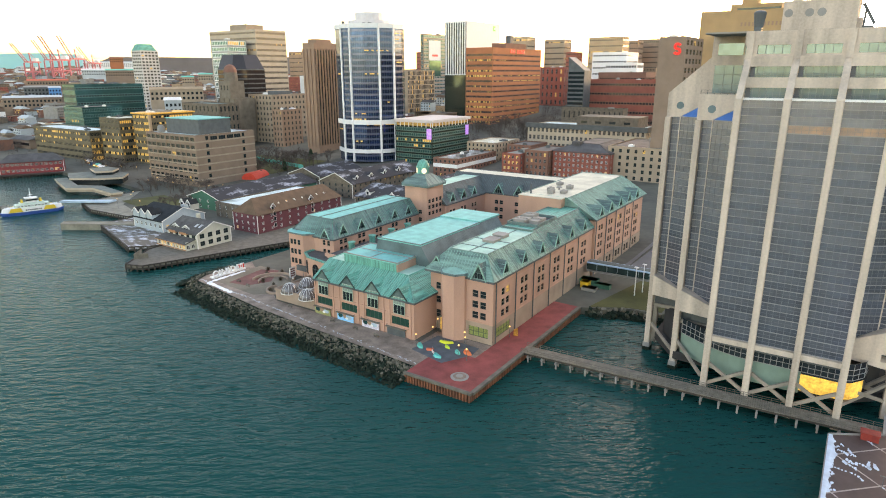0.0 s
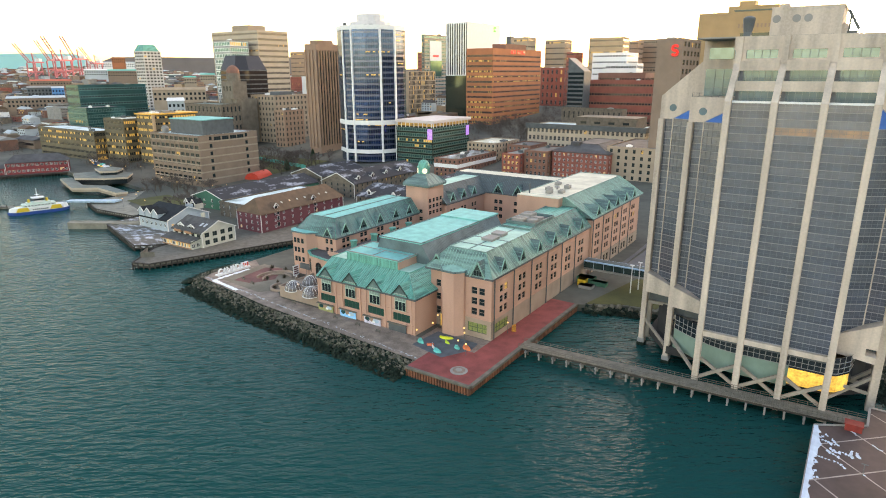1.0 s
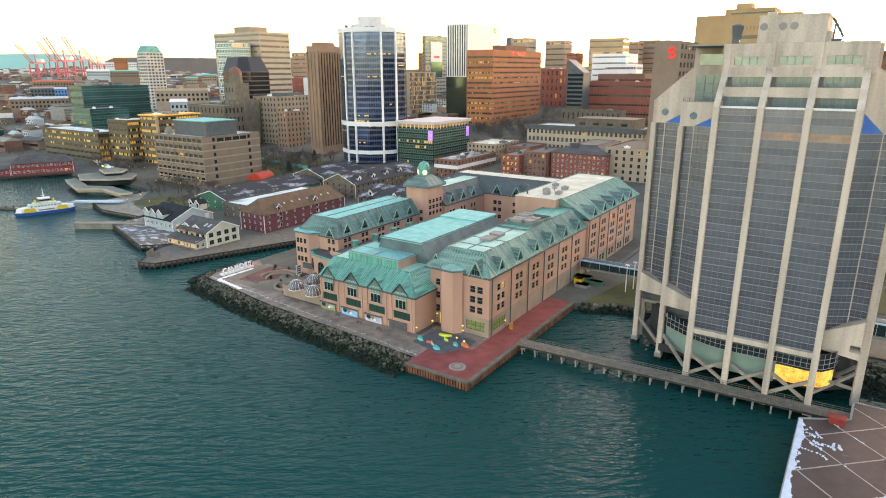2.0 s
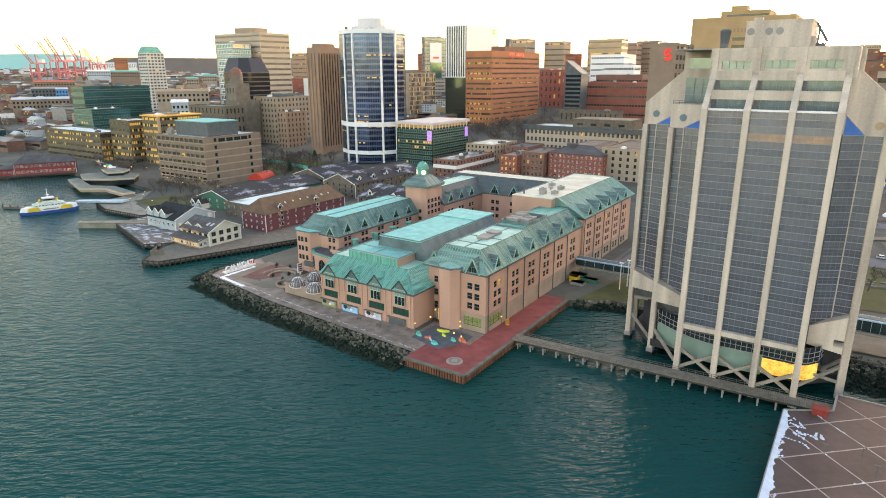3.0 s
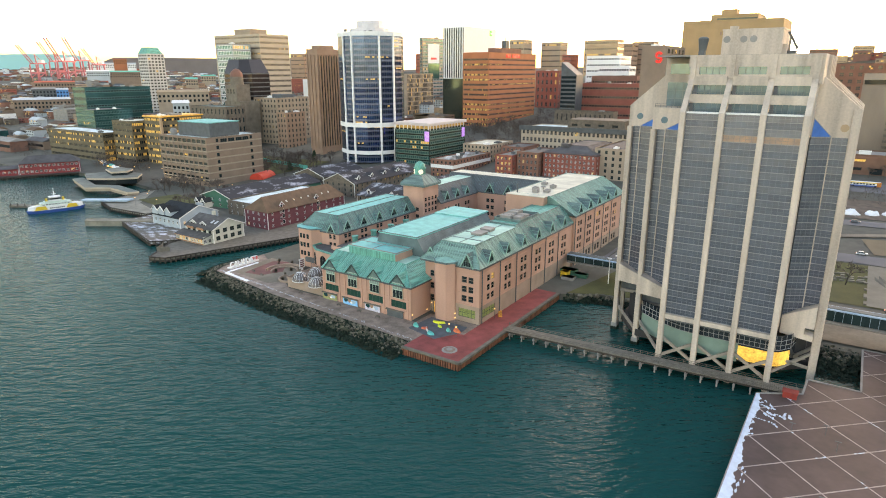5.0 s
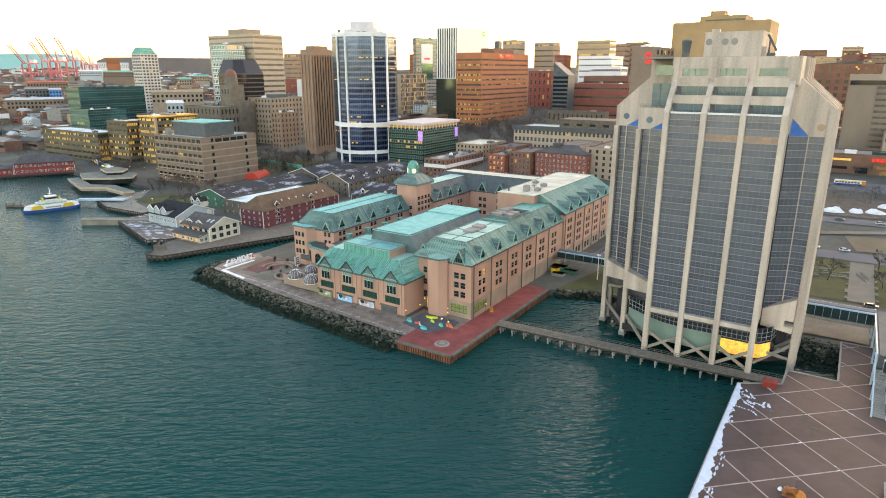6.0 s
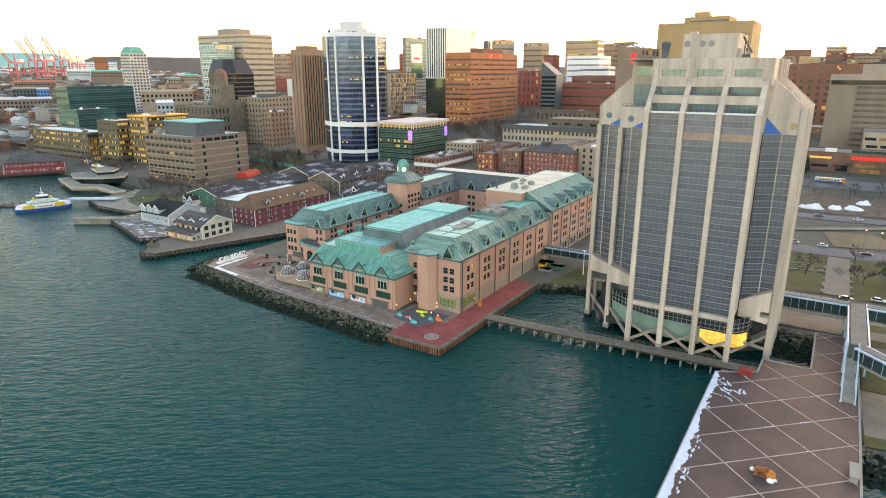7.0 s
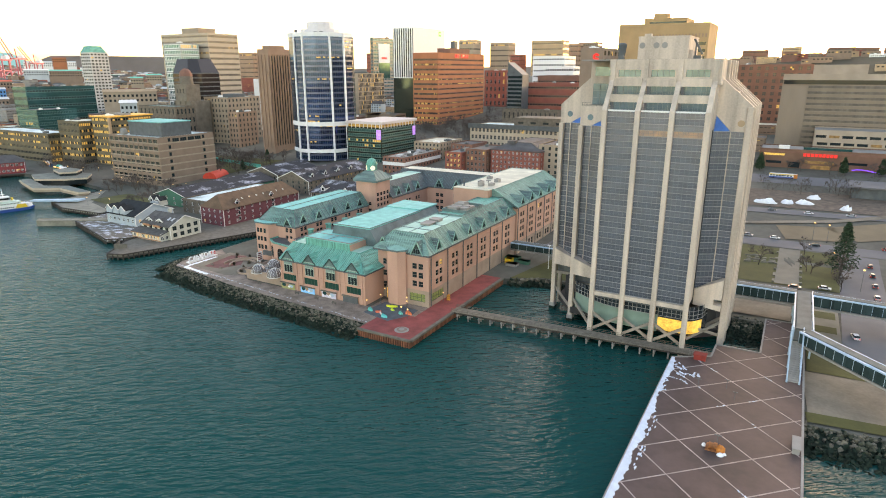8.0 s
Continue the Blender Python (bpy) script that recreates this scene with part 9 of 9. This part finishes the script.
while y < 1500:
    x = -1500.0
    while x < 260:
        w, d = rnd.uniform(16, 40) * (1 + (y - 300) / 1500), rnd.uniform(14, 26) * (1 + (y - 300) / 1500)
        if visible(x, y) and y > shore_y(x) + 50 and free(x - w, x, y, y + d) and rnd.random() < 0.43 and not (-75 < x < 190 and y < 475) and not (-520 < x - w / 2 < -325 and 285 < y < 405) and not (-385 < x < -110 and 440 < y < 830):
            z = ground_z(x - w / 2, y)
            h = rnd.choice((7, 9, 10, 12, 14, 18)) + (rnd.choice((0, 0, 8, 16, 24)) if y > 800 and x > -900 else 0)
            fl = max(2, int(h / 3.6))
            bars = rnd.choice(WALLS)
            block("town_house", "low city building with rows of windows", x, y, w, d, z + h, bars, rnd.choice(ROOFS), fl, 1, 1, (1, 1), 0.3, bars, CITYPANE, ribbon=True, panes=(max(6, int(w / 3.2)), 1), win_fill=0.5, group="city buildings", seed=count, coping=False)
            count += 1
        x += w + rnd.choice((3, 4, 14))
    y += 34 + (y - 300) * 0.06

# low port sheds and houses far to the west
SHEDS = [BRICK_RED, GREYBROWN, BEIGE, CONC_GREY, SLATE, WHITE, TEAL_GLASS, BRICK_BROWN, COPPER_DULL, STONE_DARK]
for i in range(110):
    a, dist = radians(rnd.uniform(36, 72)), rnd.uniform(720, 2700)
    x, yy = -math.sin(a) * dist, math.cos(a) * dist
    w, d, h = rnd.uniform(18, 50) * (0.7 + dist / 2200), rnd.uniform(15, 40), rnd.choice((6, 8, 10, 12, 16, 22))
    if yy < shore_y(max(x, -3999)) + 12 or not free(x - w, x, yy, yy + d):
        continue
    take(x, yy, w, d, 1)
    z = ground_z(x, yy)
    b = thing("shed", "distant low building near the port", "building", (x, yy, z - 1), group="port buildings")
    g = Geo()
    g.box(-w, 0, 0, d, 0, h)
    part("wall", g, rnd.choice(SHEDS), b)
    g = Geo()
    if i % 2:
        g.loft([(-w - 1, -1, h), (1, -1, h), (1, d + 1, h), (-w - 1, d + 1, h)], [(-w, d * 0.45, h + 3), (0, d * 0.45, h + 3), (0, d * 0.55, h + 3), (-w, d * 0.55, h + 3)])
    else:
        g.box(-w - 0.4, 0.4, -0.4, d + 0.4, h, h + 0.7)
    part("roof", g, rnd.choice((DARKROOF, SLATE, ROOF_PALE, CONC_GREY, SHINGLE, BRICK_BROWN)), b)
    if dist < 1500:
        g = Geo()
        g.box(-w + 1, -1, -0.12, -0.02, h * 0.45, h * 0.7)
        part("window_row", g, LIT if rnd.random() < 0.2 else PANE, b)
# named port buildings along the far basin, turned towards the harbour
PORT_RED = mat("red_port_cladding", (0.60, 0.13, 0.07), 0.8, vary=0.15)
PORT_BLUE = mat("blue_port_cladding", (0.06, 0.26, 0.55), 0.8, vary=0.15)
PORT_TEAL = mat("teal_port_roof", (0.06, 0.50, 0.40), 0.8, vary=0.15)
# pale grey-blue with the haze of distance put into the colour
PORT_GREY = mat("hazy_pale_cladding", (0.46, 0.52, 0.54), 0.8, vary=0.15, scale=0.05)
for label, x, yy, w, top, turn, m, rm in (("long red container store at the port", -1349, 608, 70, 66, 66, GREYBROWN, PORT_RED), ("blue steel port shed", -1209, 554, 19, 55, 65, PORT_BLUE, PORT_GREY), ("dark grey port shed beside a blue one", -1229, 532, 37, 56, 67, SLATE, CONC_GREY),
                                      ("large white ferry terminal shed", -2002, 1088, 139, 112, 61, WHITE, PORT_GREY), ("orange brick mill building", -1816, 1012, 35, 122, 61, BRICK_ORANGE, BRICK_BROWN), ("white gabled port warehouse", -1668, 865, 53, 88, 63, PORT_GREY, WHITE),
                                      ("long low warehouse with green roof", -1507, 847, 67, 86, 61, GREYBROWN, PORT_TEAL), ("low hall with turquoise roof", -1221, 832, 25, 71, 56, BEIGE, PORT_TEAL), ("wide hall with turquoise roof", -1363, 978, 34, 76, 54, BEIGE, PORT_TEAL),
                                      ("long beige stone station building", -734, 482, 63, 60, 57, BEIGE, TAN), ("white blank-walled annex beside the station", -620, 401, 17, 52, 57, PORT_GREY, WHITE), ("grey transit shed with pale roof", -1039, 443, 75, 45, 67, GREYBROWN, PORT_GREY)):
    z = ground_z(x, yy) - 3
    b = thing("port_building", label, "building", (x, yy, z), turn=turn, group="port halls")
    h = top - z
    g = Geo()
    g.box(-w / 2, w / 2, 0, 22, 0, h - 1.5)
    part("wall", g, m, b)
    g = Geo()
    g.loft([(-w / 2 - 1, -1, h - 1.5), (w / 2 + 1, -1, h - 1.5), (w / 2 + 1, 23, h - 1.5), (-w / 2 - 1, 23, h - 1.5)], [(-w / 2, 10, h + 1.5), (w / 2, 10, h + 1.5), (w / 2, 12, h + 1.5), (-w / 2, 12, h + 1.5)])
    part("roof", g, rm, b)
    for k in range(2):
        g = Geo()
        n = max(4, int(w / 5))
        for i in range(n):
            u = -w / 2 + w * (i + 0.25) / n
            g.box(u, u + w * 0.5 / n, -0.15, -0.02, h - 8 - 6 * k, h - 5 - 6 * k)
        part("window_row", g, PANE, b)

# the far town: countless small houses among bare trees
tg, wg = Geo(), Geo()


def twig_clump(g, x, y, z, h, n):
    g.beam((x, y, z), (x, y, z + h * 0.5), h * 0.03, h * 0.03)
    for _ in range(n):
        a, t, r = rnd.uniform(0, 6.283), rnd.random(), h * 0.36 * math.sqrt(rnd.random())
        p = Vector((x + r * math.cos(a), y + r * math.sin(a), z + h * (0.25 + 0.72 * t) - r * 0.5))
        d = Vector((math.cos(a) * 0.6, math.sin(a) * 0.6, rnd.uniform(0.4, 1.0))) * h * 0.17
        s = Vector((rnd.uniform(-1, 1), rnd.uniform(-1, 1), rnd.uniform(-0.3, 0.3))) * h * 0.022
        g.face([p - s, p + s, p + d])


for i in range(1300):
    a, dist = radians(rnd.uniform(30, 73)), 820 * (3600 / 820) ** rnd.random()
    x, yy = -math.sin(a) * dist, math.cos(a) * dist
    w, d, h = rnd.uniform(9, 26) * (0.6 + dist / 2500), rnd.uniform(9, 20), rnd.choice((5, 6, 7, 8, 10, 13))
    if yy < shore_y(max(x, -3999)) + 12 or not free(x - w, x, yy, yy + d):
        continue
    z = ground_z(x, yy) - 3
    h += 3
    k, kr = rnd.randrange(7), 7 + rnd.randrange(4)
    if i % 3 == 0:
        for _ in range(3):
            twig_clump(wg, x + rnd.uniform(5, 25), yy + rnd.uniform(-14, 4), z + 2, rnd.uniform(9, 14), 26)
    tg.box(x - w, x, yy, yy + d, z, z + h, k)
    if i % 2:
        tg.loft([(x - w - 0.5, yy - 0.5, z + h), (x + 0.5, yy - 0.5, z + h), (x + 0.5, yy + d + 0.5, z + h), (x - w - 0.5, yy + d + 0.5, z + h)], [(x - w + 1, yy + d * 0.45, z + h + 3.5), (x - 1, yy + d * 0.45, z + h + 3.5), (x - 1, yy + d * 0.55, z + h + 3.5), (x - w + 1, yy + d * 0.55, z + h + 3.5)], kr)
    else:
        tg.box(x - w - 0.3, x + 0.3, yy - 0.3, yy + d + 0.3, z + h, z + h + 0.6, kr)
    for f in range(int((h - 3) / 3.2)):
        n = max(2, int(w / 4))
        for c in range(n):
            tg.face([(x - w + w * (c + 0.3) / n, yy - 0.1, z + 4 + f * 3.2), (x - w + w * (c + 0.75) / n, yy - 0.1, z + 4 + f * 3.2), (x - w + w * (c + 0.75) / n, yy - 0.1, z + 5.6 + f * 3.2), (x - w + w * (c + 0.3) / n, yy - 0.1, z + 5.6 + f * 3.2)], 12 if rnd.random() < 0.1 else 11)
solid("far_town", tg, [BRICK_RED, GREYBROWN, BEIGE, WHITE, STONE_DARK, BRICK_BROWN, PORT_GREY, DARKROOF, SLATE, PORT_GREY, SHINGLE, PANE, LIT], "distant town of small houses on the slope", "town", kind="stuff")
# bare woods between the towers and on the slopes
for x0, x1, y0, y1, n in ((-455, -360, 305, 385, 70), (-345, -180, 555, 640, 190), (-345, -100, 640, 840, 150), (-180, -80, 540, 640, 50), (-345, -240, 470, 555, 60), (-60, 150, 395, 435, 40), (-700, -560, 300, 420, 60), (-900, -640, 260, 360, 60), (-560, -480, 255, 283, 24), (-430, -380, 222, 252, 24), (-330, -180, 700, 900, 70)):
    for _ in range(n):
        x, yy = rnd.uniform(x0, x1), rnd.uniform(y0, y1)
        if free(x - 2, x + 2, yy - 2, yy + 2):
            twig_clump(wg, x, yy, ground_z(x, yy) - 0.3, rnd.uniform(7, 13), 90)
solid("bare_woods", wg, mat("grey_brown_twigs", (0.105, 0.085, 0.07), 0.95, vary=0.4, scale=0.06, fine=0.4), "leafless grey-brown winter woods between the houses", "trees", kind="stuff")

# market kiosks on the street behind the ferry landing, and a teal hoarding round the lawn
rk = random.Random(8)
for i in range(9):
    x, yy = -574 + i * 8.0 + rk.uniform(-1, 1), 277.5 - i * 2.2 + rk.uniform(-1.5, 1.5)
    z = ground_z(x, yy)
    b = thing("market_kiosk", "small wooden market kiosk with lit counter", "kiosk", (x, yy, z), turn=rk.uniform(-15, 15), group="market kiosks")
    g = Geo()
    g.box(-2.2, 2.2, 0, 3, 0, 2.7)
    part("body", g, rk.choice((SHINGLE, MAROON, PORT_BLUE, GREENWALL)), b)
    g = Geo()
    g.loft([(-2.6, -0.5, 2.7), (2.6, -0.5, 2.7), (2.6, 3.4, 2.7), (-2.6, 3.4, 2.7)], [(-2.4, 1.4, 4.0), (2.4, 1.4, 4.0), (2.4, 1.6, 4.0), (-2.4, 1.6, 4.0)])
    part("roof", g, rk.choice((DARKROOF, PORT_TEAL, PORT_RED, WHITE)), b)
    g = Geo()
    g.box(-1.7, 1.7, -0.12, -0.02, 1.0, 2.2)
    part("counter", g, LAMP if i % 3 else LIT, b, "warmly lit counter opening")
hoard = site("hoarding", "teal construction hoarding along the winter lawn", "fence", (-400, 348, 7))
for i in range(18):
    xa, xb = -436 + i * 4.0, -432.2 + i * 4.0
    ya, yb = 355 - i * 0.72, 355 - (i + 1) * 0.72
    z = ground_z(xa, ya)
    g = Geo()
    g.loft([(xa, ya, z - 0.3), (xb, yb, z - 0.3), (xb, yb + 0.2, z - 0.3), (xa, ya + 0.2, z - 0.3)], [(xa, ya, z + 3.2), (xb, yb, z + 3.2), (xb, yb + 0.2, z + 3.2), (xa, ya + 0.2, z + 3.2)])
    part("panel", g, PORT_TEAL, hoard)
g = Geo()
for i in range(24):
    for j in range(6):
        def hz(u, v):
            return 50 + 62 * math.exp(-((u - 12) / 9.0) ** 2) * math.sin(math.pi * min(1, v / 4.0) / 2) + 4 * noise.noise((u * 0.4, v * 0.7, 3))
        xa, xb, ya, yb = -500 + i * 60, -440 + i * 60, 1050 + j * 70, 1120 + j * 70
        g.face([(xa, ya, hz(i, j)), (xb, ya, hz(i + 1, j)), (xb, yb, hz(i + 1, j + 1)), (xa, yb, hz(i, j + 1))])
hg = Geo()
for _ in range(150):
    u, v = rnd.uniform(0.5, 23.5), rnd.uniform(0, 5.5)
    x, yy, w, h = -500 + u * 60, 1050 + v * 70, rnd.uniform(14, 44), rnd.choice((6, 8, 9, 12, 15))
    z = hz(u, v) - 6
    k = rnd.randrange(5)
    hg.box(x - w, x, yy, yy + 14, z, z + h + 6, k)
    hg.box(x - w - 0.4, x + 0.4, yy - 0.4, yy + 14.4, z + h + 6, z + h + 6.8, 5)
    for c in range(max(2, int(w / 6))):
        a = x - w + 1.5 + c * 6
        hg.face([(a, yy - 0.1, z + h + 1), (a + 3.4, yy - 0.1, z + h + 1), (a + 3.4, yy - 0.1, z + h + 3), (a, yy - 0.1, z + h + 3)], 7 if rnd.random() < 0.25 else 6)
solid("hill_houses", hg, [BRICK_BROWN, BROWN_RIB, GREYBROWN, BRICK_RED, TAN, DARKROOF, PANE, LIT], "distant brown houses scattered over the hill", "town", kind="stuff")
solid("citadel_hill", g, mat("brown_hill_grass", (0.085, 0.066, 0.036), 0.95, vary=0.3, scale=0.02, fine=0.2), "broad brown grassy hill behind the city", "hill", kind="structure")

# distant land
g = Geo()
prev = None
for i in range(61):
    a = radians(-40 + i * 2.2)
    dist = 3900
    h = 95 + 30 * noise.noise((i * 0.22, 0.3, 0)) + max(0, min(75, (i - 36) * 25))
    if i > 46:
        h = 100
    cur = (-math.sin(a) * dist, math.cos(a) * dist, h)
    if prev:
        g.face([(prev[0] * 1.0, prev[1], -5), (cur[0], cur[1], -5), cur, prev][::-1])
        g.face([prev, cur, (cur[0] * 1.1, cur[1] * 1.1, cur[2] - 20), (prev[0] * 1.1, prev[1] * 1.1, prev[2] - 20)][::-1])
    prev = cur
solid("distant_hills", g, HILL, "dark wooded hills on the horizon", "hills", kind="structure")
# never in view: added behind the camera so mirror glass reflects dark land
g = Geo()
for i in range(40):
    a0, a1 = radians(150 + i * 3), radians(153 + i * 3)
    p, q = (-math.sin(a0) * 1700, math.cos(a0) * 1700), (-math.sin(a1) * 1700, math.cos(a1) * 1700)
    g.face([(*p, -2), (*q, -2), (*q, 34), (*p, 34)])
solid("far_shore", g, HILL, "unseen dark far shore behind the camera, for reflections", "shore", kind="structure")

# one upright sheet; the haze over far water is in its colour
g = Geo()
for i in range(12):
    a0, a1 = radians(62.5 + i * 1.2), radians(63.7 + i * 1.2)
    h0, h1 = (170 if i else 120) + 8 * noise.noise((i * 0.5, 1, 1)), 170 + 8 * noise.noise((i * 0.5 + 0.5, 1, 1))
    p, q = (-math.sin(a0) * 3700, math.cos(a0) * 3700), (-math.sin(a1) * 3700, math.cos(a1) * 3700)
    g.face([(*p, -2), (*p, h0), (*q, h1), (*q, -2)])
solid("far_bay", g, HAZE_SEA, "upright turquoise sheet with haze coloured in, for the far bay", "shore", kind="structure")
